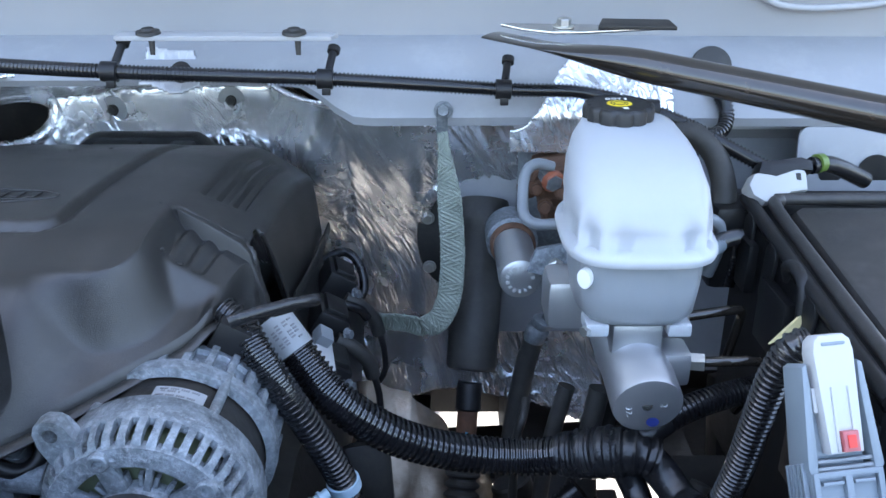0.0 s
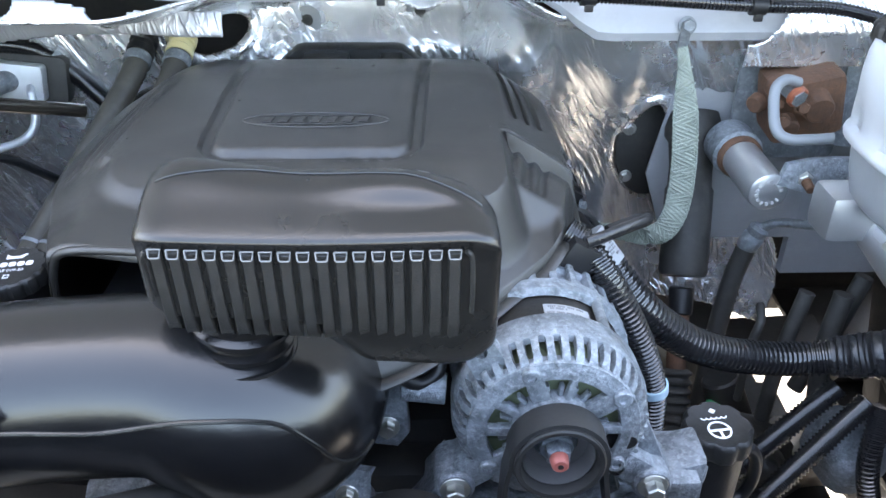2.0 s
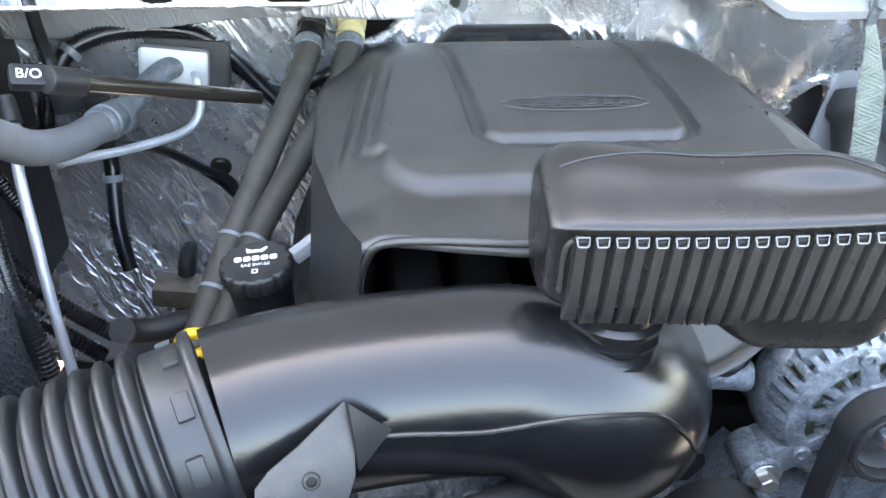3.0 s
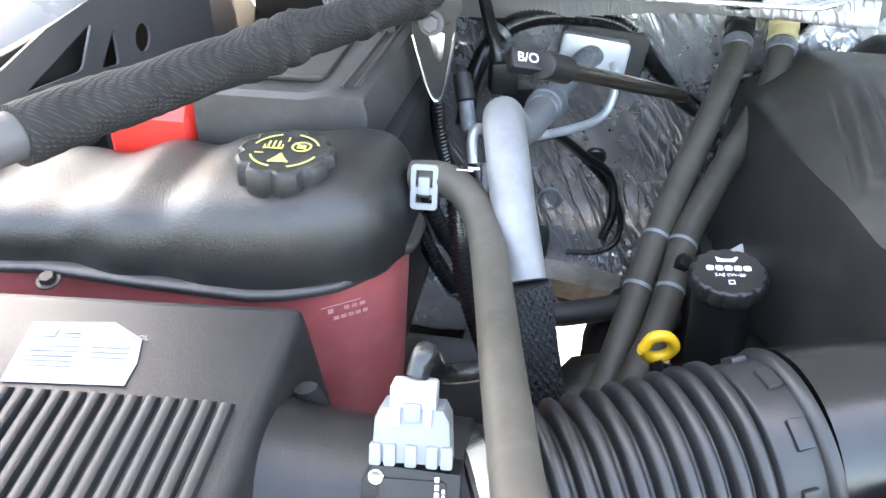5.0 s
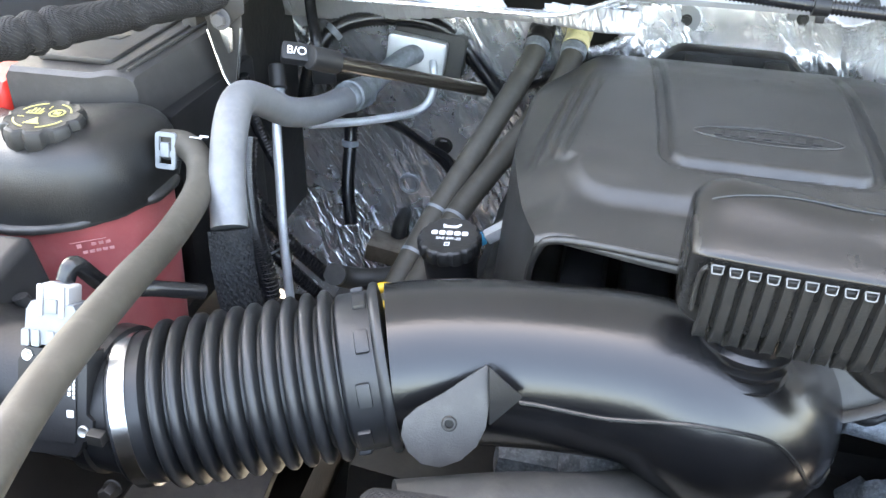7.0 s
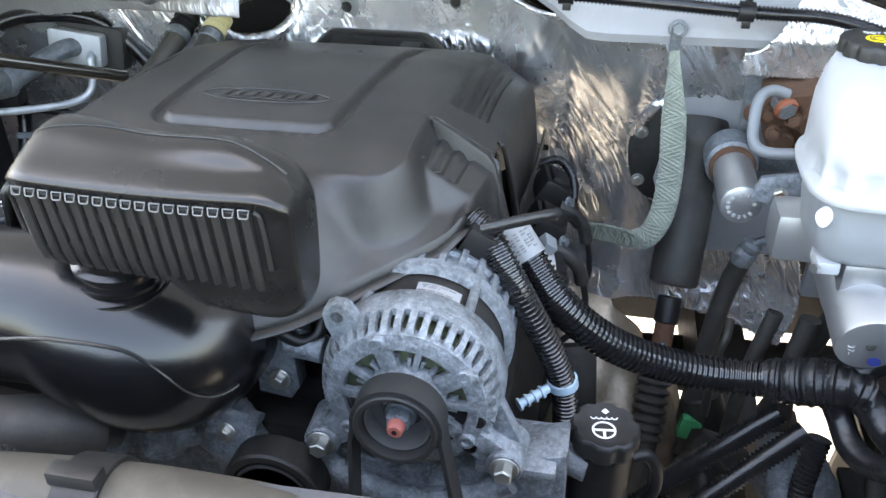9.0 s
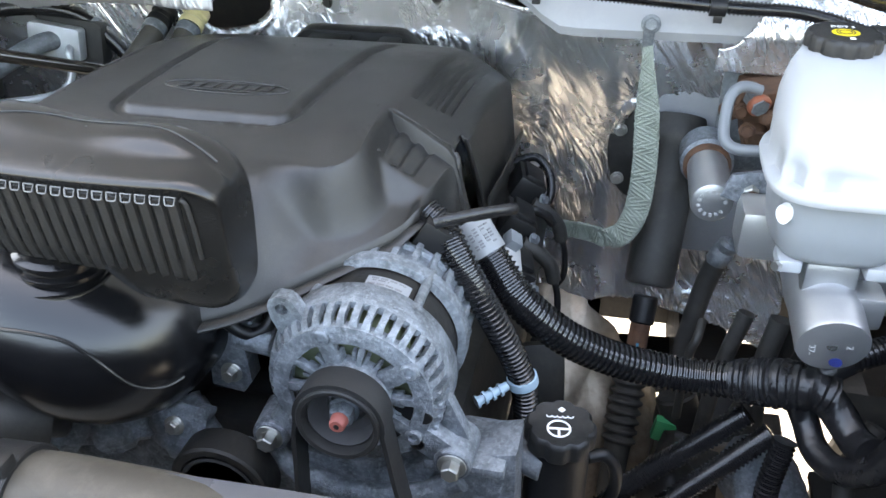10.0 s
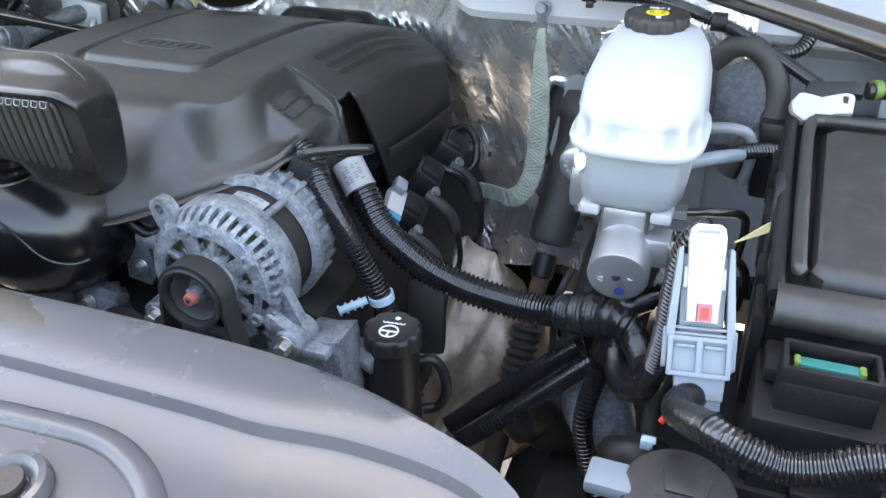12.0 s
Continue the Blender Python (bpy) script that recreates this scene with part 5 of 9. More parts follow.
# hose from the tank
ch = thing("coolant_hose", (-0.86, 0.4, 1.2), "dusty grey-brown rubber hose off the coolant tank", "hose")
bm = B()
tube(bm, [(-0.925, 0.557, 1.242), (-0.905, 0.553, 1.245), (-0.888, 0.544, 1.243), (-0.874, 0.528, 1.237), (-0.862, 0.495, 1.230), (-0.848, 0.424, 1.232), (-0.836, 0.352, 1.242), (-0.826, 0.296, 1.249), (-0.816, 0.240, 1.254), (-0.806, 0.190, 1.254), (-0.797, 0.14, 1.245), (-0.79, 0.10, 1.22)], 0.0124, 20)
part("hose", bm, M_HOSE, ch)
bm = B()
cyl(bm, (-0.9235, 0.5575, 1.2400), (-0.9040, 0.5560, 1.2415), 0.0138, seg=32)
hc = part("spring_clamp", bm, M_LGREYP, ch, "pale spring clamp round the hose end")
Mcl = basis((-0.9137, 0.5420, 1.2425), (1, 0, 0.03), (0, 0.35, 1))
bm = B()
holed(bm, rrect(0.0200, 0.0330, 0.003), [[(0.0062 * (1 if k in (0, 3) else -1), 0.0062 + 0.0062 * (1 if k < 2 else -1)) for k in (0, 1, 2, 3)], [(0.0060 * (1 if k in (0, 3) else -1), -0.0085 + 0.0035 * (1 if k < 2 else -1)) for k in (0, 1, 2, 3)]], Mcl, 0.0035)
part("clamp_frame", bm, M_LGREYP, hc, "pressed pale frame with two slots")
bm = B()
prism(bm, rrect(0.0085, 0.0130, 0.001), Mcl @ Matrix.Translation((0, 0.001, 0.001)), 0.004, 0.0008)
part("clamp_tongue", bm, M_LGREYP, hc)
bars("print", [(-0.885, 0.0, 0.012, 0.0012), (-0.879, 0.004, 0.008, 0.003)], Matrix.Translation((0, 0.545, 1.2572)), M_INK, ch, "white print on the hose")

# battery with cover
bat = thing("battery", (-1.1, 0.7, 1.06), "car battery under a black plastic cover with red terminal cap", "battery")
bm = B()
box(bm, (-1.08, 0.71, 1.13), (0.26, 0.19, 0.22), 0.008)
part("case", bm, M_PLASTIC, bat)
bm = B()
rings = []
for x, zt in ((-1.112, 1.276), (-1.108, 1.281), (-1.02, 1.283), (-1.0, 1.288), (-0.980, 1.288), (-0.972, 1.284), (-0.969, 1.275), (-0.966, 1.215)):
    sh = 0.035 * (x + 1.11) / 0.15
    rings.append([(x + 0.0, 0.594 - sh * 0.2, 1.235 - 0.02 * ss(-0.99, -0.955, x)), (x, 0.595, zt - 0.004), (x, 0.600, zt), (x + 0.008, 0.80, zt + 0.004), (x + 0.008, 0.805, zt), (x + 0.008, 0.805, 1.22)])
loft(bm, rings, True)
bc = part("cover", bm, M_LID, bat, "dusty black plastic battery cover", 35)
bm = B()
prism(bm, rrect(0.085, 0.15, 0.008), basis((-1.052, 0.695, 1.2835), (1, 0, 0.02), (0.14, 1, 0.01)), 0.006, 0.002)
part("raised_panel", bm, M_LID, bc)
bm = B()
prism(bm, [(-0.018, -0.01), (0.018, -0.01), (0.022, 0.004), (0.010, 0.004), (0.0, 0.014), (-0.010, 0.004), (-0.022, 0.004)], basis((-1.052, 0.685, 1.2893), (1, 0, 0.02), (0.14, 1, 0.01)), 0.0012, 0.0004)
part("moulded_mark", bm, M_LID, bc)
for x in (-0.99, -0.98):
    bm = B()
    tube(bm, [(x, 0.602, 1.2885), (x + 0.004, 0.70, 1.291), (x + 0.008, 0.80, 1.2925)], 0.0018, 8)
    part("edge_rib", bm, M_LID, bc)
bm = B()
rings = []
for x in (-1.192, -1.186, -1.15, -1.122, -1.116):
    e = 0.006 if x in (-1.192, -1.116) else 0
    rings.append([(x, 0.592 + e, 1.18), (x, 0.592 + e, 1.252 - e), (x, 0.600 + e, 1.262 - e), (x + 0.015, 0.70 - e, 1.268 - e), (x + 0.015, 0.71 - e, 1.18)])
loft(bm, rings, True)
part("terminal_cover", bm, M_RED, bat, "bright red plastic terminal cover", 35)
bm = B()
box(bm, (-1.10, 0.70, 1.02), (0.30, 0.24, 0.02), 0.006)
for z in (0.6,):
    box(bm, (-1.10, 0.75, 0.80), (0.06, 0.06, 0.43), 0.01)
solo("battery_tray", bm, M_DARK, "dark steel battery tray and support", "tray")
# ---- alternator ----
AC = Vector((-0.204, 0.44, 1.108))
Y = Vector((0, 1, 0))


def polar(r, a, y):
    """A point round the alternator's axis; a in degrees, 0 up, clockwise seen from the front."""
    return Vector((AC.x + r * math.sin(radians(a)), y, AC.z + r * math.cos(radians(a))))


alt = thing("alternator", (AC.x, 0.5, 1.03), "weathered cast aluminium alternator with ribbed vents and black pulley", "alternator")
bm = B()
revolve(bm, [(0.050, 0.053), (0.072, 0.051), (0.0755, 0.047), (0.0760, 0.026), (0.0745, 0.022), (0.069, 0.021)], (AC.x, 0.44, AC.z), Y, 72, caps=False)
part("front_rim", bm, M_CAST, alt)
bm = B()
revolve(bm, [(0.066, 0.045), (0.0665, 0.05), (0.0665, 0.085), (0.066, 0.09)], (AC.x, 0.44, AC.z), Y, 64)
st = part("stator_band", bm, M_DARK, alt, "dark laminated stator band")
bm = B()
revolve(bm, [(0.058, 0.0), (0.062, 0.012), (0.064, 0.05)], (AC.x, 0.452, AC.z), Y, 48)
part("winding", bm, M_GREEND, alt, "dark varnished windings behind the vents")
bm = B()
revolve(bm, [(0.068, 0.082), (0.0745, 0.084), (0.0755, 0.09), (0.0755, 0.096), (0.070, 0.098)], (AC.x, 0.44, AC.z), Y, 72, caps=False)
revolve(bm, [(0.06, 0.135), (0.068, 0.132), (0.070, 0.126), (0.070, 0.122), (0.0665, 0.120), (0.0655, 0.097)], (AC.x, 0.44, AC.z), Y, 72, caps=False)
part("rear_case", bm, M_CAST, alt)
# shoulder fins of the front case, all round
for k in range(42):
    a = -176 + 360 / 42 * k
    bm = B()
    rings = []
    for r, y, w in ((0.0635, 0.4415, 2.3), (0.0670, 0.4425, 2.0), (0.0710, 0.447, 1.7), (0.0742, 0.457, 1.7), (0.0750, 0.470, 2.2), (0.0752, 0.476, 2.8)):
        d = polar(1, a, 0) - polar(0, a, 0)
        s = Vector((d.z, 0, -d.x)) * (0.0016 * w)
        s.y = 0
        p = polar(r, a, y)
        n = Vector((0, 0.006, 0)) if r < 0.068 else -d * 0.006
        n.y = 0.006 if r < 0.068 else 0
        rings.append([p - s, p + s, p + s + n, p - s + n])
    loft(bm, rings, True)
    part("fin", bm, M_CAST, alt)
for k in range(26):
    a = -172 + 13.8 * k
    bm = B()
    d = polar(1, a, 0) - polar(0, a, 0)
    m3 = Matrix((Vector((d.z, 0, -d.x)), Y, Vector((d.x, 0, d.z)))).transposed()
    box(bm, polar(0.0700, a, 0.550), (0.0062, 0.036, 0.0075), 0.0016, m3)
    part("rear_fin", bm, M_CAST, alt)
# front face: hub, rings and spokes
bm = B()
revolve(bm, [(0.020, -0.006), (0.030, -0.006), (0.033, 0.0), (0.033, 0.010), (0.02, 0.010)], (AC.x, 0.440, AC.z), Y, 48)
revolve(bm, [(0.0500, 0.002), (0.0510, -0.0008), (0.0560, -0.0012), (0.0600, 0.0002), (0.0650, 0.0008), (0.0662, 0.003), (0.0655, 0.009), (0.0500, 0.009)], (AC.x, 0.440, AC.z), Y, 64, caps=False)
face = part("front_face", bm, M_CAST, alt)
for k, (a, w) in enumerate(((-20, 0.014), (55, 0.016), (14, 0.005), (-58, 0.006), (-88, 0.008), (-125, 0.012), (-155, 0.006), (88, 0.007), (122, 0.012), (160, 0.006))):
    bm = B()
    d = polar(1, a, 0) - polar(0, a, 0)
    m3 = Matrix((Vector((d.z, 0, -d.x)), Y, Vector((d.x, 0, d.z)))).transposed()
    L = 0.034 if w > 0.01 else 0.027
    box(bm, polar(0.043 + (L - 0.027) / 2, a, 0.4425), (w, 0.007, L), 0.0014, m3)
    part("spoke", bm, M_CAST, face)
for k in range(22):
    a = -165 + 15.5 * k
    bm = B()
    d = polar(1, a, 0) - polar(0, a, 0)
    m3 = Matrix((Vector((d.z, 0, -d.x)), Y, Vector((d.x, 0, d.z)))).transposed()
    box(bm, polar(0.036, a, 0.446), (0.0034, 0.006, 0.012), 0.001, m3)
    part("hub_fin", bm, M_CAST, face)
for a, r in ((-20, 0.0585), (55, 0.0585), (-125, 0.0585), (122, 0.0585)):
    bm = B()
    revolve(bm, [(0.007, 0.004), (0.007, -0.0035), (0.006, -0.0045), (0.0035, -0.0045), (0.003, -0.002)], polar(r, a, 0.440), Y, 20)
    part("through_bolt_boss", bm, M_CAST, face)
# stator bolts seen in the gap, label
for a in (-38, 36):
    bm = B()
    cyl(bm, polar(0.0715, a, 0.478), polar(0.0715, a, 0.54), 0.0042, seg=14)
    part("through_bolt", bm, M_ALU, st)
bm = B()
rings = []
for k in range(11):
    a = -3 + 32 * k / 10
    rings.append([polar(0.0674, a, 0.496), polar(0.0674, a, 0.511), polar(0.0668, a, 0.511), polar(0.0668, a, 0.496)])
loft(bm, rings, True)
lb = part("label", bm, M_PAPER, alt, "white printed rating label", 0)
for yy, n0, n1 in ((0.500, 1, 20), (0.505, 3, 12), (0.508, 2, 22)):
    bm = B()
    for k in range(n0, n1):
        if (k * 7 + int(yy * 1000)) % 5 == 0:
            continue
        a = -2 + 30 * k / 23
        m3 = Matrix((polar(1, a + 90, 0) - polar(0, a + 90, 0), Y, polar(1, a, 0) - polar(0, a, 0))).transposed()
        box(bm, polar(0.0676, a, yy), (0.0011, 0.0018, 0.0004), 0, m3)
    part("print", bm, M_INKD, lb, "fine dark print", 0)
# ears
bm = B()
Mear = basis((-0.262, 0.452, 1.1755), (1, 0, 0), (0, 0, 1))
pts = [(0.030, -0.022), (0.010, 0.012), (0.004, 0.016), (-0.006, 0.0165), (-0.014, 0.012), (-0.0165, 0.004), (-0.014, -0.010), (-0.006, -0.026), (0.006, -0.050)]
hole = [(-0.002 + 0.0065 * math.cos(k * math.pi / 8), 0.0025 + 0.0065 * math.sin(k * math.pi / 8)) for k in range(16)]
sc = Matrix.Translation((0.004, -0.004, 0)) @ Matrix.Diagonal((0.80, 0.80, 0.8, 1))
holed(bm, pts, [hole], Mear @ sc, -0.016)
part("upper_ear", bm, M_CAST, alt, "", 30)
for x, s in ((-0.277, -1), (-0.123, 1)):
    bm = B()
    cyl(bm, (x, 0.436, 1.054), (x, 0.475, 1.054), 0.0155, 0.017, 24, 0.002)
    box(bm, (x - s * 0.016, 0.458, 1.066), (0.034, 0.036, 0.026), 0.005, rot(0, s * 35, 0))
    lug = part("lower_lug", bm, M_CAST, alt)
    bm = B()
    hexbolt(bm, (x, 0.437, 1.054), (0, -1, 0), 0.0078, 0.011, 0.012)
    part("bolt", bm, M_ZINC, lug, "greenish zinc hex bolt")
# arm of the casting down to the lower lug, and the vent bars beside it
bm = B()
prism(bm, [(0.046, 0.040), (0.058, 0.034), (0.074, 0.0), (0.094, -0.046), (0.080, -0.058), (0.070, -0.036), (0.062, -0.004)], basis((AC.x, 0.468, AC.z), (1, 0, 0), (0, 0, 1)), 0.014, 0.003)
part("lug_arm", bm, M_CAST, alt)
for k in range(6):
    bm = B()
    a = 82 + 9.5 * k
    d = polar(1, a, 0) - polar(0, a, 0)
    m3 = Matrix((Vector((d.z, 0, -d.x)), Y, Vector((d.x, 0, d.z)))).transposed()
    box(bm, polar(0.0635, a, 0.452), (0.0044, 0.016, 0.018), 0.0016, m3)
    part("vent_bar", bm, M_CAST, alt)
# black terminal block
bm = B()
box(bm, (AC.x + 0.045, 0.449, AC.z - 0.018), (0.028, 0.006, 0.030), 0.003, rot(0, 20, 0))
for dx, dz in ((0.036, -0.036), (0.052, -0.040), (0.058, -0.012)):
    cyl(bm, (AC.x + dx, 0.44, AC.z + dz), (AC.x + dx, 0.455, AC.z + dz), 0.007, seg=16, edge=0.001)
part("brush_holder", bm, M_PLASTIC, alt, "black plastic inside the vents")
# pulley
pul = thing("alternator_pulley", (AC.x, 0.42, 1.06), "black grooved alternator pulley with red-tipped nut", "pulley")
bm = B()
prof = [(0.022, 0.018), (0.0318, 0.016), (0.0328, 0.014)]
for k in range(6):
    prof += [(0.0328, 0.012 - 0.0036 * k), (0.0306, 0.0105 - 0.0036 * k)]
prof += [(0.0332, -0.011), (0.0332, -0.014), (0.0318, -0.0150), (0.0288, -0.0145), (0.0278, -0.010), (0.0275, 0.014), (0.012, 0.015)]
revolve(bm, prof, (AC.x, 0.420, AC.z), Y, 64)
wheel = part("wheel", bm, M_BELT, pul)
bm = B()
revolve(bm, [(0.0274, 0.006), (0.0270, -0.004), (0.0262, -0.0045), (0.0255, 0.004), (0.0238, 0.010), (0.0165, 0.0125)], (AC.x, 0.418, AC.z), Y, 48, caps=False)
part("inner_ring", bm, M_INNER, wheel, "dull bare metal inside the pulley")
bm = B()
cyl(bm, (AC.x, 0.430, AC.z), (AC.x, 0.423, AC.z), 0.0125, seg=28, edge=0.0008)
sweep(bm, [Vector((AC.x, 0.423, AC.z)), Vector((AC.x, 0.4145, AC.z)), Vector((AC.x, 0.413, AC.z))], lambda i: (0.0098, 0.0098, 0.0085)[i], 6)
nut = part("nut", bm, M_CAST, pul, "dull hex nut")
bm = B()
cyl(bm, (AC.x, 0.416, AC.z), (AC.x, 0.4045, AC.z), 0.0072, 0.0062, 20, 0.0012)
stud = part("stud_tip", bm, M_REDNUT, nut, "red painted shaft tip")
bm = B()
cyl(bm, (AC.x, 0.4046, AC.z), (AC.x, 0.4040, AC.z), 0.0022, seg=10)
part("centre_hole", bm, M_DARK, stud)
# belt
bm = B()
path = []
R = 0.0348
for k in range(8):
    path.append(Vector((AC.x - 0.0375 - 0.040 * (7 - k) / 7 * 0.3, 0, AC.z - 0.30 + 0.28 * k / 7)))
for k in range(19):
    a = radians(-97 + 200 * k / 18)
    path.append(Vector((AC.x + R * math.sin(a), 0, AC.z + R * math.cos(a))))
for k in range(1, 9):
    path.append(Vector((AC.x + 0.0345 + 0.05 * k / 8, 0, AC.z - 0.018 - 0.28 * k / 8)))
rings = []
for i, p in enumerate(path):
    t = (path[min(i + 1, len(path) - 1)] - path[max(i - 1, 0)]).normalized()
    n = Vector((-t.z, 0, t.x))
    a, b = p + n * 0.0018, p - n * 0.0018
    rings.append([(a.x, 0.408, a.z), (a.x, 0.431, a.z), (b.x, 0.431, b.z), (b.x, 0.408, b.z)])
loft(bm, rings, True)
solo("drive_belt", bm, M_BELT, "black ribbed rubber drive belt over the alternator pulley", "drive belt")
# dark block added low between the hoses to close most of a bright gap
bm = B()
box(bm, (-0.63, 0.50, 0.93), (0.20, 0.10, 0.10), 0.012, rot(0, 6, 0))
box(bm, (-0.60, 0.52, 0.84), (0.10, 0.08, 0.14), 0.012)
solo("gap_filler_block", bm, M_DARK, "dark oily block added to fill the gap beside the intake duct", "bracket")
# bracket casting under the alternator
brk = thing("alternator_bracket", (-0.2, 0.5, 0.9), "weathered cast aluminium accessory bracket", "bracket")
bm = B()
prism(bm, [(-0.115, 0.0), (-0.08, 0.05), (-0.055, 0.028), (0.0, 0.018), (0.055, 0.028), (0.075, 0.045), (0.13, 0.06), (0.132, -0.09), (0.08, -0.14), (-0.08, -0.12), (-0.12, -0.06)], basis((AC.x, 0.50, 0.998), (1, 0, 0), (0, 0, 1)), 0.045, 0.005)
part("plate", bm, M_CAST, brk)
bm = B()
box(bm, (-0.105, 0.485, 0.995), (0.050, 0.060, 0.090), 0.006)
box(bm, (-0.115, 0.452, 1.046), (0.066, 0.022, 0.010), 0.003)
part("foot_block", bm, M_CAST, brk)
bm = B()
tube(bm, [(AC.x - 0.085, 0.452, 1.03), (AC.x - 0.05, 0.448, 1.005), (AC.x, 0.446, 0.995), (AC.x + 0.05, 0.448, 1.003), (AC.x + 0.085, 0.452, 1.025)], 0.011, 14)
part("cross_rib", bm, M_CAST, brk)
bm = B()
cyl(bm, (-0.088, 0.51, 1.01), (-0.055, 0.50, 1.005), 0.014, seg=20, edge=0.001)
part("pivot_tube", bm, M_ALU, brk)

# pulley, hoses and castings low at the front
idl = thing("idler_pulley", (-0.31, 0.42, 1.0), "dark smooth idler pulley of the belt drive", "pulley")
bm = B()
revolve(bm, [(0.0005, -0.001), (0.012, -0.001), (0.014, 0.003), (0.030, 0.004), (0.036, -0.002), (0.042, -0.002), (0.044, 0.0), (0.044, 0.024), (0.040, 0.026)], (-0.316, 0.412, 1.012), Y, 48)
part("wheel", bm, M_DARK, idl)
bm = B()
revolve(bm, [(0.030, 0.0), (0.032, -0.0012), (0.034, 0.0)], (-0.316, 0.410, 1.012), Y, 40)
part("rim_ring", bm, M_BELT, idl)
wp = thing("water_pump", (-0.42, 0.46, 0.98), "grey cast aluminium water pump housing with bolts", "water pump")
rg = random.Random(7)
for (x, y, z, r) in ((-0.43, 0.465, 1.035, 0.045), (-0.37, 0.46, 1.03, 0.035), (-0.49, 0.46, 1.02, 0.042), (-0.40, 0.47, 1.06, 0.030)):
    bm = B()
    s = bmesh.ops.create_icosphere(bm, subdivisions=3, radius=r)["verts"]
    for v in s:
        v.co *= 0.86 + 0.42 * noise.noise(v.co * 55 + Vector((x, y, z)) * 9) + 0.10 * noise.noise(v.co * 160)
        v.co.y *= 0.8
        v.co += Vector((x, y, z))
    part("housing", bm, M_CAST, wp, "", 80)
for x, z in ((-0.36, 1.055), (-0.45, 1.07), (-0.50, 1.05)):
    bm = B()
    hexbolt(bm, (x, 0.432, z), (0, -1, 0.2), 0.006, 0.007, 0.009)
    part("bolt", bm, M_ZINC, wp, "hex bolt")
th = thing("throttle_bracket", (-0.325, 0.5, 1.05), "grey cast throttle bracket with a hex bolt", "bracket")
bm = B()
prism(bm, [(-0.020, -0.03), (0.010, -0.035), (0.020, -0.02), (0.018, 0.012), (0.03, 0.03), (0.028, 0.045), (-0.015, 0.045)], basis((-0.332, 0.505, 1.087), (1, 0, 0), (0, 0, 1)), 0.02, 0.003)
part("plate", bm, M_CAST, th)
bm = B()
cyl(bm, (-0.318, 0.485, 1.118), (-0.283, 0.482, 1.116), 0.0125, seg=20, edge=0.001)
part("boss", bm, M_CAST, th)
bm = B()
hexbolt(bm, (-0.330, 0.485, 1.075), (0, -1, 0.1), 0.0065, 0.009, 0.010)
part("bolt", bm, M_ZINC, th, "zinc hex bolt")
bm = B()
tube(bm, [(-0.345, 0.47, 1.165), (-0.325, 0.475, 1.14), (-0.305, 0.478, 1.125), (-0.29, 0.485, 1.13), (-0.284, 0.50, 1.15), (-0.26, 0.53, 1.165)], 0.006, 12)
part("strut", bm, M_PLASTIC, th, "bent black plastic strut")
bm = B()
box(bm, (-0.33, 0.50, 1.0), (0.09, 0.04, 0.05), 0.006)
part("lower_block", bm, M_DARK, th)

# radiator hose with sleeve and clamp, along the front
rh = thing("radiator_hose", (-0.45, 0.24, 1.13), "grey-brown rubber upper radiator hose with clamp", "hose")
bm = B()
tube(bm, [(-0.40, 0.236, 1.176), (-0.34, 0.238, 1.180), (-0.28, 0.240, 1.180), (-0.20, 0.238, 1.176), (-0.12, 0.22, 1.165)], 0.0285, 28)
part("hose", bm, M_HOSE, rh)
bm = B()
tube(bm, [(-0.635, 0.262, 1.145), (-0.59, 0.255, 1.158), (-0.53, 0.246, 1.168), (-0.48, 0.240, 1.172), (-0.40, 0.237, 1.176)], 0.031, 28)
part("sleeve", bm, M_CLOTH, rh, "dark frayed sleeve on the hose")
bm = B()
cyl(bm, (-0.345, 0.2375, 1.1795), (-0.318, 0.2385, 1.180), 0.0325, seg=36, edge=0.001)
cl = part("clamp", bm, M_PLASTIC, rh, "black hose clamp")
bm = B()
box(bm, (-0.333, 0.232, 1.214), (0.030, 0.012, 0.010), 0.002)
part("clamp_ear", bm, M_PLASTIC, cl)
bm = B()
box(bm, (-0.336, 0.206, 1.187), (0.008, 0.003, 0.008), 0.001)
part("colour_dot", bm, M_GREEN, cl, "small green dot")
bm = B()
tube(bm, [(-0.63, 0.30, 1.12), (-0.56, 0.33, 1.115), (-0.50, 0.36, 1.10), (-0.45, 0.40, 1.08)], 0.026, 24)
solo("thermostat_hose", bm, M_RUBBER, "dark rubber hose running back below the intake duct", "hose")
bm = B()
revolve(bm, [(0.021, 0), (0.023, 0.002), (0.023, 0.018), (0.021, 0.02)], (-0.455, 0.40, 1.082), (0.6, 0.5, -0.3), 30)
solo("hose_band", bm, M_PLASTIC, "black band clamp on the lower hose", "hose clamp")

# ---- power steering reservoir ----
psr = thing("steering_fluid_reservoir", (-0.044, 0.52, 0.84), "tall black plastic power steering fluid reservoir", "fluid reservoir")
PT = Vector((-0.044, 0.516, 1.044))
pd = Vector((0.02, -0.02, 1)).normalized()
bm = B()
revolve(bm, [(0.030, -0.20), (0.0285, -0.10), (0.0275, -0.035), (0.0265, -0.028), (0.0265, -0.012)], PT, pd, 40)
part("body", bm, M_PLASTIC, psr)
bm = B()
revolve(bm, [(0.0275, -0.022), (0.0305, -0.020), (0.0312, -0.017), (0.0312, -0.006), (0.0302, -0.0025), (0.028, -0.0005), (0.0265, -0.0012)], PT, pd, 72, 8, 0.003)
pcap = part("cap", bm, M_CAP, psr, "black screw cap with white steering symbol")
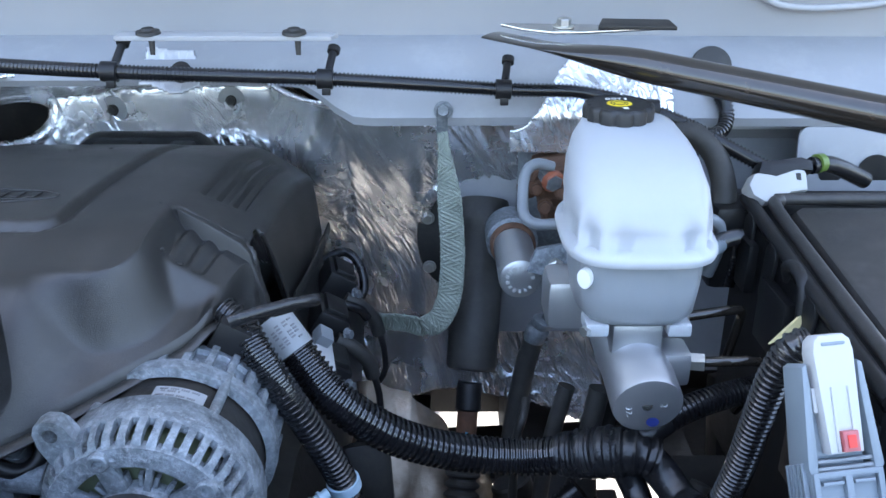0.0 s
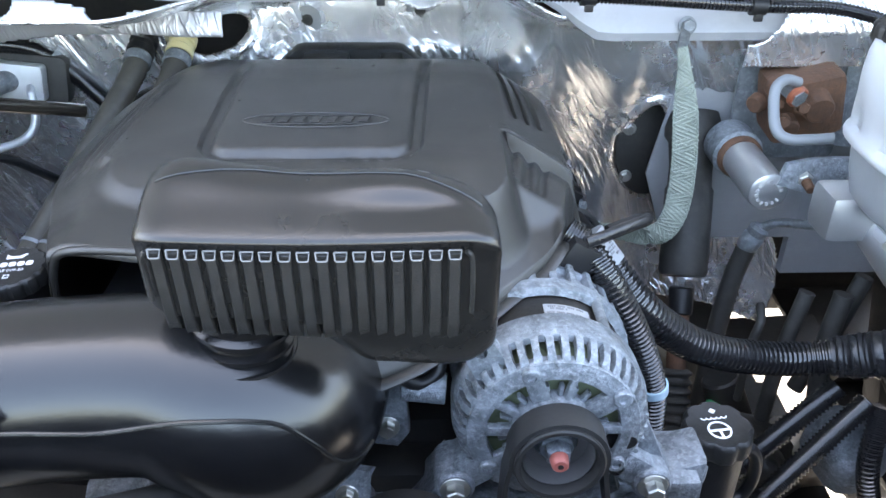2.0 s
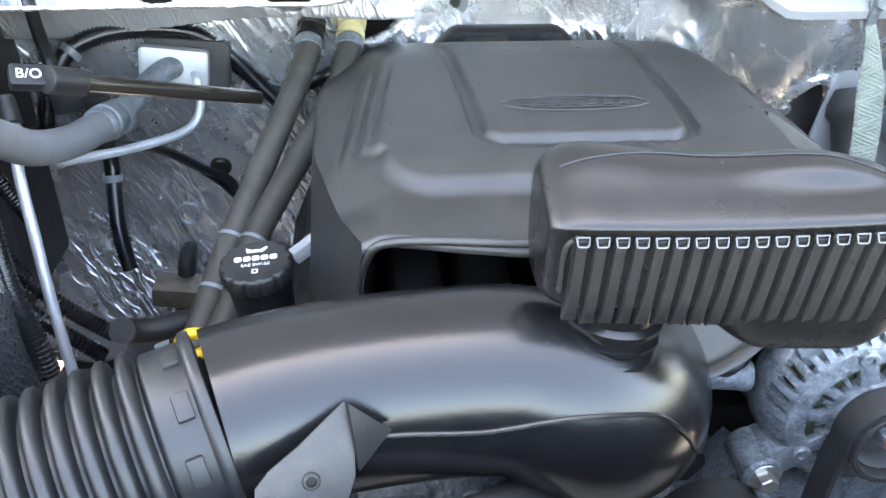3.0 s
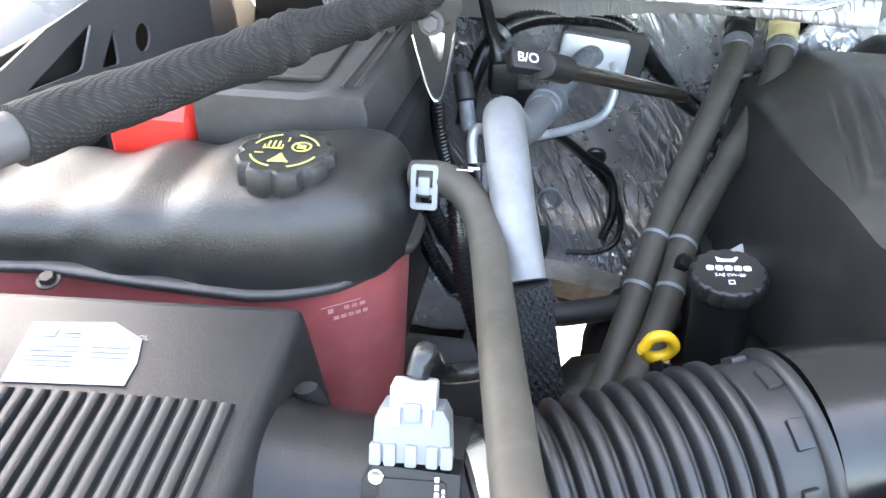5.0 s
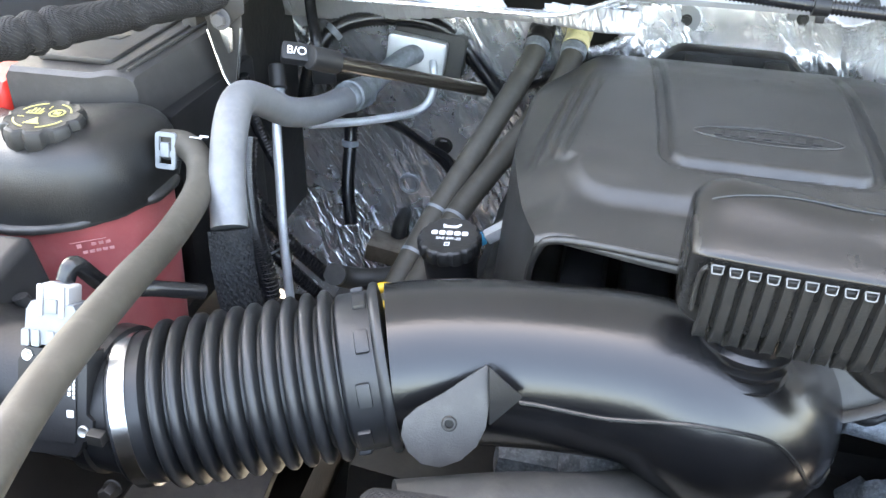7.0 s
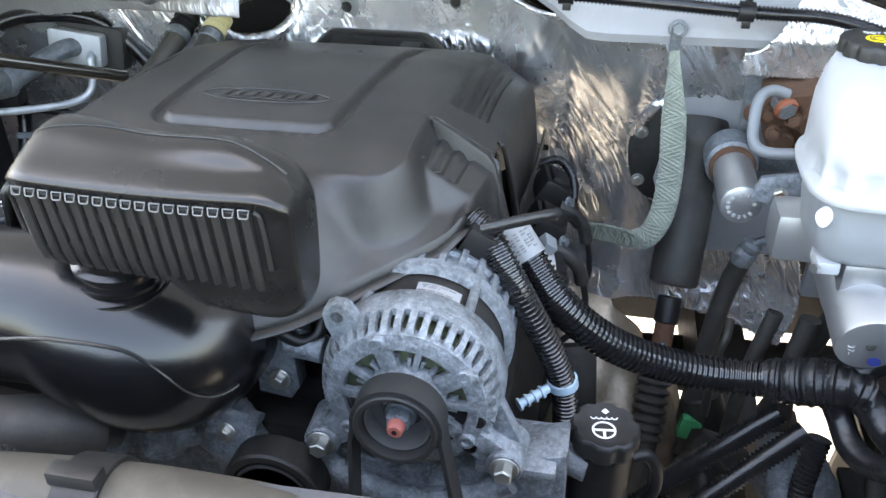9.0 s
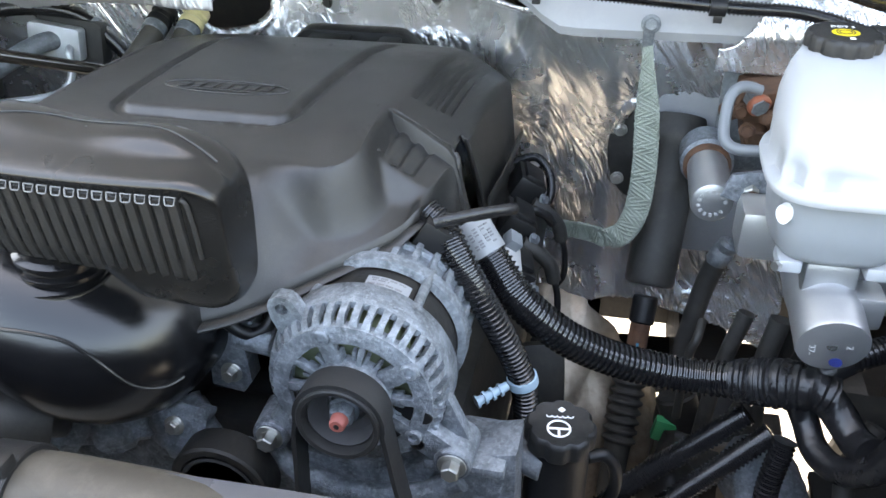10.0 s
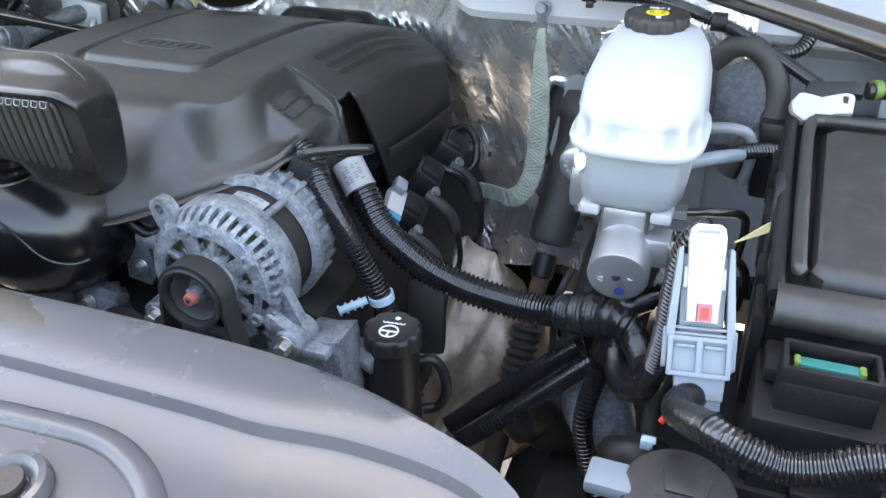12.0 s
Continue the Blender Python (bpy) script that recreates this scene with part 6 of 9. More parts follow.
Mp = basis(PT + pd * -0.0011, (1, 0.12, 0), (-0.12, 1, 0.02))
bm = B()
Mw = Mp @ Matrix.Translation((-0.002, -0.007, 0))
ring_arc(bm, Mw, 0.0088, 0.0105, 0, 360, 0.0005, 28)
for a in (0, 180, 270):
    prism(bm, [(0, -0.0011), (0.0092, -0.0011), (0.0092, 0.0011), (0, 0.0011)], Mw @ Matrix.Rotation(radians(a), 4, 'Z'), 0.0005)
for k in range(5):
    ring_arc(bm, Mp @ Matrix.Translation((-0.010 + 0.0046 * k, 0.009, 0)), 0.0019, 0.0029, 180, 360, 0.0005, 6)
ring_arc(bm, Mp @ Matrix.Translation((0.001, 0.0165, 0)) @ Matrix.Scale(1.0, 4), 0.0024, 0.0034, 0, 360, 0.0005, 4)
prism(bm, rrect(0.003, 0.003, 0.0005), Mp @ Matrix.Translation((0.001, 0.0165, 0)), 0.0005)
part("symbol", bm, M_INK, pcap, "white printed steering wheel symbol", 0)
bm = B()
tube(bm, [(-0.018, 0.525, 1.00), (-0.004, 0.53, 1.0), (0.006, 0.532, 0.985), (0.008, 0.532, 0.96), (0.0, 0.53, 0.94), (-0.016, 0.525, 0.935)], 0.006, 12)
part("side_tube", bm, M_PLASTIC, psr, "bent black side tube")

# ---- brake reservoir and master cylinder ----
br = thing("brake_fluid_reservoir", (0.165, 0.68, 1.14), "translucent white brake fluid reservoir with black cap", "fluid reservoir")
RB, RT = Vector((0.166, 0.655, 1.152)), Vector((0.163, 0.735, 1.312))
rx = Vector((1, 0, 0))


def res_ring(f, hw, hd, z, y, n=56, e=0.42, flut=0.0):
    out = []
    for k in range(n):
        a = 2 * math.pi * k / n
        c, s = math.cos(a), math.sin(a)
        q = 1 - flut * (0.5 + 0.5 * math.cos(a * 11)) ** 0.7 * (1 if s < 0.5 else 0)
        out.append((0.1655 + f + hw * q * math.copysign(abs(c) ** e, c), y + hd * q * math.copysign(abs(s) ** e, s), z))
    return out


def tilt(ring, k):
    """Lean the top edge down towards the front."""
    y0 = sum(p[1] for p in ring) / len(ring)
    return [(x, y, z + k * (y - y0)) for x, y, z in ring]


bm = B()
rings = []
for hw, hd, z, y, k, fl in ((0.030, 0.035, 1.165, 0.66, 0.0, 0), (0.043, 0.046, 1.169, 0.66, 0.0, 0), (0.0505, 0.053, 1.178, 0.661, 0.01, 0), (0.0545, 0.058, 1.200, 0.664, 0.03, 0.020), (0.0565, 0.060, 1.229, 0.667, 0.05, 0.022)):
    rings.append(tilt(res_ring(0, hw, hd, z, y, n=112, e=0.55, flut=fl), k))
loft(bm, rings, True)
part("lower_shell", bm, M_WHITE_SHADED, br, "translucent white lower shell with shade painted into its colour", 60)
bm = B()
rings = []
for hw, hd, z, y, k, fl in ((0.057, 0.0605, 1.230, 0.667, 0.05, 0), (0.0645, 0.0685, 1.231, 0.668, 0.05, 0), (0.0655, 0.0695, 1.235, 0.668, 0.05, 0), (0.0645, 0.0685, 1.239, 0.668, 0.05, 0), (0.0610, 0.0650, 1.2425, 0.669, 0.06, 0.085), (0.0605, 0.0645, 1.258, 0.671, 0.08, 0.085), (0.0595, 0.0635, 1.266, 0.673, 0.10, 0.0), (0.0575, 0.0615, 1.284, 0.680, 0.16, 0.0), (0.052, 0.056, 1.300, 0.690, 0.18, 0), (0.043, 0.047, 1.311, 0.705, 0.18, 0), (0.030, 0.030, 1.317, 0.728, 0.12, 0)):
    rings.append(tilt(res_ring(0, hw, hd, z, y, n=112, e=0.58, flut=fl), k))
loft(bm, rings, True)
part("upper_shell", bm, M_WHITE, br, "", 60)
bm = B()
cyl(bm, (0.160, 0.738, 1.298), (0.160, 0.740, 1.318), 0.027, seg=36)
part("neck", bm, M_WHITE, br)
BT = Vector((0.160, 0.741, 1.3305))
bd = Vector((0.0, -0.04, 1)).normalized()
bm = B()
revolve(bm, [(0.029, -0.020), (0.0318, -0.019), (0.0325, -0.016), (0.0325, -0.005), (0.0315, -0.0022), (0.0295, -0.0008), (0.0285, -0.0015)], BT, bd, 96, 12, 0.0022)
bcap = part("cap", bm, M_CAP, br, "black scalloped cap with yellow brake symbol", 35)
Mbc = basis(BT + bd * -0.0013, (1, 0, 0), (0, 1, 0.04))
bm = B()
prism(bm, [(0.0115 * math.cos(k * math.pi / 16), -0.001 + 0.0095 * math.sin(k * math.pi / 16)) for k in range(32)], Mbc, 0.0004)
sym = part("symbol_disc", bm, M_YEL, bcap, "yellow printed disc", 0)
bm = B()
ring_arc(bm, Mbc @ Matrix.Translation((0, -0.001, 0.0004)), 0.0048, 0.0056, 0, 360, 0.0003, 24)
ring_arc(bm, Mbc @ Matrix.Translation((0, -0.001, 0.0004)), 0.0072, 0.0080, -50, 50, 0.0003, 10)
ring_arc(bm, Mbc @ Matrix.Translation((0, -0.001, 0.0004)), 0.0072, 0.0080, 130, 230, 0.0003, 10)
part("symbol_lines", bm, M_CAP, sym, "black line symbol", 0)
text("lettering", "DOT 3", 0.0070, Mbc @ Matrix.Translation((0.0, 0.0145, 0.0003)), M_INK, bcap, "white lettering")
bm = B()
ring_arc(bm, Mbc @ Matrix.Translation((0.003, -0.0165, 0)), 0.0022, 0.0032, 45, 405, 0.0004, 4)
prism(bm, rrect(0.0024, 0.0024, 0.0004), Mbc @ Matrix.Translation((0.003, -0.0165, 0)), 0.0004)
part("book_symbol", bm, M_INK, bcap, "tiny white symbol", 0)
bm = B()
prism(bm, [(0.0065 * math.cos(k * math.pi / 10), 0.009 * math.sin(k * math.pi / 10)) for k in range(20)], basis((0.1185, 0.6185, 1.212), (0.75, -0.66, 0), (-0.08, -0.1, 1)) @ Matrix.Translation((0, 0, -0.002)), 0.006)
part("level_dot", bm, M_INK, br, "white round level mark", 0)
for x in (-0.035, 0.035):
    bm = B()
    box(bm, (0.1655 + x, 0.628, 1.164), (0.020, 0.030, 0.012), 0.003)
    part("foot", bm, M_WHITE, br)
bm = B()
cyl(bm, (0.125, 0.619, 1.164), (0.118, 0.612, 1.164), 0.0045, seg=6)
part("pin", bm, M_ZINC, br, "small steel retaining pin")
bm = B()
tube(bm, [(0.205, 0.66, 1.203), (0.235, 0.685, 1.204), (0.262, 0.72, 1.198)], 0.007, 12)
wc = part("sensor_plug", bm, M_GREYP, br, "grey level sensor plug")
bm = B()
corrugated(bm, [(0.250, 0.71, 1.200), (0.275, 0.74, 1.196), (0.298, 0.765, 1.187), (0.302, 0.775, 1.165), (0.298, 0.78, 1.13)], 0.0085)
part("cable", bm, M_LOOM, wc, "corrugated black cable")

mc = thing("brake_master_cylinder", (0.17, 0.63, 1.08), "cast aluminium brake master cylinder under the reservoir", "master cylinder")
M0p, M1p = Vector((0.170, 0.577, 1.113)), Vector((0.163, 0.74, 1.150))
md_ = (M1p - M0p).normalized()
bm = B()
revolve(bm, [(0.0255, 0.0), (0.029, 0.001), (0.0298, 0.004), (0.0298, 0.05), (0.031, 0.06), (0.031, 0.15)], M0p, md_, 48)
body = part("body", bm, M_MACH, mc)
for nm, c0, s0, e0 in (("saddle", (0.1655, 0.645, 1.146), (0.044, 0.060, 0.045), 0.006), ("port_boss", (0.195, 0.625, 1.128), (0.036, 0.034, 0.032), 0.006), ("mount_lug", (0.125, 0.70, 1.155), (0.06, 0.05, 0.05), 0.010)):
    bm = B()
    box(bm, c0, s0, e0)
    part(nm, bm, M_MACH, mc)
Mm = basis(M0p - md_ * 0.0004, (1, 0, 0), (0, 0.2, 1))
text("stamping", "S0107-", 0.0078, Mm @ Matrix.Translation((-0.0165, 0.002, 0.0003)) @ Matrix.Rotation(-math.pi / 2, 4, 'Z'), M_WPLAST, mc, "pale stamped number")
text("stamping", "ja22", 0.0078, Mm @ Matrix.Translation((0.0125, 0.006, 0.0003)) @ Matrix.Rotation(-math.pi / 2, 4, 'Z'), M_WPLAST, mc, "pale stamped letters")
bm = B()
prism(bm, [(0.0055 * math.cos(k * math.pi / 8) + 0.004, -0.013 + 0.004 * math.sin(k * math.pi / 8)) for k in range(16)], Mm, 0.0005)
part("paint_dab", bm, mat("blue_paint_dab", (0.01, 0.02, 0.12), 0.4), mc, "dark blue paint dab", 0)
bm = B()
prism(bm, [(0.0045 * math.cos(k * math.pi / 8) - 0.001, 0.0015 + 0.0045 * math.sin(k * math.pi / 8)) for k in range(16)], Mm, 0.0006)
part("centre_dimple", bm, M_BRIGHT, mc, "bright round dimple")
bm = B()
sweep(bm, [Vector((0.211, 0.622, 1.130)), Vector((0.226, 0.618, 1.131))], 0.0085, 6)
f1 = part("line_fitting", bm, M_ZINC, mc, "hex brake line fitting")
bm = B()
tube(bm, [(0.224, 0.619, 1.131), (0.25, 0.615, 1.134), (0.275, 0.62, 1.13), (0.287, 0.64, 1.10), (0.285, 0.68, 1.04)], 0.0045, 12)
part("brake_line", bm, M_BRACE, f1, "thin black steel brake line")
bm = B()
sweep(bm, [Vector((0.207, 0.665, 1.150)), Vector((0.222, 0.663, 1.152))], 0.0085, 6)
f2 = part("line_fitting", bm, M_ZINC, mc, "hex brake line fitting")
bm = B()
tube(bm, [(0.220, 0.663, 1.152), (0.25, 0.665, 1.156), (0.272, 0.675, 1.152), (0.279, 0.69, 1.13), (0.275, 0.70, 1.08)], 0.0045, 12)
part("brake_line", bm, M_BRACE, f2, "thin black steel brake line")
# flange with rusty nut beside it
bm = B()
prism(bm, [(-0.03, -0.012), (0.0, -0.020), (0.045, -0.018), (0.05, 0.018), (0.01, 0.018), (-0.02, 0.012)], basis((0.117, 0.795, 1.152), (1, 0, 0), (0, 0.2, 1)), 0.012, 0.003)
fl = part("flange", bm, M_CAST, mc)
bm = B()
hexbolt(bm, (0.117, 0.79, 1.151), (0, -1, -0.3), 0.0085, 0.010, 0.012)
part("nut", bm, M_ZINC, fl, "zinc nut on a rusted stud")
bm = B()
cyl(bm, (0.117, 0.785, 1.149), (0.118, 0.765, 1.144), 0.0055, 0.005, 14, 0.001)
part("stud", bm, M_RUST, fl, "rusted threaded stud")

# booster with rusty parts behind the reservoir
bo = thing("hydraulic_booster", (0.12, 0.9, 1.1), "rust-stained hydraulic brake booster with steel accumulator", "brake booster")
bm = B()
cyl(bm, (0.0800, 0.925, 1.1345), (0.0803, 0.880, 1.1335), 0.0300, 0.0300, 36, 0.004)
collar_ = part("collar", bm, M_CAST, bo, "stained metal collar")
bm = B()
revolve(bm, [(0.0235, -0.002), (0.0265, 0.0), (0.0265, 0.006), (0.0240, 0.009)], (0.0803, 0.8800, 1.1335), (0.0, -1.0, -0.02), 36)
part("retaining_ring", bm, M_RUST, collar_, "rust-brown retaining ring")
bm = B()
a0, a1 = Vector((0.0803, 0.890, 1.1340)), Vector((0.0810, 0.784, 1.1320))
sweep(bm, [a0, a0.lerp(a1, 0.94), a0.lerp(a1, 0.985), a1], lambda i: (0.0225, 0.0225, 0.0215, 0.019)[i], 40)
acc = part("accumulator", bm, M_MACH, bo, "dull steel accumulator can")
Ma = basis(a1 + (a1 - a0).normalized() * 0.0002, (1, 0, 0), (0, 0, 1))
bm = B()
for k in range(14):
    if k == 10:
        continue
    M2 = Ma @ Matrix.Rotation(2 * math.pi * k / 14, 4, 'Z') @ Matrix.Translation((0, 0.0135, 0))
    prism(bm, rrect(0.0036, 0.0042, 0.0006), M2, 0.0004)
part("print_ring", bm, M_WPLAST, acc, "ring of pale print", 0)
bm = B()
box(bm, (0.150, 0.905, 1.195), (0.085, 0.060, 0.078), 0.010, rot(8, -12, 0))
vb = part("valve_body", bm, M_RUST, bo, "rusted cast valve body", 40)
for p, q, r in (((0.108, 0.885, 1.222), (0.112, 0.864, 1.216), 0.0150), ((0.125, 0.885, 1.180), (0.126, 0.862, 1.174), 0.0130), ((0.152, 0.880, 1.205), (0.153, 0.855, 1.199), 0.0190), ((0.100, 0.900, 1.195), (0.090, 0.892, 1.193), 0.0120)):
    bm = B()
    cyl(bm, p, q, r, r * 0.9, 24, 0.002)
    part("boss", bm, M_RUST, vb)
bm = B()
sweep(bm, [Vector((0.112, 0.862, 1.225)), Vector((0.120, 0.842, 1.218))], 0.010, 6)
part("hex_plug", bm, M_ALU, bo, "pale hex plug")
bm = B()
revolve(bm, [(0.0105, 0), (0.0125, 0.002), (0.0125, 0.007), (0.0105, 0.009)], (0.117, 0.852, 1.221), (0.35, -0.85, -0.3), 24)
part("orange_ring", bm, mat("orange_ring_plastic", (0.30, 0.085, 0.04), 0.6), bo, "orange sealing ring")
for p in ((0.104, 0.862, 1.207), (0.113, 0.858, 1.187), (0.13, 0.855, 1.205)):
    bm = B()
    hexbolt(bm, p, (-0.1, -1, 0.1), 0.007, 0.008, 0.009)
    part("rusty_bolt", bm, M_RUST, bo, "rusted bolt head")
bm = B()
tube(bm, [(0.118, 0.85, 1.235), (0.100, 0.845, 1.24), (0.088, 0.838, 1.232), (0.084, 0.822, 1.212), (0.085, 0.806, 1.196), (0.097, 0.797, 1.19), (0.12, 0.792, 1.192), (0.14, 0.79, 1.194)], 0.006, 14)
part("pressure_pipe", bm, M_LGREYP, bo, "pale grey bent pressure pipe")
bm = B()
prism(bm, [(0.015, -0.16), (-0.02, -0.06), (0.0, 0.045), (0.04, 0.10), (0.055, 0.115), (0.20, 0.115), (0.20, -0.16)], basis((0.02, 0.976, 1.125), (1, 0, 0), (0, 0, 1)), -0.006, 0.002)
solo("booster_plate", bm, M_PAINT, "grey painted mounting plate on the firewall", "plate")
bm = B()
prism(bm, rrect(0.14, 0.13, 0.01), basis((0.16, 0.955, 1.165), (1, 0, 0), (0, 0, 1)), 0.008, 0.003)
solo("booster_bracket", bm, M_ALU, "zinc-grey square booster bracket", "bracket")

bm = B()
prism(bm, rrect(0.085, 0.13, 0.008), basis((0.262, 0.945, 1.185), (1, 0, 0), (0, 0.1, 1)), 0.004, 0.001)
zp = thing("zinc_plate", (0.262, 0.945, 1.12), "spangled zinc-grey steel plate behind the brake reservoir", "plate")
part("plate", bm, M_ALU, zp)
bm = B()
box(bm, (0.303, 0.940, 1.185), (0.006, 0.012, 0.13), 0.002)
part("flange", bm, M_ALU, zp)
# return hose behind the reservoir
bm = B()
tube(bm, [(0.215, 0.845, 1.255), (0.235, 0.838, 1.275), (0.258, 0.832, 1.277), (0.280, 0.822, 1.258), (0.290, 0.808, 1.226), (0.285, 0.795, 1.20), (0.266, 0.784, 1.185), (0.25, 0.78, 1.15)], 0.0125, 18)
solo("booster_return_hose", bm, M_RUBBER, "looped black rubber fluid hose behind the brake reservoir", "hose")
bm = B()
tube(bm, [(0.215, 0.735, 1.215), (0.25, 0.738, 1.218), (0.268, 0.745, 1.208), (0.272, 0.752, 1.18), (0.268, 0.76, 1.15)], 0.006, 14)
solo("pressure_line", bm, M_LGREYP, "pale grey bent metal fluid line", "pipe")

# pressure hose with crimped fitting beside the steering shaft
ph = thing("steering_pressure_hose", (0.10, 0.8, 0.8), "black steering pressure hose with crimped metal end", "hose")
bm = B()
tube(bm, [(0.20, 0.80, 1.075), (0.165, 0.83, 1.065), (0.135, 0.855, 1.055), (0.118, 0.866, 1.040)], 0.006, 14)
part("pipe", bm, M_ALU, ph, "dull metal pipe")
bm = B()
revolve(bm, [(0.009, 0), (0.0125, 0.004), (0.0125, 0.011), (0.011, 0.013), (0.0135, 0.016), (0.0135, 0.032), (0.011, 0.036)], (0.120, 0.865, 1.045), (-0.35, 0.1, -0.9), 24)
part("crimp", bm, M_ALU, ph, "crimped metal ferrule")
bm = B()
tube(bm, [(0.108, 0.868, 1.012), (0.098, 0.865, 0.97), (0.088, 0.855, 0.91), (0.078, 0.84, 0.84), (0.07, 0.82, 0.74)], 0.0125, 16)
part("hose", bm, M_RUBBER, ph)

# steering shaft
sh = thing("steering_shaft", (0.03, 0.85, 0.7), "steering shaft with black rubber boot and rusted lower rod", "steering shaft")
s0, s1 = Vector((0.050, 0.965, 1.135)), Vector((0.033, 0.862, 0.958))
sd = (s1 - s0).normalized()
bm = B()
revolve(bm, [(0.030, -0.02), (0.036, 0.0), (0.036, 0.012), (0.030, 0.02), (0.027, 0.05), (0.0275, 0.075), (0.0305, 0.08), (0.0305, 0.185), (0.0285, 0.19), (0.022, 0.192)], s0, sd, 40)
part("boot", bm, M_RUBBER, sh, "black rubber dust boot")
bm = B()
cyl(bm, s1, s1 + sd * 0.035, 0.0155, seg=28, edge=0.002)
part("collar", bm, M_PLASTIC, sh)
bm = B()
s2 = s1 + Vector((-0.004, -0.030, -0.055))
cyl(bm, s1 + sd * 0.03, s1 + sd * 0.11, 0.0125, seg=24)
rod = part("rod", bm, M_RUST, sh, "rust-brown steel rod")
bm = B()
box(bm, s1 + sd * 0.06 + Vector((0.0, -0.0125, 0.002)), (0.003, 0.003, 0.012), 0.0008)
part("paint_mark", bm, M_BLUE, rod, "blue paint tick")
s3 = s1 + sd * 0.105
bm = B()
prof = []
for k in range(7):
    prof += [(0.0165, 0.012 * k), (0.0215, 0.012 * k + 0.004), (0.0215, 0.012 * k + 0.006), (0.0165, 0.012 * k + 0.010)]
prof += [(0.016, 0.09), (0.015, 0.24)]
revolve(bm, prof, s3, sd + Vector((0, -0.05, 0)), 32)
part("bellows", bm, M_RUBBER, sh, "black pleated rubber bellows")
bm = B()
prism(bm, [(0.045 * math.cos(k * math.pi / 16), 0.07 * math.sin(k * math.pi / 16)) for k in range(32)], basis((0.01, 1.03, 1.085), (1, 0, 0), (0, 0.1, 1)), 0.015, 0.004)
pl = part("base_plate", bm, M_DARK, sh, "black column base plate")
for x, z in ((-0.02, 1.115), (-0.018, 1.045)):
    bm = B()
    hexbolt(bm, (x, 1.012, z), (0, -1, 0), 0.006, 0.006, 0.009)
    part("bolt", bm, M_ZINC, pl, "steel bolt")

# ground strap: a flat braid
gs = thing("ground_strap", (0, 0.88, 1.03), "flat braided metal ground strap hanging from the firewall", "ground strap")
SP = [(-0.001, 0.905, 1.262), (0.002, 0.892, 1.235), (0.007, 0.880, 1.19), (0.011, 0.868, 1.13), (0.008, 0.858, 1.08), (-0.004, 0.852, 1.05), (-0.024, 0.858, 1.037), (-0.050, 0.880, 1.030), (-0.085, 0.90, 1.022)]
sp = resample(spline(SP, 12), 0.0015)
for s in range(14):
    bm = B()
    pts = []
    ph0 = s * math.pi / 7
    for i, (p, t, u, w) in enumerate(frames_along(sp)):
        g = i * 0.0015 / 0.014 * 2 * math.pi
        side = Vector((0.92, -0.38, 0)) if abs(t.z) > 0.35 else Vector((0.15, -0.3, 0.94))
        side = (side - t * side.dot(t)).normalized()
        nn = t.cross(side)
        e = 0.38 + 0.80 * ss(0, 60, i) - 0.22 * ss(120, 190, i)
        pts.append(p + side * (0.0120 * math.sin(g * (1 if s % 2 else -1) * 0.42 + ph0)) * e + nn * 0.0012 * math.cos(g * 0.84 + ph0))
    sweep(bm, pts[::2], 0.0016, 6, True)
    part("strand", bm, M_BRAID, gs)
bm = B()
rings = []
for i, (p, t, u, w) in enumerate(frames_along(sp[::6])):
    side = Vector((0.92, -0.38, 0)) if abs(t.z) > 0.35 else Vector((0.15, -0.3, 0.94))
    side = (side - t * side.dot(t)).normalized()
    nn = t.cross(side)
    q = 0.0120 * (0.38 + 0.80 * ss(0, 10, i) - 0.22 * ss(20, 32, i)) - 0.0005
    rings.append([p - side * q - nn * 0.001, p + side * q - nn * 0.001, p + side * q + nn * 0.001, p - side * q + nn * 0.001])
loft(bm, rings, True)
part("core", bm, M_BRAID, gs)
bm = B()
box(bm, (-0.001, 0.902, 1.270), (0.0125, 0.006, 0.038), 0.0028, rot(15, 0, 0))
lg = part("lug", bm, M_ALU, gs, "crimped metal lug")
bm = B()
hexbolt(bm, (0.0, 0.902, 1.284), (0, -1, 0.25), 0.0075, 0.010, 0.0105)
part("bolt", bm, M_ALU, lg, "bolt head")

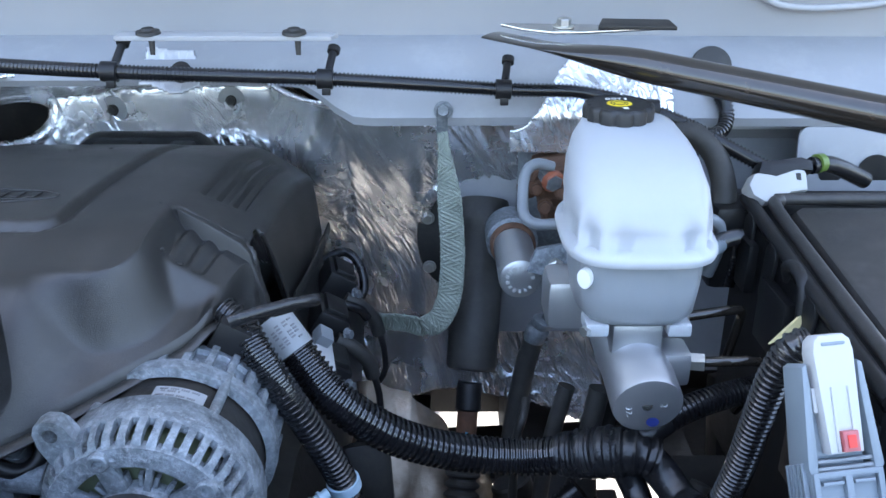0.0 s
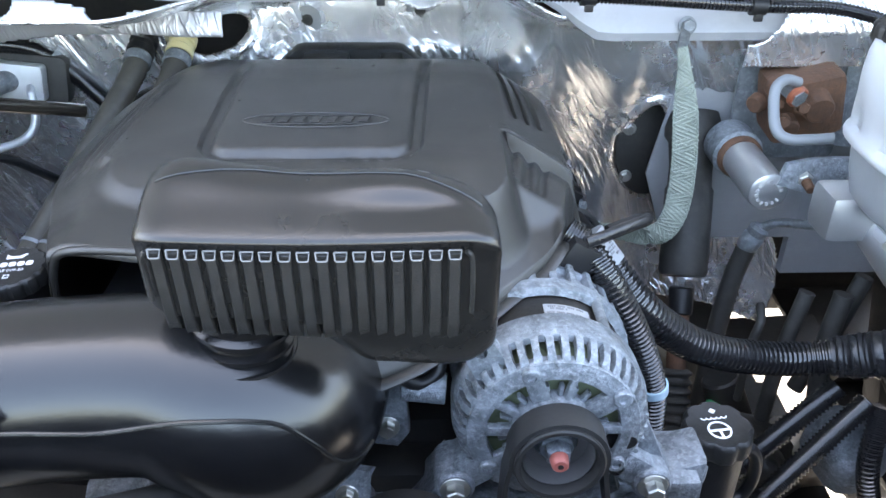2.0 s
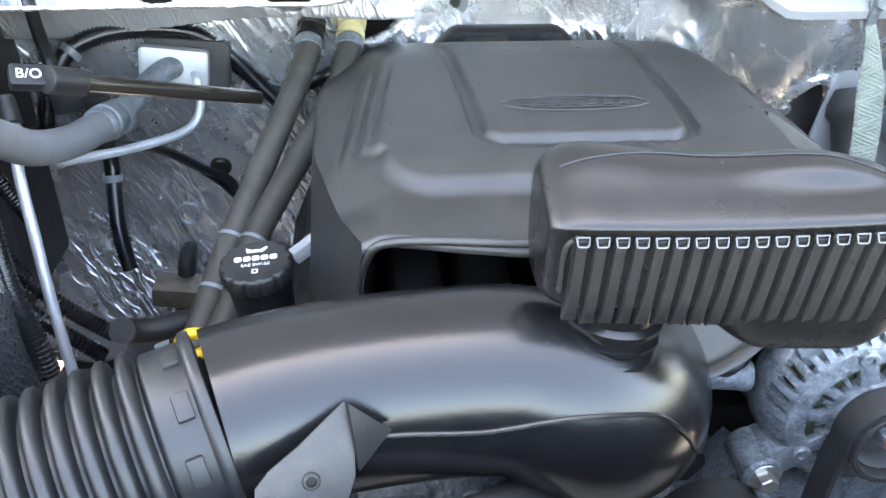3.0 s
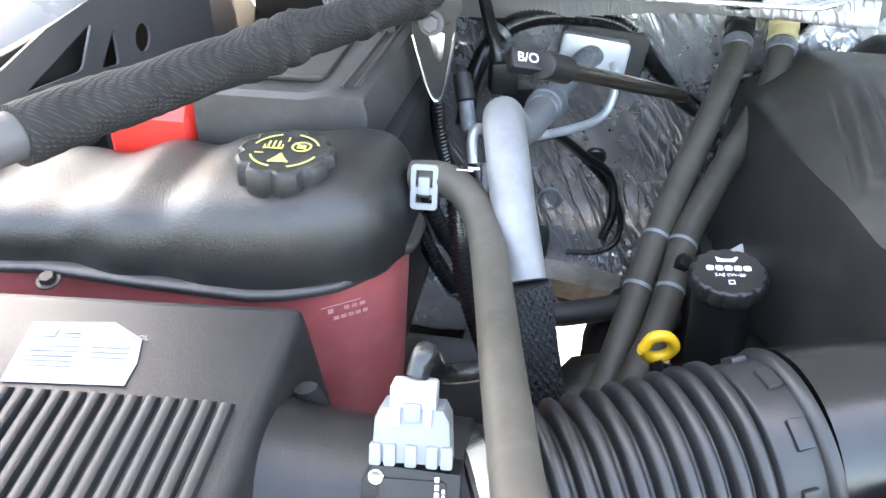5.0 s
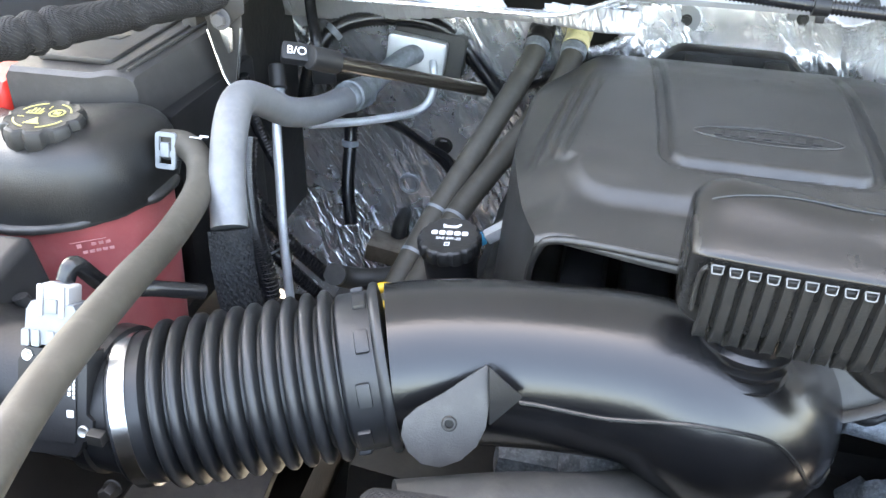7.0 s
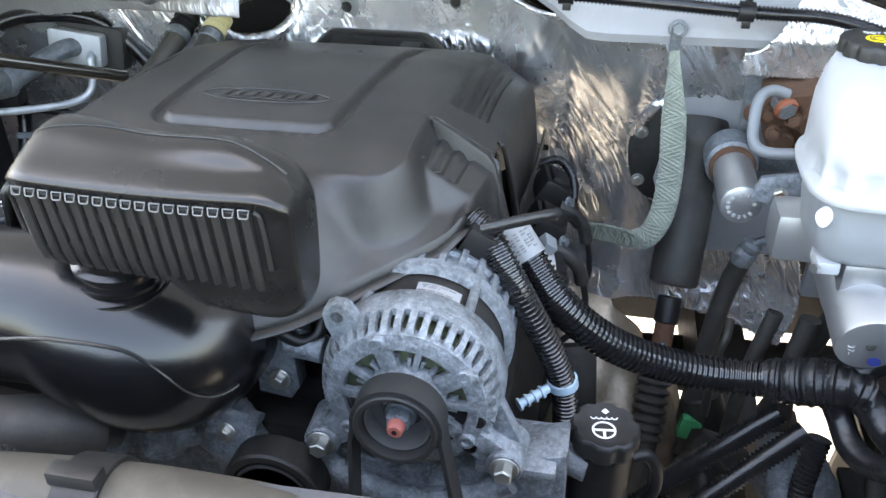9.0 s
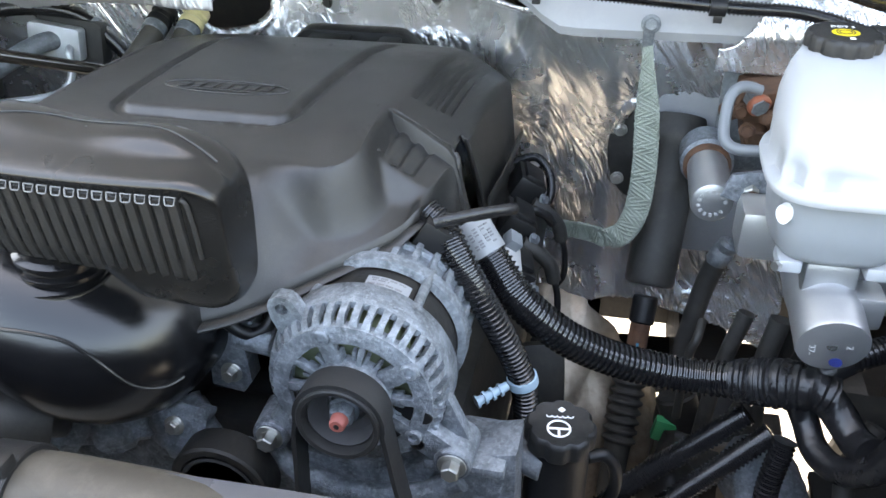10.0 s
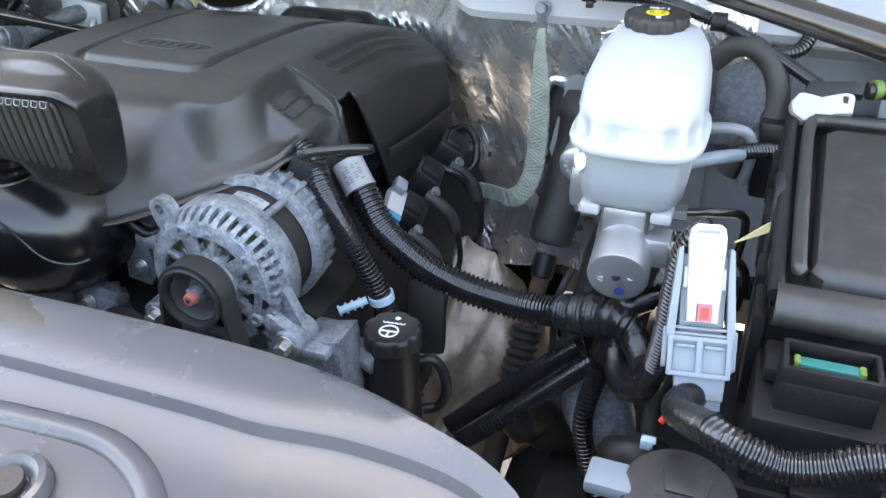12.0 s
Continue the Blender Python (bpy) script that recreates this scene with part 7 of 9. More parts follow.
# ---- cowl harness and other looms ----
hn_ = thing("cowl_harness", (-0.2, 0.87, 1.31), "long black corrugated wiring loom clipped along the cowl", "wiring loom")
bm = B()
corrugated(bm, [(-0.95, 0.885, 1.362), (-0.62, 0.862, 1.350), (-0.342, 0.850, 1.337), (-0.123, 0.862, 1.327), (0.064, 0.872, 1.314), (0.145, 0.868, 1.312), (0.20, 0.85, 1.302), (0.25, 0.835, 1.286), (0.30, 0.82, 1.262), (0.345, 0.805, 1.24)], 0.0078, 0.0042, 0.0014, 16)
part("sheath", bm, M_LOOM, hn_)
for p, d in (((-0.342, 0.850, 1.337), 1), ((-0.123, 0.862, 1.327), 1), ((0.064, 0.872, 1.314), 1), ((0.215, 0.845, 1.299), 0), ((-0.60, 0.861, 1.349), 1)):
    p = Vector(p)
    bm = B()
    revolve(bm, [(0.0085, -0.0085), (0.0105, -0.008), (0.0105, 0.008), (0.0085, 0.0085)], p, (1, 0.02, -0.04), 24)
    c = part("clip", bm, M_PLASTIC, hn_, "black loom clip")
    if d:
        bm = B()
        cyl(bm, p + Vector((0.002, 0.008, 0.004)), p + Vector((0.006, 0.030, 0.024)), 0.0042, seg=14)
        cyl(bm, p + Vector((0.006, 0.028, 0.022)), p + Vector((0.007, 0.034, 0.0275)), 0.0068, seg=16, edge=0.001)
        part("clip_stem", bm, M_PLASTIC, c)
        bm = B()
        box(bm, p + Vector((0.001, -0.004, -0.012)), (0.009, 0.006, 0.008), 0.001)
        part("clip_tab", bm, M_PLASTIC, c)
bm = B()
corrugated(bm, [(0.30, 0.905, 1.31), (0.312, 0.895, 1.285), (0.305, 0.88, 1.268), (0.285, 0.87, 1.262), (0.26, 0.865, 1.258)], 0.0085, 0.0042, 0.0014, 14)
solo("branch_loom", bm, M_LOOM, "short black corrugated loom out of the cowl wall", "wiring loom")
bm = B()
revolve(bm, [(0.010, 0), (0.020, 0.002), (0.023, 0.006), (0.022, 0.010), (0.012, 0.012)], (0.30, 0.935, 1.325), (0, -1, 0.5), 28)
solo("cowl_grommet", bm, M_RUBBER, "round rubber grommet in the cowl wall", "grommet")
bm = B()
revolve(bm, [(0.010, 0), (0.024, 0.002), (0.030, 0.005), (0.026, 0.009), (0.012, 0.010)], (0.265, 0.925, 1.29), (0, -1, 0.4), 28)
solo("wall_plug", bm, M_INNER, "dull grey round wall plug", "grommet")

ml = thing("main_loom", (0.02, 0.62, 0.98), "thick black corrugated engine wiring loom with taped junction", "wiring loom")
bm = B()
corrugated(bm, [(-0.150, 0.640, 1.160), (-0.128, 0.628, 1.135), (-0.096, 0.612, 1.100), (-0.055, 0.613, 1.065), (-0.012, 0.622, 1.040), (0.035, 0.632, 1.024), (0.080, 0.634, 1.020), (0.118, 0.625, 1.030)], 0.0178, 0.0058, 0.0024, 22)
part("trunk", bm, M_LOOM, ml)
bm = B()
pp = spline([(0.108, 0.628, 1.027), (0.130, 0.620, 1.034), (0.152, 0.610, 1.044), (0.172, 0.603, 1.048), (0.188, 0.600, 1.044)], 8)
n_ = len(pp)
sweep(bm, resample(pp, 0.002), lambda i: 0.0195 + 0.0035 * math.sin(min(1, i / 40) * math.pi) + 0.0009 * math.sin(i * 2.3) + 0.0006 * math.sin(i * 5.1), 24)
jt = part("taped_junction", bm, M_TAPE, ml, "junction wrapped in glossy black tape")


def wrapped(pts, r, name, label, par, mm=M_TAPE):
    bm = B()
    sweep(bm, resample(spline(pts, 10), 0.0014), lambda i: r * (1 + 0.010 * ((i // 2) % 5) / 4 + 0.020 * math.sin(i * 0.17)), 24)
    return part(name, bm, mm, par, label)


wrapped([(0.160, 0.612, 1.035), (0.172, 0.603, 1.012), (0.180, 0.580, 0.998), (0.194, 0.555, 1.000), (0.212, 0.535, 1.022), (0.222, 0.523, 1.060)], 0.0125, "loop_branch", "looped branch wrapped in black tape", ml)
bm = B()
corrugated(bm, [(0.221, 0.524, 1.055), (0.226, 0.514, 1.10), (0.229, 0.505, 1.15), (0.232, 0.498, 1.19), (0.240, 0.495, 1.215), (0.252, 0.494, 1.222)], 0.0115, 0.0045, 0.0016, 18)
part("connector_branch", bm, M_LOOM, ml)
wrapped([(0.165, 0.612, 1.048), (0.182, 0.612, 1.062), (0.200, 0.622, 1.068)], 0.0125, "upper_branch_wrap", "", ml)
bm = B()
corrugated(bm, [(0.196, 0.620, 1.068), (0.225, 0.632, 1.076), (0.26, 0.645, 1.080), (0.30, 0.66, 1.08)], 0.0125, 0.0048, 0.0017, 18)
part("upper_branch", bm, M_LOOM, ml)
wrapped([(0.182, 0.600, 1.045), (0.195, 0.590, 1.032), (0.207, 0.570, 1.022), (0.214, 0.548, 1.028)], 0.0150, "lower_branch", "", ml)
# printed tag wrapped on the trunk
bm = B()
tpts = spline([(-0.150, 0.640, 1.161), (-0.139, 0.6335, 1.148), (-0.129, 0.628, 1.136)], 6)
sweep(bm, tpts, 0.0186, 24, True)
tag = part("tag", bm, M_PAPER, ml, "white printed paper tag wrapped round the loom")
fr_ = frames_along(tpts)
for j, off in enumerate((-0.5, -0.15, 0.25, 0.6)):
    bm = B()
    for i in range(3, len(fr_) - 3, 1):
        p, t, u, w = fr_[i]
        if (i * 3 + j) % 4 == 0:
            continue
        d = (u * math.cos(off + 0.3) - w * math.sin(off + 0.3)) if False else (Vector((0.35, -0.75, 0.55)) + t.cross(Vector((0.35, -0.75, 0.55))) * off).normalized()
        d = (d - t * d.dot(t)).normalized()
        box(bm, p + d * 0.0187, (0.0012, 0.0016, 0.004), 0, Matrix((d, t, d.cross(t))).transposed())
    part("print", bm, M_INKD, tag, "fine dark print", 0)

la = thing("alternator_loom", (-0.12, 0.57, 0.95), "black corrugated loom running down beside the alternator", "wiring loom")
bm = B()
corrugated(bm, [(-0.178, 0.592, 1.195), (-0.162, 0.585, 1.185), (-0.146, 0.572, 1.165), (-0.128, 0.566, 1.135), (-0.108, 0.568, 1.095), (-0.092, 0.574, 1.055), (-0.083, 0.578, 1.020), (-0.079, 0.580, 0.96), (-0.077, 0.58, 0.88)], 0.0130, 0.0050, 0.0018, 20)
part("sheath", bm, M_LOOM, la)
bm = B()
revolve(bm, [(0.0125, -0.005), (0.0146, -0.0045), (0.0146, 0.0045), (0.0125, 0.005)], (-0.0855, 0.577, 1.034), (0.2, 0.08, -1), 28)
zc = part("clip_band", bm, M_BLUECLIP, la, "pale blue plastic retaining band")
bm = B()
rings = []
cyl(bm, (-0.098, 0.566, 1.034), (-0.122, 0.548, 1.026), 0.0045, seg=14)
for k in range(4):
    q = Vector((-0.103, 0.562, 1.032)).lerp(Vector((-0.122, 0.548, 1.026)), k / 3)
    cyl(bm, q, q + Vector((-0.002, -0.0016, -0.0006)), 0.0065, seg=14)
part("clip_stem", bm, M_BLUECLIP, zc)
bm = B()
box(bm, (-0.168, 0.578, 1.178), (0.030, 0.022, 0.030), 0.004, rot(0, 30, 0))
part("plug", bm, M_PLASTIC, la, "black plug at the loom's end")
bm = B()
tube(bm, [(-0.165, 0.565, 1.199), (-0.15, 0.568, 1.203), (-0.125, 0.585, 1.203), (-0.105, 0.605, 1.198), (-0.112, 0.615, 1.192), (-0.14, 0.60, 1.19)], 0.0055, 12, squash=(1, 0.8))
part("taped_tail", bm, M_TAPE, la, "folded taped tail of the loom")
for pts, r in (([(-0.01, 0.585, 0.862), (0.03, 0.607, 0.895), (0.08, 0.622, 0.938), (0.13, 0.635, 0.982)], 0.0120), ([(0.015, 0.555, 0.870), (0.06, 0.575, 0.905), (0.10, 0.592, 0.938), (0.15, 0.612, 0.982)], 0.0115)):
    bm = B()
    corrugated(bm, pts, r, 0.0048, 0.0017, 18)
    solo("lower_loom", bm, M_LOOM, "black corrugated loom slanting down behind the steering reservoir", "wiring loom", "lower looms")
bm = B()
corrugated(bm, [(0.160, 0.60, 0.985), (0.15, 0.58, 0.93), (0.16, 0.57, 0.88), (0.19, 0.56, 0.80)], 0.0115, 0.0048, 0.0017, 16)
solo("lower_loom", bm, M_LOOM, "black corrugated loom dropping below the junction", "wiring loom", "lower looms")

# large grey and white connector
cn = thing("harness_connector", (0.253, 0.44, 1.12), "large grey and white harness connector with red lock", "connector")
Mc2 = basis((0.2535, 0.452, 1.178), (1, 0.12, 0.04), (0.02, 0.50, 0.86))


def cbox(name, c, s, m, par, label="", bev=0.0015, taper=0.0):
    bm = B()
    w, h = s[0] / 2, s[1] / 2
    prism(bm, [(-w + taper, -h), (w - taper, -h), (w, h), (-w, h)], Mc2 @ Matrix.Translation((c[0], c[1], c[2] - s[2] / 2)), s[2], bev)
    return part(name, bm, m, par, label)


gb = cbox("body", (0, 0.000, -0.002), (0.036, 0.080, 0.022), M_GREYP, cn, "grey plastic connector body", 0.003, 0.002)
for sx in (-1, 1):
    bm = B()
    prism(bm, [(sx * 0.017, 0.046), (sx * 0.0205, 0.044), (sx * 0.0255, -0.020), (sx * 0.0235, -0.026), (sx * 0.0190, -0.026), (sx * 0.0165, 0.030)], Mc2 @ Matrix.Translation((0, 0, -0.010)), 0.026, 0.0015)
    part("side_rail", bm, M_GREYP, gb)
    for k in range(5):
        bm = B()
        prism(bm, rrect(0.0035, 0.030, 0.0008), Mc2 @ Matrix.Translation((sx * 0.0255, -0.036 + 0.001 * k, -0.012 + 0.005 * k)), 0.0022, 0.0005)
        part("side_fin", bm, M_GREYP, gb)
cage = cbox("cage", (0, -0.038, 0.001), (0.049, 0.032, 0.024), M_GREYP, gb, "", 0.002, 0.003)
for x, y, w, h in ((0, -0.0245, 0.046, 0.004), (0, -0.0515, 0.044, 0.004), (-0.0215, -0.038, 0.004, 0.030), (0.0, -0.038, 0.005, 0.026), (0.0215, -0.038, 0.004, 0.030), (-0.0105, -0.030, 0.014, 0.0025), (0.0105, -0.030, 0.014, 0.0025)):
    cbox("cage_bar", (x, y, 0.0148), (w, h, 0.0045), M_GREYP, cage, "", 0.001)
cbox("step", (0.002, -0.062, 0.0), (0.038, 0.018, 0.022), M_GREYP, gb, "", 0.002, 0.001)
cbox("foot", (0.006, -0.074, -0.001), (0.026, 0.010, 0.018), M_GREYP, gb, "", 0.002)
for y in (-0.021, -0.0165):
    cbox("cross_rib", (0, y, 0.0125), (0.040, 0.0024, 0.004), M_LGREYP, gb, "", 0.0006)
bm = B()
lev = [(-0.0115, -0.012), (0.0115, -0.012), (0.0135, 0.040), (0.0140, 0.052), (0.0125, 0.060), (0.0085, 0.0635), (-0.0085, 0.0635), (-0.0125, 0.060), (-0.0140, 0.052), (-0.0135, 0.040)]
prism(bm, lev, Mc2 @ Matrix.Translation((0, 0, 0.004)), 0.016, 0.003)
wb = part("lever", bm, M_WPLAST, cn, "white locking lever")
for sx in (-1, 1):
    bm = B()
    prism(bm, [(sx * 0.0045, -0.010), (sx * 0.0068, -0.010), (sx * 0.0062, 0.030), (sx * 0.0050, 0.030)], Mc2 @ Matrix.Translation((0, 0, 0.0185)), 0.0030, 0.0008)
    part("lever_ridge", bm, M_WPLAST, wb)
    bm = B()
    prism(bm, rrect(0.0030, 0.016, 0.001), Mc2 @ Matrix.Translation((sx * 0.0140, 0.022, 0.008)), 0.006, 0.001)
    part("lever_ear", bm, M_WPLAST, wb)
bm = B()
prism(bm, rrect(0.016, 0.0022, 0.001), Mc2 @ Matrix.Translation((0, 0.0575, 0.0195)), 0.0012, 0.0004)
part("thumb_slot", bm, M_GREYP, wb, "narrow grey thumb slot")
cbox("lock_tab", (0.001, -0.004, 0.0215), (0.0105, 0.013, 0.006), M_PINK, cn, "dull red lock tab", 0.001)
cbox("lock_groove", (0.001, -0.004, 0.0248), (0.0055, 0.008, 0.001), M_RED, cn, "red inner face of the lock", 0.0003)
bm = B()
for k, (mm, dx) in enumerate(((M_RED, -0.012), (M_YPL, 0.0))):
    b2 = B()
    tube(b2, [Mc2 @ Vector((dx, -0.066, 0)), Mc2 @ Vector((dx - 0.002, -0.078, 0.002)), (0.245 + dx * 0.5, 0.405, 1.095)], 0.0028, 10)
    part("wire", b2, mm, cn, ("red wire", "yellow wire")[k])
bm.free()
wl = thing("fuse_box_loom", (0.3, 0.37, 1.05), "black corrugated loom bending from connector along the fuse box", "wiring loom")
wrapped([Mc2 @ Vector((0.002, -0.066, -0.004)), (0.250, 0.395, 1.122), (0.258, 0.375, 1.130), (0.276, 0.358, 1.138)], 0.0125, "taped_end", "wrapped in black tape", wl)
bm = B()
corrugated(bm, [(0.268, 0.364, 1.135), (0.2915, 0.347, 1.139), (0.322, 0.343, 1.134), (0.348, 0.343, 1.140), (0.378, 0.345, 1.154), (0.43, 0.348, 1.165), (0.52, 0.35, 1.17)], 0.0125, 0.0050, 0.0018, 20)
part("sheath", bm, M_LOOM, wl)
bm = B()
corrugated(bm, [(0.246, 0.392, 1.075), (0.232, 0.385, 1.045), (0.222, 0.385, 1.02), (0.215, 0.395, 0.98)], 0.011, 0.0048, 0.0017, 16)
part("second_branch", bm, M_LOOM, wl)
bm = B()
box(bm, (0.232, 0.40, 1.075), (0.012, 0.008, 0.010), 0.002)
part("tie", bm, M_BLUECLIP, wl, "pale blue cable tie")

# ---- fuse box ----
fb = thing("fuse_box", (0.5, 0.6, 0.95), "large black plastic under-hood fuse box with dusty lid", "fuse box")
def fz(y):
    return 1.226 + 0.122 * (y - 0.78)


bm = B()
rings = []
for x in (0.303, 0.306, 0.70, 0.703):
    e = 0.003 if x in (0.303, 0.703) else 0
    rings.append([(x, 0.475 + e, 0.95), (x, 0.475 + e, fz(0.475) - 0.014), (x, 0.79 - e, fz(0.79) - 0.014), (x, 0.79 - e, 0.95)])
loft(bm, rings, True)
part("tub", bm, M_BLACKP, fb)
# raised rim round the lid
bm = B()
rim = [(0.306, 0.476), (0.306, 0.786), (0.70, 0.786), (0.70, 0.476)]
for (xa, ya), (xb, yb) in zip(rim, rim[1:] + rim[:1]):
    tube(bm, [(xa, ya, fz(ya) - 0.004), ((xa + xb) / 2, (ya + yb) / 2, fz((ya + yb) / 2) - 0.004), (xb, yb, fz(yb) - 0.004)], 0.007, 10, 2)
part("rim", bm, M_PLASTIC, fb)
bm = B()
P4 = [(0.334, 0.505), (0.72, 0.505), (0.72, 0.755), (0.338, 0.755)]
rings = []
for d, h in ((0.0, -0.016), (0.0, 0.0), (0.004, 0.006), (0.012, 0.008)):
    rings.append([(min(max(x, 0.33 + d), 0.74 - d), min(max(y, 0.505 + d), 0.755 - d), fz(min(max(y, 0.505 + d), 0.755 - d)) + h - 0.004) for x, y in ((0.33 + d, 0.515 + d), (0.34 + d, 0.505 + d), (0.73 - d, 0.505 + d), (0.74 - d, 0.515 + d), (0.74 - d, 0.745 - d), (0.73 - d, 0.755 - d), (0.345 + d, 0.755 - d), (0.335 + d, 0.745 - d))])
loft(bm, rings, True)
part("lid", bm, M_LID, fb, "dusty dark plastic lid", 35)
bm = B()
rings = []
for x in (0.306, 0.312, 0.70, 0.71):
    rings.append([(x, 0.476 + 0.019 * math.cos(a), fz(0.48) - 0.012 + 0.017 * math.sin(a)) for a in (2 * math.pi * k / 24 for k in range(24))])
loft(bm, rings, True)
part("front_rail", bm, M_LID, fb, "rounded front rail")
for y in (0.53, 0.60, 0.69, 0.75):
    bm = B()
    prism(bm, [(-0.010, -0.05), (0.010, -0.05), (0.012, 0.0), (0.006, 0.008), (-0.006, 0.008), (-0.012, 0.0)], basis((0.2985, y, fz(y) - 0.012), (0, 1, 0.12), (0, -0.12, 1)), 0.004, 0.001)
    part("edge_clip", bm, M_PLASTIC, fb)
bm = B()
tube(bm, [(0.322, 0.506, fz(0.506)), (0.320, 0.52, fz(0.52) + 0.003), (0.320, 0.63, fz(0.63) + 0.003), (0.322, 0.745, fz(0.745) + 0.003), (0.332, 0.765, fz(0.765) + 0.003), (0.36, 0.768, fz(0.768) + 0.003), (0.70, 0.768, fz(0.768) + 0.003)], 0.0062, 10)
part("bezel", bm, M_LID, fb, "dusty bezel round the lid")
for k, (y, z, w, h) in enumerate(((0.50, 1.12, 0.05, 0.09), (0.57, 1.10, 0.04, 0.12), (0.66, 1.15, 0.06, 0.06), (0.74, 1.17, 0.03, 0.05))):
    bm = B()
    box(bm, (0.298, y, z), (0.010, w, h), 0.002)
    part("side_latch", bm, M_PLASTIC, fb)
bm = B()
tube(bm, [(0.306, 0.66, 1.19), (0.300, 0.655, 1.205), (0.301, 0.64, 1.21), (0.301, 0.62, 1.20), (0.30, 0.61, 1.16), (0.302, 0.60, 1.13)], 0.0055, 10)
part("side_loop", bm, M_PLASTIC, fb)
# lower front tray with modules
bm = B()
box(bm, (0.50, 0.425, 1.06), (0.40, 0.09, 0.16), 0.004)
box(bm, (0.50, 0.40, 1.02), (0.42, 0.06, 0.12), 0.004)
part("front_tray", bm, M_BLACKP, fb)
for x, y, z, w, d, h in ((0.315, 0.44, 1.15, 0.02, 0.04, 0.012), (0.347, 0.412, 1.145, 0.066, 0.036, 0.042), (0.32, 0.385, 1.08, 0.03, 0.02, 0.06), (0.45, 0.39, 1.10, 0.05, 0.03, 0.05), (0.365, 0.375, 1.075, 0.06, 0.016, 0.03), (0.43, 0.425, 1.145, 0.05, 0.04, 0.014)):
    bm = B()
    box(bm, (x, y, z), (w, d, h), 0.003)
    part("module", bm, M_BLACKP, fb)
for wx, wy, sx, sy in ((0.346, 0.3965, 0.062, 0.004), (0.346, 0.430, 0.062, 0.004), (0.3165, 0.413, 0.004, 0.036), (0.3775, 0.413, 0.004, 0.036)):
    bm = B()
    box(bm, (wx, wy, 1.169), (sx, sy, 0.018), 0.001)
    part("fuse_well_wall", bm, M_BLACKP, fb)
bm = B()
box(bm, (0.346, 0.413, 1.169), (0.040, 0.012, 0.010), 0.003)
fu = part("fuse", bm, M_TEAL, fb, "teal high-current fuse")
for x in (0.3245, 0.3675):
    bm = B()
    box(bm, (x, 0.413, 1.169), (0.005, 0.011, 0.012), 0.002)
    part("fuse_end", bm, M_LIME, fu, "yellow-green fuse end")
bm = B()
cyl(bm, (0.395, 0.378, 1.098), (0.395, 0.372, 1.100), 0.003, seg=10)
part("stud", bm, M_BRIGHT, fb, "bright stud")
bm = B()
box(bm, (0.36, 0.335, 1.03), (0.05, 0.03, 0.008), 0.002)
part("mount_tab", bm, M_DARK, fb)
bm = B()
prism(bm, [(0, 0), (0.040, 0.016), (0.030, 0.004)], basis((0.270, 0.60, 1.16), (1, 0.3, 0.25), (0, 0.3, 1)), 0.003)
solo("wiring_tag", bm, M_AMBER, "small cream paper tag beside the fuse box", "tag")

# added dark blocks that keep the space below the fuse box dark
bm = B()
box(bm, (0.47, 0.95, 0.80), (0.20, 0.05, 0.20), 0.012, rot(-20, 0, 0))
box(bm, (0.47, 0.99, 0.60), (0.10, 0.06, 0.30), 0.012)
solo("dark_backing_block", bm, M_DARK, "dark block added to close off the space below the fuse box", "bracket", kind="structure")
# white cable cover behind the fuse box
wc_ = thing("cable_terminal_cover", (0.33, 0.79, 1.2), "white and black cable terminal cover beside the fuse box", "cable cover")
bm = B()
prism(bm, [(-0.046, -0.014), (-0.050, 0.0), (-0.040, 0.014), (-0.01, 0.020), (0.03, 0.022), (0.036, 0.012), (0.034, -0.010), (0.01, -0.012), (-0.006, -0.020), (-0.03, -0.024)], basis((0.335, 0.792, 1.229), (1, 0.1, 0), (0, 0.6, 0.8)) @ Matrix.Diagonal((0.72, 0.80, 1, 1)), 0.022, 0.005)
part("cover", bm, M_WPLAST, wc_)
bm = B()
prism(bm, [(-0.036, 0.0), (-0.028, 0.016), (0.03, 0.020), (0.046, 0.014), (0.044, 0.0), (0.02, 0.002), (-0.01, -0.006)], basis((0.335, 0.797, 1.239), (1, 0.1, 0), (0, 0.6, 0.8)) @ Matrix.Diagonal((0.72, 0.80, 1, 1)), 0.022, 0.005)
part("insert", bm, M_PLASTIC, wc_, "glossy black insert")
bm = B()
box(bm, (0.352, 0.781, 1.246), (0.006, 0.004, 0.008), 0.001, rot(-35, 0, 0))
part("slot", bm, M_DARK, wc_)
bm = B()
tube(bm, [(0.372, 0.80, 1.252), (0.39, 0.805, 1.252), (0.41, 0.81, 1.245), (0.44, 0.82, 1.23)], 0.009, 14)
cb = part("cable", bm, M_TAPE, wc_, "black taped cable")
bm = B()
cyl(bm, (0.377, 0.80, 1.254), (0.384, 0.803, 1.254), 0.0098, seg=14)
part("wire_seal", bm, M_LIME, cb, "green wire seal")
bm = B()
box(bm, (0.30, 0.80, 1.17), (0.05, 0.05, 0.09), 0.008)
solo("terminal_block", bm, M_PLASTIC, "black terminal block beside the fuse box", "terminal block")
bm = B()
prism(bm, rrect(0.12, 0.10, 0.012), basis((0.46, 0.90, 1.215), (1, 0, 0), (0, 0.15, 1)), 0.004, 0.001)
hb = solo("body_bracket", bm, M_PAINT, "grey painted body bracket with round holes", "bracket")
for x, r in ((0.44, 0.014), (0.49, 0.020)):
    bm = B()
    cyl(bm, (x, 0.897, 1.215), (x, 0.8945, 1.215), r, seg=28)
    solo("bracket_plug", bm, M_DARK, "dark round hole plug in the bracket", "plug")

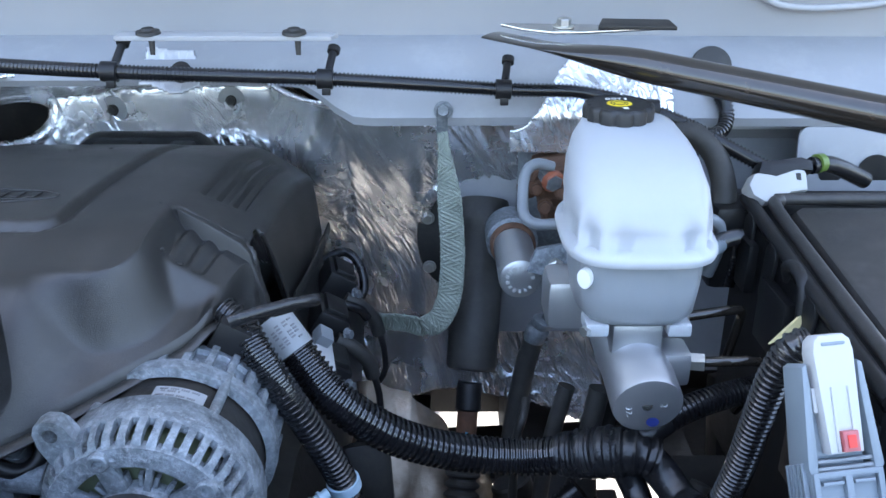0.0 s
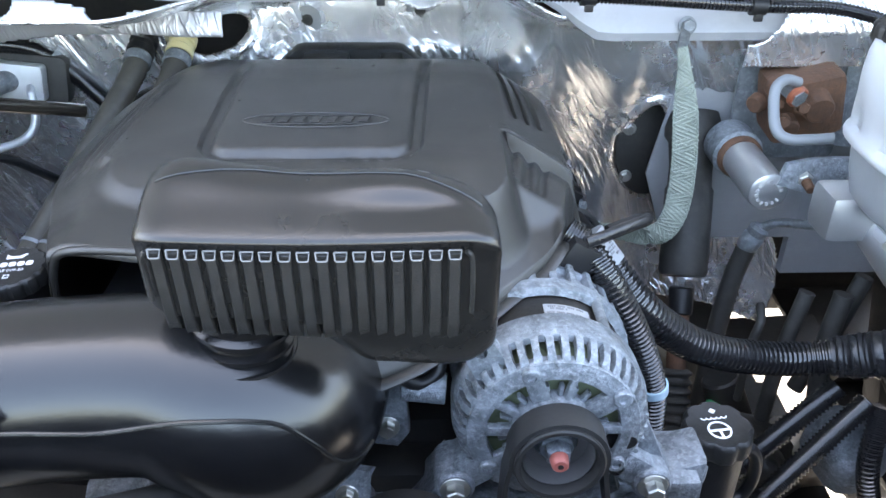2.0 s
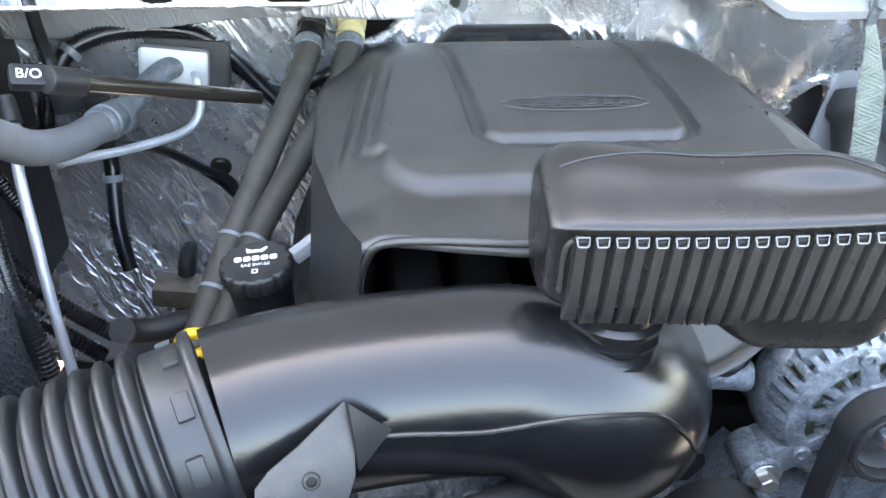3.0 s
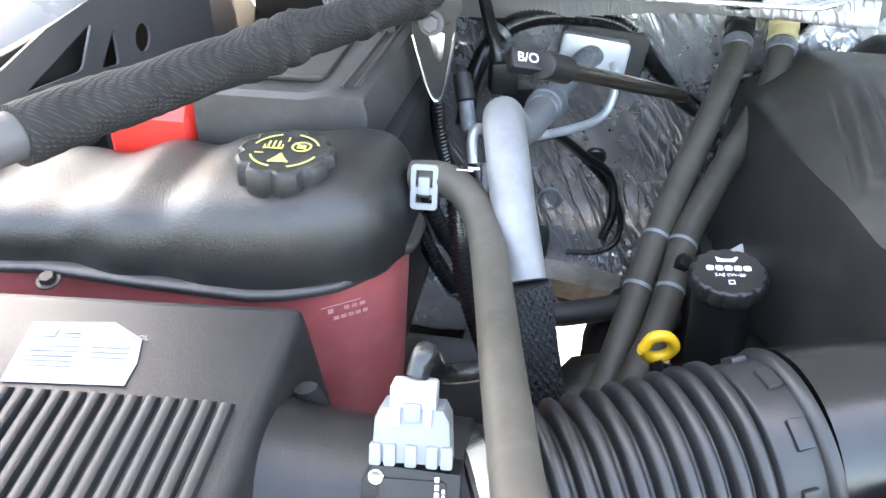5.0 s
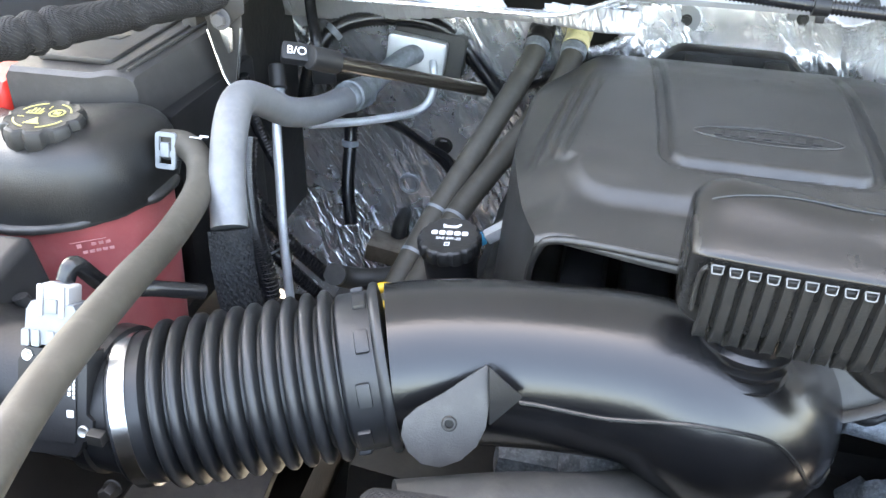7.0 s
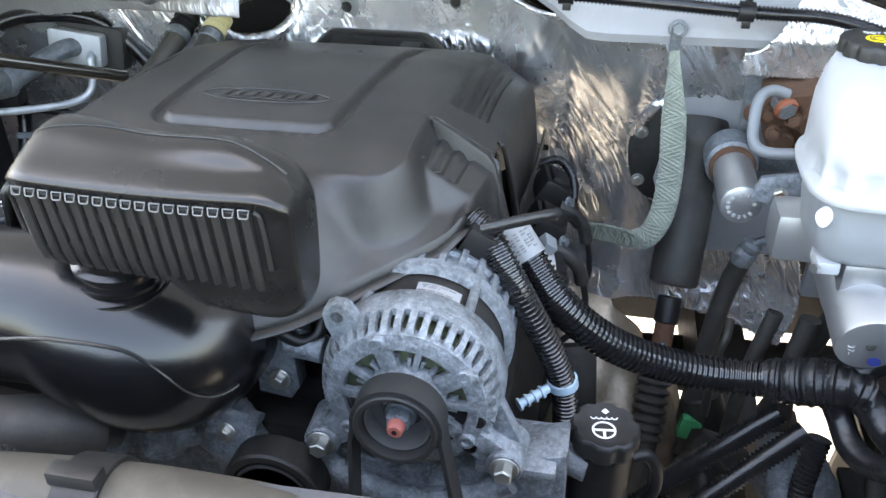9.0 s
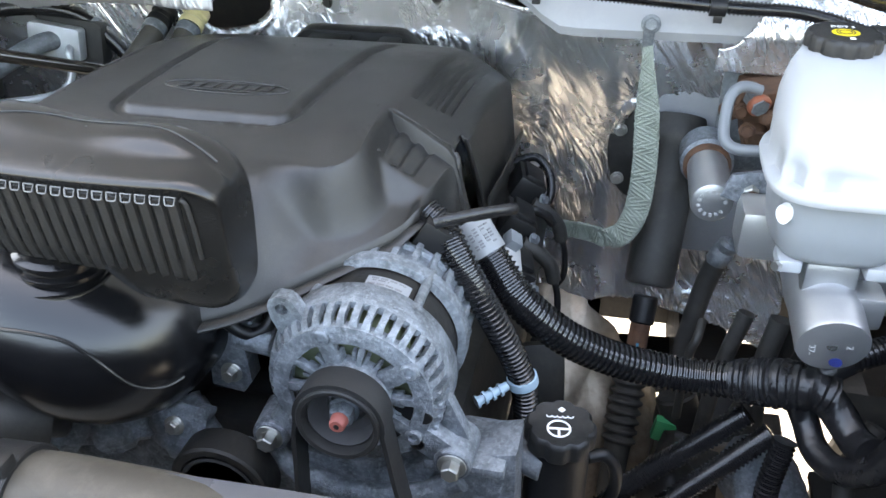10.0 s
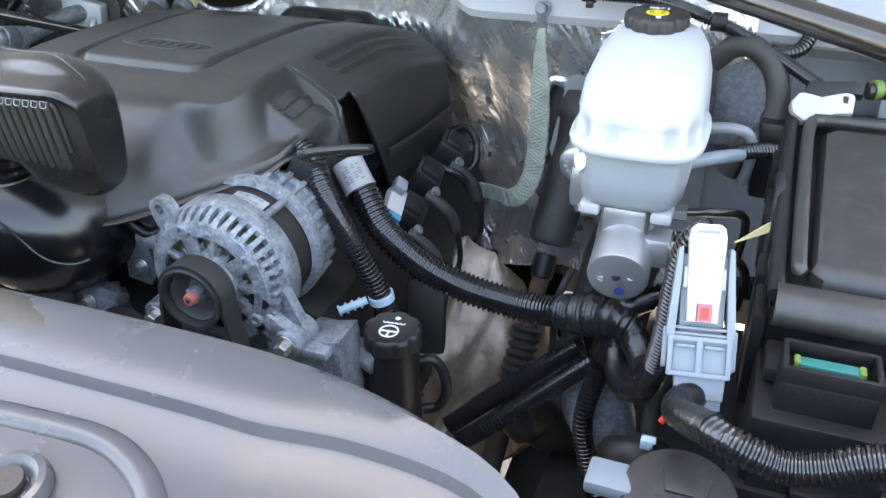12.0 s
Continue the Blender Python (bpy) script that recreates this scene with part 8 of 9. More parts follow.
# washer reservoir filler
wf = thing("washer_filler", (0.26, 0.345, 1.0), "grey washer fluid filler cap with moulded symbol", "filler cap")
WT = Vector((0.262, 0.342, 1.088))
wdv = Vector((0.0, -0.15, 1)).normalized()
bm = B()
revolve(bm, [(0.034, -0.10), (0.036, -0.012), (0.041, -0.010), (0.042, -0.004), (0.040, -0.001), (0.036, 0.0)], WT, wdv, 48)
wcap = part("cap", bm, M_LID, wf)
Mw_ = basis(WT, (1, 0, 0), (0, 1, 0.15))
bm = B()
prism(bm, [(-0.018, 0.012), (0.018, 0.012), (0.014, -0.006), (-0.014, -0.006)], Mw_ @ Matrix.Translation((0.004, 0.004, 0)), 0.002, 0.0006)
for k in range(3):
    prism(bm, rrect(0.006, 0.010, 0.002), Mw_ @ Matrix.Translation((-0.014 + 0.014 * k, -0.012, 0)), 0.002, 0.0006)
part("moulded_symbol", bm, M_LID, wcap)
bm = B()
box(bm, WT + Vector((-0.050, 0.002, -0.006)), (0.035, 0.030, 0.012), 0.004)
part("tab", bm, M_GREYP, wf, "pale lifting tab")

# ---- braces ----
brc = thing("fender_brace", (0.4, 0.6, 1.34), "glossy black steel brace tube from cowl to fender", "brace")
bm = B()
P0, Pd = Vector((0.050, 0.862, 1.372)), Vector((0.80, -0.535, -0.085)).normalized()
pts = [P0 + Pd * s for s in (0, 0.03, 0.07, 0.10, 0.13, 0.17, 0.3, 0.5, 0.75)]
rings = []
sp_ = spline(pts, 5)
for i, (p, t, u, w) in enumerate(frames_along(sp_)):
    s = (p - P0).length
    f = ss(0.04, 0.17, s)
    ru, rw = 0.0025 + 0.0125 * f, 0.021 - 0.006 * f
    rings.append([p + u * ru * math.cos(a) + w * rw * math.sin(a) for a in (2 * math.pi * k / 28 for k in range(28))])
loft(bm, rings, True)
part("tube", bm, M_BRACE, brc)
bm = B()
prism(bm, [(-0.060, 0.012), (-0.055, 0.016), (0.10, 0.016), (0.10, 0.006), (0.02, -0.016), (-0.01, -0.018), (-0.04, -0.006)], basis((0.120, 0.862, 1.3765), (1, 0.03, -0.02), (0, 1, 0.1)), 0.003, 0.001)
pb = part("bracket", bm, M_BRIGHT, brc, "bare metal bracket plate")
bm = B()
hexbolt(bm, (0.123, 0.862, 1.380), (0, -0.1, 1), 0.0075, 0.008, 0.011)
part("bolt", bm, M_ZINC, pb, "flanged hex bolt")
bm = B()
prism(bm, [(-0.03, -0.02), (0.05, -0.02), (0.05, 0.012), (-0.02, 0.012)], basis((0.185, 0.868, 1.381), (1, 0.03, -0.02), (0, 1, 0.1)), 0.004, 0.001)
part("upper_plate", bm, M_DARK, brc, "dark plate beneath the hood hinge")
# straight bracket on the other side of the cowl
cb_ = thing("cowl_bracket", (-0.23, 0.875, 1.35), "long grey steel strip bracket bolted under the hood", "bracket")
bm = B()
prism(bm, [(-0.112, -0.010), (0.112, -0.008), (0.118, 0.006), (0.10, 0.012), (-0.112, 0.012)], basis((-0.228, 0.878, 1.3655), (1, 0, -0.003), (0, 1, 0.1)), 0.005, 0.001)
part("strip", bm, M_HOOD, cb_)
for x in (-0.307, -0.155):
    bm = B()
    revolve(bm, [(0.011, 0), (0.013, 0.001), (0.012, 0.004), (0.007, 0.005), (0.006, 0.007), (0.003, 0.0075)], (x, 0.878, 1.370), (0, -0.1, 1), 24)
    part("bolt", bm, M_DARK, cb_, "dark flanged bolt")
    bm = B()
    cyl(bm, (x + 0.004, 0.874, 1.366), (x + 0.004, 0.872, 1.350), 0.0035, 0.0025, 10)
    part("bolt_tip", bm, M_DARK, cb_)
for x, z in ((-0.285, 1.325), (0.31, 1.30)):
    bm = B()
    revolve(bm, [(0.007, 0), (0.011, 0.001), (0.012, 0.004), (0.008, 0.005), (0.006, 0.004)], (x, 0.905, z), (0, -1, 0.4), 20)
    solo("cowl_stud", bm, M_DARK, "dark round stud in the cowl insulation", "stud")
for x, z in ((-0.30, 1.237), (-0.455, 1.232)):
    bm = B()
    revolve(bm, [(0.010, 0), (0.017, 0.002), (0.019, 0.005), (0.010, 0.006)], (x, fw_y(x, z) - 0.003, z), (0, -1, 0.1), 24)
    w_ = solo("insulation_washer", bm, M_PAINT, "pale round washer holding the foil", "washer", "firewall washers")
    bm = B()
    hexbolt(bm, (x, fw_y(x, z) - 0.009, z), (0, -1, 0.1), 0.006, 0.005, 0.008)
    solo("firewall_bolt", bm, M_DARK, "dark bolt through the foil insulation", "bolt", "firewall bolts")

sl = thing("sleeved_brace", (-1.04, 0.5, 1.33), "fender brace tube in a wrinkled black woven sleeve", "brace")
E0, E1 = Vector((-1.145, 0.235, 1.355)), Vector((-0.935, 0.760, 1.328))
bm = B()
rg = random.Random(11)
pth = resample([E0.lerp(E1, 0.245), E1], 0.004)
wr = [0.0004 * rg.uniform(-1, 1) for _ in pth]
rings = []
for i, (p, t, u, w) in enumerate(frames_along(pth)):
    f = i / len(pth)
    bunch = 0.0022 * sum(math.exp(-((f - c) / 0.018) ** 2) for c in (0.40, 0.44, 0.49, 0.68, 0.86))
    dip = 0.0012 * sum(math.exp(-((f - c) / 0.012) ** 2) for c in (0.42, 0.465, 0.66))
    rings.append([p + (u * math.cos(a) + w * math.sin(a)) * (0.0164 + 1.3 * bunch - 1.6 * dip + wr[i] + 0.0006 * math.sin(3 * a + f * 30)) for a in (2 * math.pi * k / 32 for k in range(32))])
loft(bm, rings, True)
part("sleeve", bm, M_CLOTH, sl, "wrinkled black woven fabric sleeve", 70)
bm = B()
q0 = E0 - (E1 - E0) * 0.15
rings = []
for s in range(12):
    p = q0.lerp(E0.lerp(E1, 0.27), s / 11)
    f = ss(3, 9, s)
    rings.append([p + Vector((0.93, -0.37, 0)) * (0.019 - 0.006 * f) * math.cos(a) + Vector((0, 0.05, 1)) * (0.005 + 0.008 * f) * math.sin(a) for a in (2 * math.pi * k / 20 for k in range(20))])
loft(bm, rings, True)
part("tube_end", bm, M_INNER, sl, "flattened grey tube end")
bb = thing("brace_bracket", (-0.94, 0.73, 1.25), "folded dark metal brace bracket with bright tip", "bracket")
Mbb = basis((-0.942, 0.728, 1.303), (1, 0.05, 0), (0, 0.10, 1))
bm = B()
prism(bm, [(-0.021, 0.034), (0.022, 0.034), (0.021, 0.0), (0.016, -0.040), (0.011, -0.064), (0.005, -0.070), (-0.002, -0.060), (-0.010, -0.036), (-0.018, -0.008)], Mbb, 0.003, 0.001)
part("plate", bm, M_DARK, bb)
bm = B()
tube(bm, [Mbb @ Vector((x, y, 0.004)) for x, y in ((-0.018, -0.010), (-0.010, -0.037), (-0.002, -0.061), (0.005, -0.069), (0.011, -0.062), (0.015, -0.040), (0.020, -0.006))], 0.0018, 8, 4)
part("folded_edge", bm, M_BRIGHT, bb, "bright folded edge")
bm = B()
prism(bm, [(-0.004, -0.004), (0.012, -0.006), (0.011, -0.030), (0.006, -0.034), (0.001, -0.022)], Mbb @ Matrix.Translation((0, 0, 0.003)), 0.006, 0.002)
part("tongue", bm, M_BRIGHT, bb, "bright bent tongue")
bm = B()
prism(bm, [(-0.022, 0.034), (0.026, 0.034), (0.026, 0.010), (0.004, -0.006), (-0.018, 0.000)], Mbb @ Matrix.Translation((0, 0, 0.0036)), 0.003, 0.001)
pt_ = part("face_plate", bm, M_DARK, bb)
bm = B()
hexbolt(bm, (-0.942, 0.721, 1.306), (0, -1, 0.1), 0.0078, 0.008, 0.0115)
part("bolt", bm, M_INNER, bb, "grey hex bolt")
bm = B()
box(bm, (-0.985, 0.86, 1.13), (0.02, 0.26, 0.36), 0.008)
solo("side_apron", bm, M_DARK, "black painted side apron behind the battery", "body panel", kind="structure")

# ---- left side pipes and hoses ----
ac = thing("air_conditioning_pipe", (-0.84, 0.65, 1.1), "thick dull aluminium air conditioning pipe with braided hose", "pipe")
bm = B()
tube(bm, [(-0.838, 0.850, 1.186), (-0.845, 0.805, 1.193), (-0.853, 0.750, 1.203), (-0.860, 0.690, 1.225), (-0.865, 0.640, 1.257), (-0.864, 0.597, 1.276), (-0.857, 0.560, 1.268), (-0.846, 0.522, 1.238), (-0.834, 0.492, 1.203)], 0.0158, 24)
part("pipe", bm, M_ACALU, ac)
bm = B()
a0, a1 = Vector((-0.836, 0.862, 1.184)), Vector((-0.845, 0.808, 1.194))
dd = (a1 - a0).normalized()
revolve(bm, [(0.015, 0), (0.019, 0.002), (0.019, 0.012), (0.0175, 0.014), (0.0195, 0.017), (0.0195, 0.036), (0.0175, 0.038), (0.0185, 0.046), (0.016, 0.050)], a0, dd, 32)
part("ferrule", bm, M_ALU, ac, "crimped ferrule")
bm = B()
tube(bm, [(-0.790, 0.965, 1.205), (-0.805, 0.935, 1.205), (-0.822, 0.90, 1.195), (-0.836, 0.862, 1.184)], 0.013, 18)
part("inlet", bm, M_ALU, ac)
hp_ = resample(spline([(-0.8335, 0.491, 1.202), (-0.825, 0.475, 1.165), (-0.815, 0.468, 1.12), (-0.805, 0.475, 1.06), (-0.80, 0.49, 0.98)], 10), 0.002)
bm = B()
sweep(bm, hp_, 0.0168, 24)
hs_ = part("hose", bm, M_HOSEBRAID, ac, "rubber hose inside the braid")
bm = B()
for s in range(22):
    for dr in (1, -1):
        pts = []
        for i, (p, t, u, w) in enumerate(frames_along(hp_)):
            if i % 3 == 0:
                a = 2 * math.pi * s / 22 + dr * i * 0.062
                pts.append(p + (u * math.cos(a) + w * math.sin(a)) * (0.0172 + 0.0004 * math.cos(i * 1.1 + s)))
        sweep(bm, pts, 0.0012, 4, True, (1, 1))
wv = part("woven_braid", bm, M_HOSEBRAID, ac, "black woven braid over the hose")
tagged(wv, kind="stuff")

bl = thing("expansion_valve_block", (-0.79, 0.98, 1.15), "bright aluminium pipe block bolted on the firewall", "pipe block")
Mv = basis((-0.795, 0.968, 1.203), (1, 0.02, -0.12), (0.12, 0.05, 1))
bm = B()
prism(bm, rrect(0.078, 0.046, 0.006), Mv @ Matrix.Translation((0, 0, 0.0)), 0.018, 0.003)
part("block", bm, M_TUBE, bl)
bm = B()
prism(bm, rrect(0.098, 0.062, 0.010), Mv @ Matrix.Translation((0.012, 0.0, -0.026)), 0.024, 0.004)
part("seal_plate", bm, M_RUBBER, bl, "black rubber seal plate")
bm = B()
hexbolt(bm, Mv @ Vector((0.0, 0.0, 0.018)), Mv.to_3x3() @ Vector((0, 0, 1)), 0.007, 0.008, 0.009)
part("bolt", bm, M_ALU, bl, "hex bolt")
tl = thing("thin_refrigerant_pipe", (-0.84, 0.85, 1.0), "thin bright aluminium refrigerant pipe", "pipe")
bm = B()
tube(bm, [(-0.772, 0.955, 1.198), (-0.768, 0.942, 1.192), (-0.766, 0.938, 1.172), (-0.772, 0.930, 1.150), (-0.79, 0.912, 1.140), (-0.83, 0.87, 1.143), (-0.862, 0.835, 1.150), (-0.885, 0.80, 1.160)], 0.0052, 14)
part("upper_run", bm, M_TUBE, tl)
bm = B()
tube(bm, [(-0.885, 0.80, 1.160), (-0.898, 0.785, 1.178), (-0.905, 0.770, 1.186), (-0.907, 0.758, 1.178), (-0.903, 0.745, 1.155), (-0.897, 0.730, 1.125), (-0.885, 0.70, 1.06), (-0.87, 0.67, 0.98)], 0.0055, 14)
part("lower_run", bm, M_TUBE, tl)
bm = B()
cyl(bm, (-0.912, 0.775, 1.180), (-0.921, 0.800, 1.208), 0.008, seg=18)
sv = part("service_port", bm, M_ALU, tl, "aluminium service port")
bm = B()
cyl(bm, (-0.919, 0.795, 1.203), (-0.927, 0.812, 1.226), 0.0105, 0.0095, 20, 0.0015)
part("cap", bm, M_CAP, sv, "black plastic cap")

rod_ = thing("clip_ended_rod", (-0.77, 0.82, 1.2), "black plastic rod with a lettered clip end", "support rod")
bm = B()
cyl(bm, (-0.838, 0.716, 1.276), (-0.695, 0.905, 1.185), 0.0082, 0.0082, 20)
part("rod", bm, M_BRACE, rod_)
bm = B()
cyl(bm, (-0.842, 0.711, 1.279), (-0.822, 0.737, 1.266), 0.0125, seg=24, edge=0.001)
part("collar", bm, M_PLASTIC, rod_)
Mcl = basis((-0.856, 0.712, 1.283), (0.9, 0.42, -0.2), (-0.35, 0.6, 0.72))
bm = B()
prism(bm, rrect(0.030, 0.020, 0.003), Mcl @ Matrix.Translation((0, 0, -0.012)), 0.014, 0.002)
ck = part("clip", bm, M_PLASTIC, rod_)
text("lettering", "B/O", 0.0125, Mcl @ Matrix.Translation((0.0, 0.0, 0.0022)), M_INK, ck, "white lettering")
bm = B()
box(bm, Mcl @ Vector((0.026, -0.004, -0.004)), (0.016, 0.012, 0.016), 0.002, Mcl.to_3x3())
part("hinge", bm, M_PLASTIC, ck)

for pts, r, lb_ in (([(-0.935, 0.90, 1.13), (-0.925, 0.915, 1.19), (-0.905, 0.935, 1.228), (-0.87, 0.955, 1.243), (-0.82, 0.970, 1.245), (-0.775, 0.982, 1.236), (-0.745, 0.988, 1.215), (-0.715, 0.992, 1.18), (-0.685, 0.99, 1.15), (-0.66, 0.985, 1.135)], 0.0112, "black corrugated loom arching over the pipe block"),
                    ([(-0.66, 0.985, 1.165), (-0.62, 0.98, 1.185), (-0.58, 0.985, 1.19), (-0.53, 1.0, 1.185)], 0.0100, "black corrugated loom behind the heater hoses"),
                    ([(-0.90, 0.62, 1.215), (-0.895, 0.60, 1.18), (-0.885, 0.585, 1.13), (-0.87, 0.575, 1.09), (-0.86, 0.575, 1.06)], 0.0105, "black corrugated loom dropping beside the coolant tank"),
                    ([(-0.885, 0.64, 1.215), (-0.880, 0.62, 1.18), (-0.868, 0.60, 1.13), (-0.855, 0.59, 1.09), (-0.85, 0.585, 1.06)], 0.0105, "black corrugated loom dropping beside the coolant tank"),
                    ([(-0.945, 0.76, 1.23), (-0.94, 0.77, 1.17), (-0.925, 0.79, 1.10)], 0.0075, "thin black loom below the brace bracket"),
                    ([(-0.875, 0.92, 1.15), (-0.873, 0.91, 1.10), (-0.87, 0.88, 1.04), (-0.86, 0.86, 0.99)], 0.0100, "black corrugated loom on the firewall")):
    bm = B()
    corrugated(bm, pts, r, 0.0045, 0.0015, 16)
    solo("wiring_loom", bm, M_LOOM, lb_, "wiring loom")
for p, d, r in (((-0.752, 0.987, 1.221), (0.5, 0.1, -0.5), 0.0125), ((-0.90, 0.937, 1.230), (0.5, 0.4, 0.5), 0.0125), ((-0.873, 0.905, 1.09), (0, 0.2, 1), 0.0115)):
    bm = B()
    revolve(bm, [(r - 0.001, -0.004), (r, -0.0035), (r, 0.0035), (r - 0.001, 0.004)], p, d, 24)
    solo("loom_tie", bm, M_LGREYP, "pale plastic tie round a black loom", "cable tie", "loom ties")
for pts, r in (([(-0.875, 0.93, 1.12), (-0.83, 0.96, 1.10), (-0.79, 0.985, 1.062), (-0.755, 1.0, 1.03), (-0.745, 0.985, 0.985), (-0.755, 0.97, 0.95)], 0.0062), ([(-0.79, 0.99, 1.055), (-0.76, 1.0, 1.02), (-0.735, 0.995, 0.98), (-0.735, 0.98, 0.945), (-0.76, 0.97, 0.93), (-0.80, 0.97, 0.925)], 0.0042), ([(-0.93, 0.93, 1.31), (-0.915, 0.90, 1.27), (-0.90, 0.875, 1.235), (-0.895, 0.87, 1.21)], 0.0070)):
    bm = B()
    tube(bm, pts, r, 12)
    solo("cable", bm, M_TAPE, "black taped cable running on the firewall", "cable")
bm = B()
box(bm, (-0.89, 0.87, 1.205), (0.030, 0.022, 0.035), 0.004, rot(0, 0, 20))
wp_ = solo("black_plug", bm, M_PLASTIC, "square black wiring plug by the firewall", "connector")
bm = B()
box(bm, (-0.875, 0.90, 1.16), (0.03, 0.03, 0.05), 0.004, rot(0, 0, 20))
solo("plug_housing", bm, M_PLASTIC, "black wiring plug housing hanging on a loom", "connector")
# grommets and hole on the firewall
for x, z, r, m_, lb_ in ((-0.774, 1.040, 0.014, M_DARK, "dark round drain hole rim in the foil"), (-0.829, 0.962, 0.017, M_FOILDULL, "grey round plug in the foil")):
    bm = B()
    y = fw_y(x, z) - 0.004
    revolve(bm, [(r * 0.45, 0.006), (r * 0.55, 0.002), (r, 0.0), (r, -0.003), (r * 0.8, -0.004), (r * 0.6, -0.001)], (x, y, z), Y, 28)
    solo("firewall_grommet", bm, m_, lb_, "grommet", "firewall grommets")
bm = B()
y = fw_y(-0.836, 0.905)
tube(bm, [(-0.836, y + 0.01, 0.908), (-0.836, y - 0.02, 0.905), (-0.838, y - 0.032, 0.89), (-0.842, y - 0.034, 0.86), (-0.848, y - 0.035, 0.83)], 0.012, 18)
solo("drain_elbow", bm, M_RUBBER, "black rubber drain elbow out of the firewall", "hose")
bm = B()
box(bm, (-0.80, 0.99, 0.865), (0.16, 0.05, 0.03), 0.006, rot(0, 8, 0))
solo("seam_flange", bm, M_BRONZE, "stained lower seam flange of the firewall", "flange")

# heater hoses
for nm, off in (("heater_hose", 0), ("heater_hose", 1)):
    if off == 0:
        P_ = [(-0.637, 0.972, 1.238), (-0.640, 0.945, 1.222), (-0.655, 0.905, 1.192), (-0.685, 0.835, 1.140), (-0.712, 0.765, 1.095), (-0.728, 0.715, 1.065), (-0.742, 0.665, 1.035), (-0.765, 0.60, 0.985), (-0.80, 0.52, 0.92)]
    else:
        P_ = [(-0.590, 0.972, 1.238), (-0.593, 0.950, 1.224), (-0.603, 0.915, 1.198), (-0.632, 0.860, 1.160), (-0.665, 0.800, 1.125), (-0.688, 0.750, 1.098), (-0.700, 0.700, 1.075), (-0.715, 0.650, 1.05), (-0.745, 0.585, 1.00), (-0.78, 0.51, 0.93)]
    h_ = thing(nm, P_[4], "dusty black rubber heater hose off the firewall", "hose", "heater hoses")
    bm = B()
    tube(bm, P_, 0.0142, 20)
    part("hose", bm, M_HOSE, h_)
    a0 = Vector(P_[0])
    d0 = (Vector(P_[1]) - a0).normalized()
    bm = B()
    revolve(bm, [(0.0150, 0), (0.0162, 0.001), (0.0162, 0.012), (0.0150, 0.013)], a0 + d0 * 0.012, d0, 28)
    part("crimp", bm, M_ALU, h_, "crimped metal band")
    bm = B()
    revolve(bm, [(0.012, -0.02), (0.0165, -0.018), (0.0165, -0.008), (0.014, -0.006), (0.014, 0.0), (0.0165, 0.002), (0.0165, 0.010)], a0, d0, 28)
    part("quick_connector", bm, M_AMBER if off else M_PLASTIC, h_, "cream plastic quick connector" if off else "black plastic quick connector")
    for k in (4, 5) if off == 0 else (5, 6):
        q = Vector(P_[k])
        dq = (Vector(P_[k + 1]) - Vector(P_[k - 1])).normalized()
        bm = B()
        revolve(bm, [(0.0142, -0.002), (0.0150, -0.002), (0.0150, 0.002), (0.0142, 0.002)], q + dq * 0.01, dq, 26)
        part("band_mark", bm, M_LGREYP, h_, "thin pale band")
bm = B()
box(bm, (-0.700, 0.712, 1.083), (0.012, 0.016, 0.040), 0.003, rot(20, 30, 0))
solo("hose_clip", bm, M_PLASTIC, "black plastic clip joining the heater hoses", "clip")

# oil filler and dipstick
oc = thing("oil_filler", (-0.67, 0.62, 1.05), "black ribbed oil filler cap with white print", "oil cap")
OT = Vector((-0.670, 0.622, 1.146))
od = Vector((-0.06, -0.10, 1)).normalized()
bm = B()
revolve(bm, [(0.026, -0.018), (0.031, -0.016), (0.0322, -0.013), (0.0322, -0.004), (0.031, -0.0012), (0.029, 0.0), (0.027, -0.0005)], OT, od, 96, 14, 0.0022)
oc_ = part("cap", bm, M_CAP, oc, "", 35)
bm = B()
revolve(bm, [(0.026, -0.10), (0.026, -0.05), (0.0275, -0.03), (0.0275, -0.017)], OT, od, 36)
part("neck", bm, M_PLASTIC, oc)
Mo = basis(OT - od * 0.0002, (1, 0.05, 0.06), (-0.05, 1, 0.1))
bm = B()
for k in range(5):
    prism(bm, rrect(0.0062, 0.0062, 0.0018), Mo @ Matrix.Translation((-0.0152 + 0.0076 * k, 0.0035, 0)), 0.0005)
part("bold_print", bm, M_INK, oc_, "bold white print reduced to blocks", 0)
text("grade_lettering", "SAE 0W-20", 0.0052, Mo @ Matrix.Translation((0, -0.0055, 0.0002)), M_INK, oc_, "small white lettering")
bm = B()
prism(bm, [(-0.008, 0.012), (0.006, 0.012), (0.010, 0.018), (0.008, 0.0185), (0.004, 0.0155), (-0.004, 0.0155), (-0.009, 0.0185)], Mo, 0.0005)
part("oil_can_symbol", bm, M_INK, oc_, "white oil can symbol", 0)
bm = B()
ring_arc(bm, Mo @ Matrix.Translation((0, -0.0145, 0)), 0.0024, 0.0036, 45, 405, 0.0005, 4)
part("square_symbol", bm, M_INK, oc_, "small white square symbol", 0)
dp = thing("dipstick", (-0.72, 0.575, 1.0), "yellow plastic dipstick handle", "dipstick")
bm = B()
tube(bm, [(-0.735, 0.572, 1.092), (-0.728, 0.575, 1.103), (-0.716, 0.578, 1.103), (-0.709, 0.580, 1.092), (-0.716, 0.580, 1.082), (-0.728, 0.576, 1.082), (-0.735, 0.572, 1.092)], 0.0052, 12)
part("handle", bm, M_YPL, dp)
bm = B()
cyl(bm, (-0.722, 0.578, 1.082), (-0.70, 0.60, 0.95), 0.006, seg=14)
part("tube", bm, M_DARK, dp)

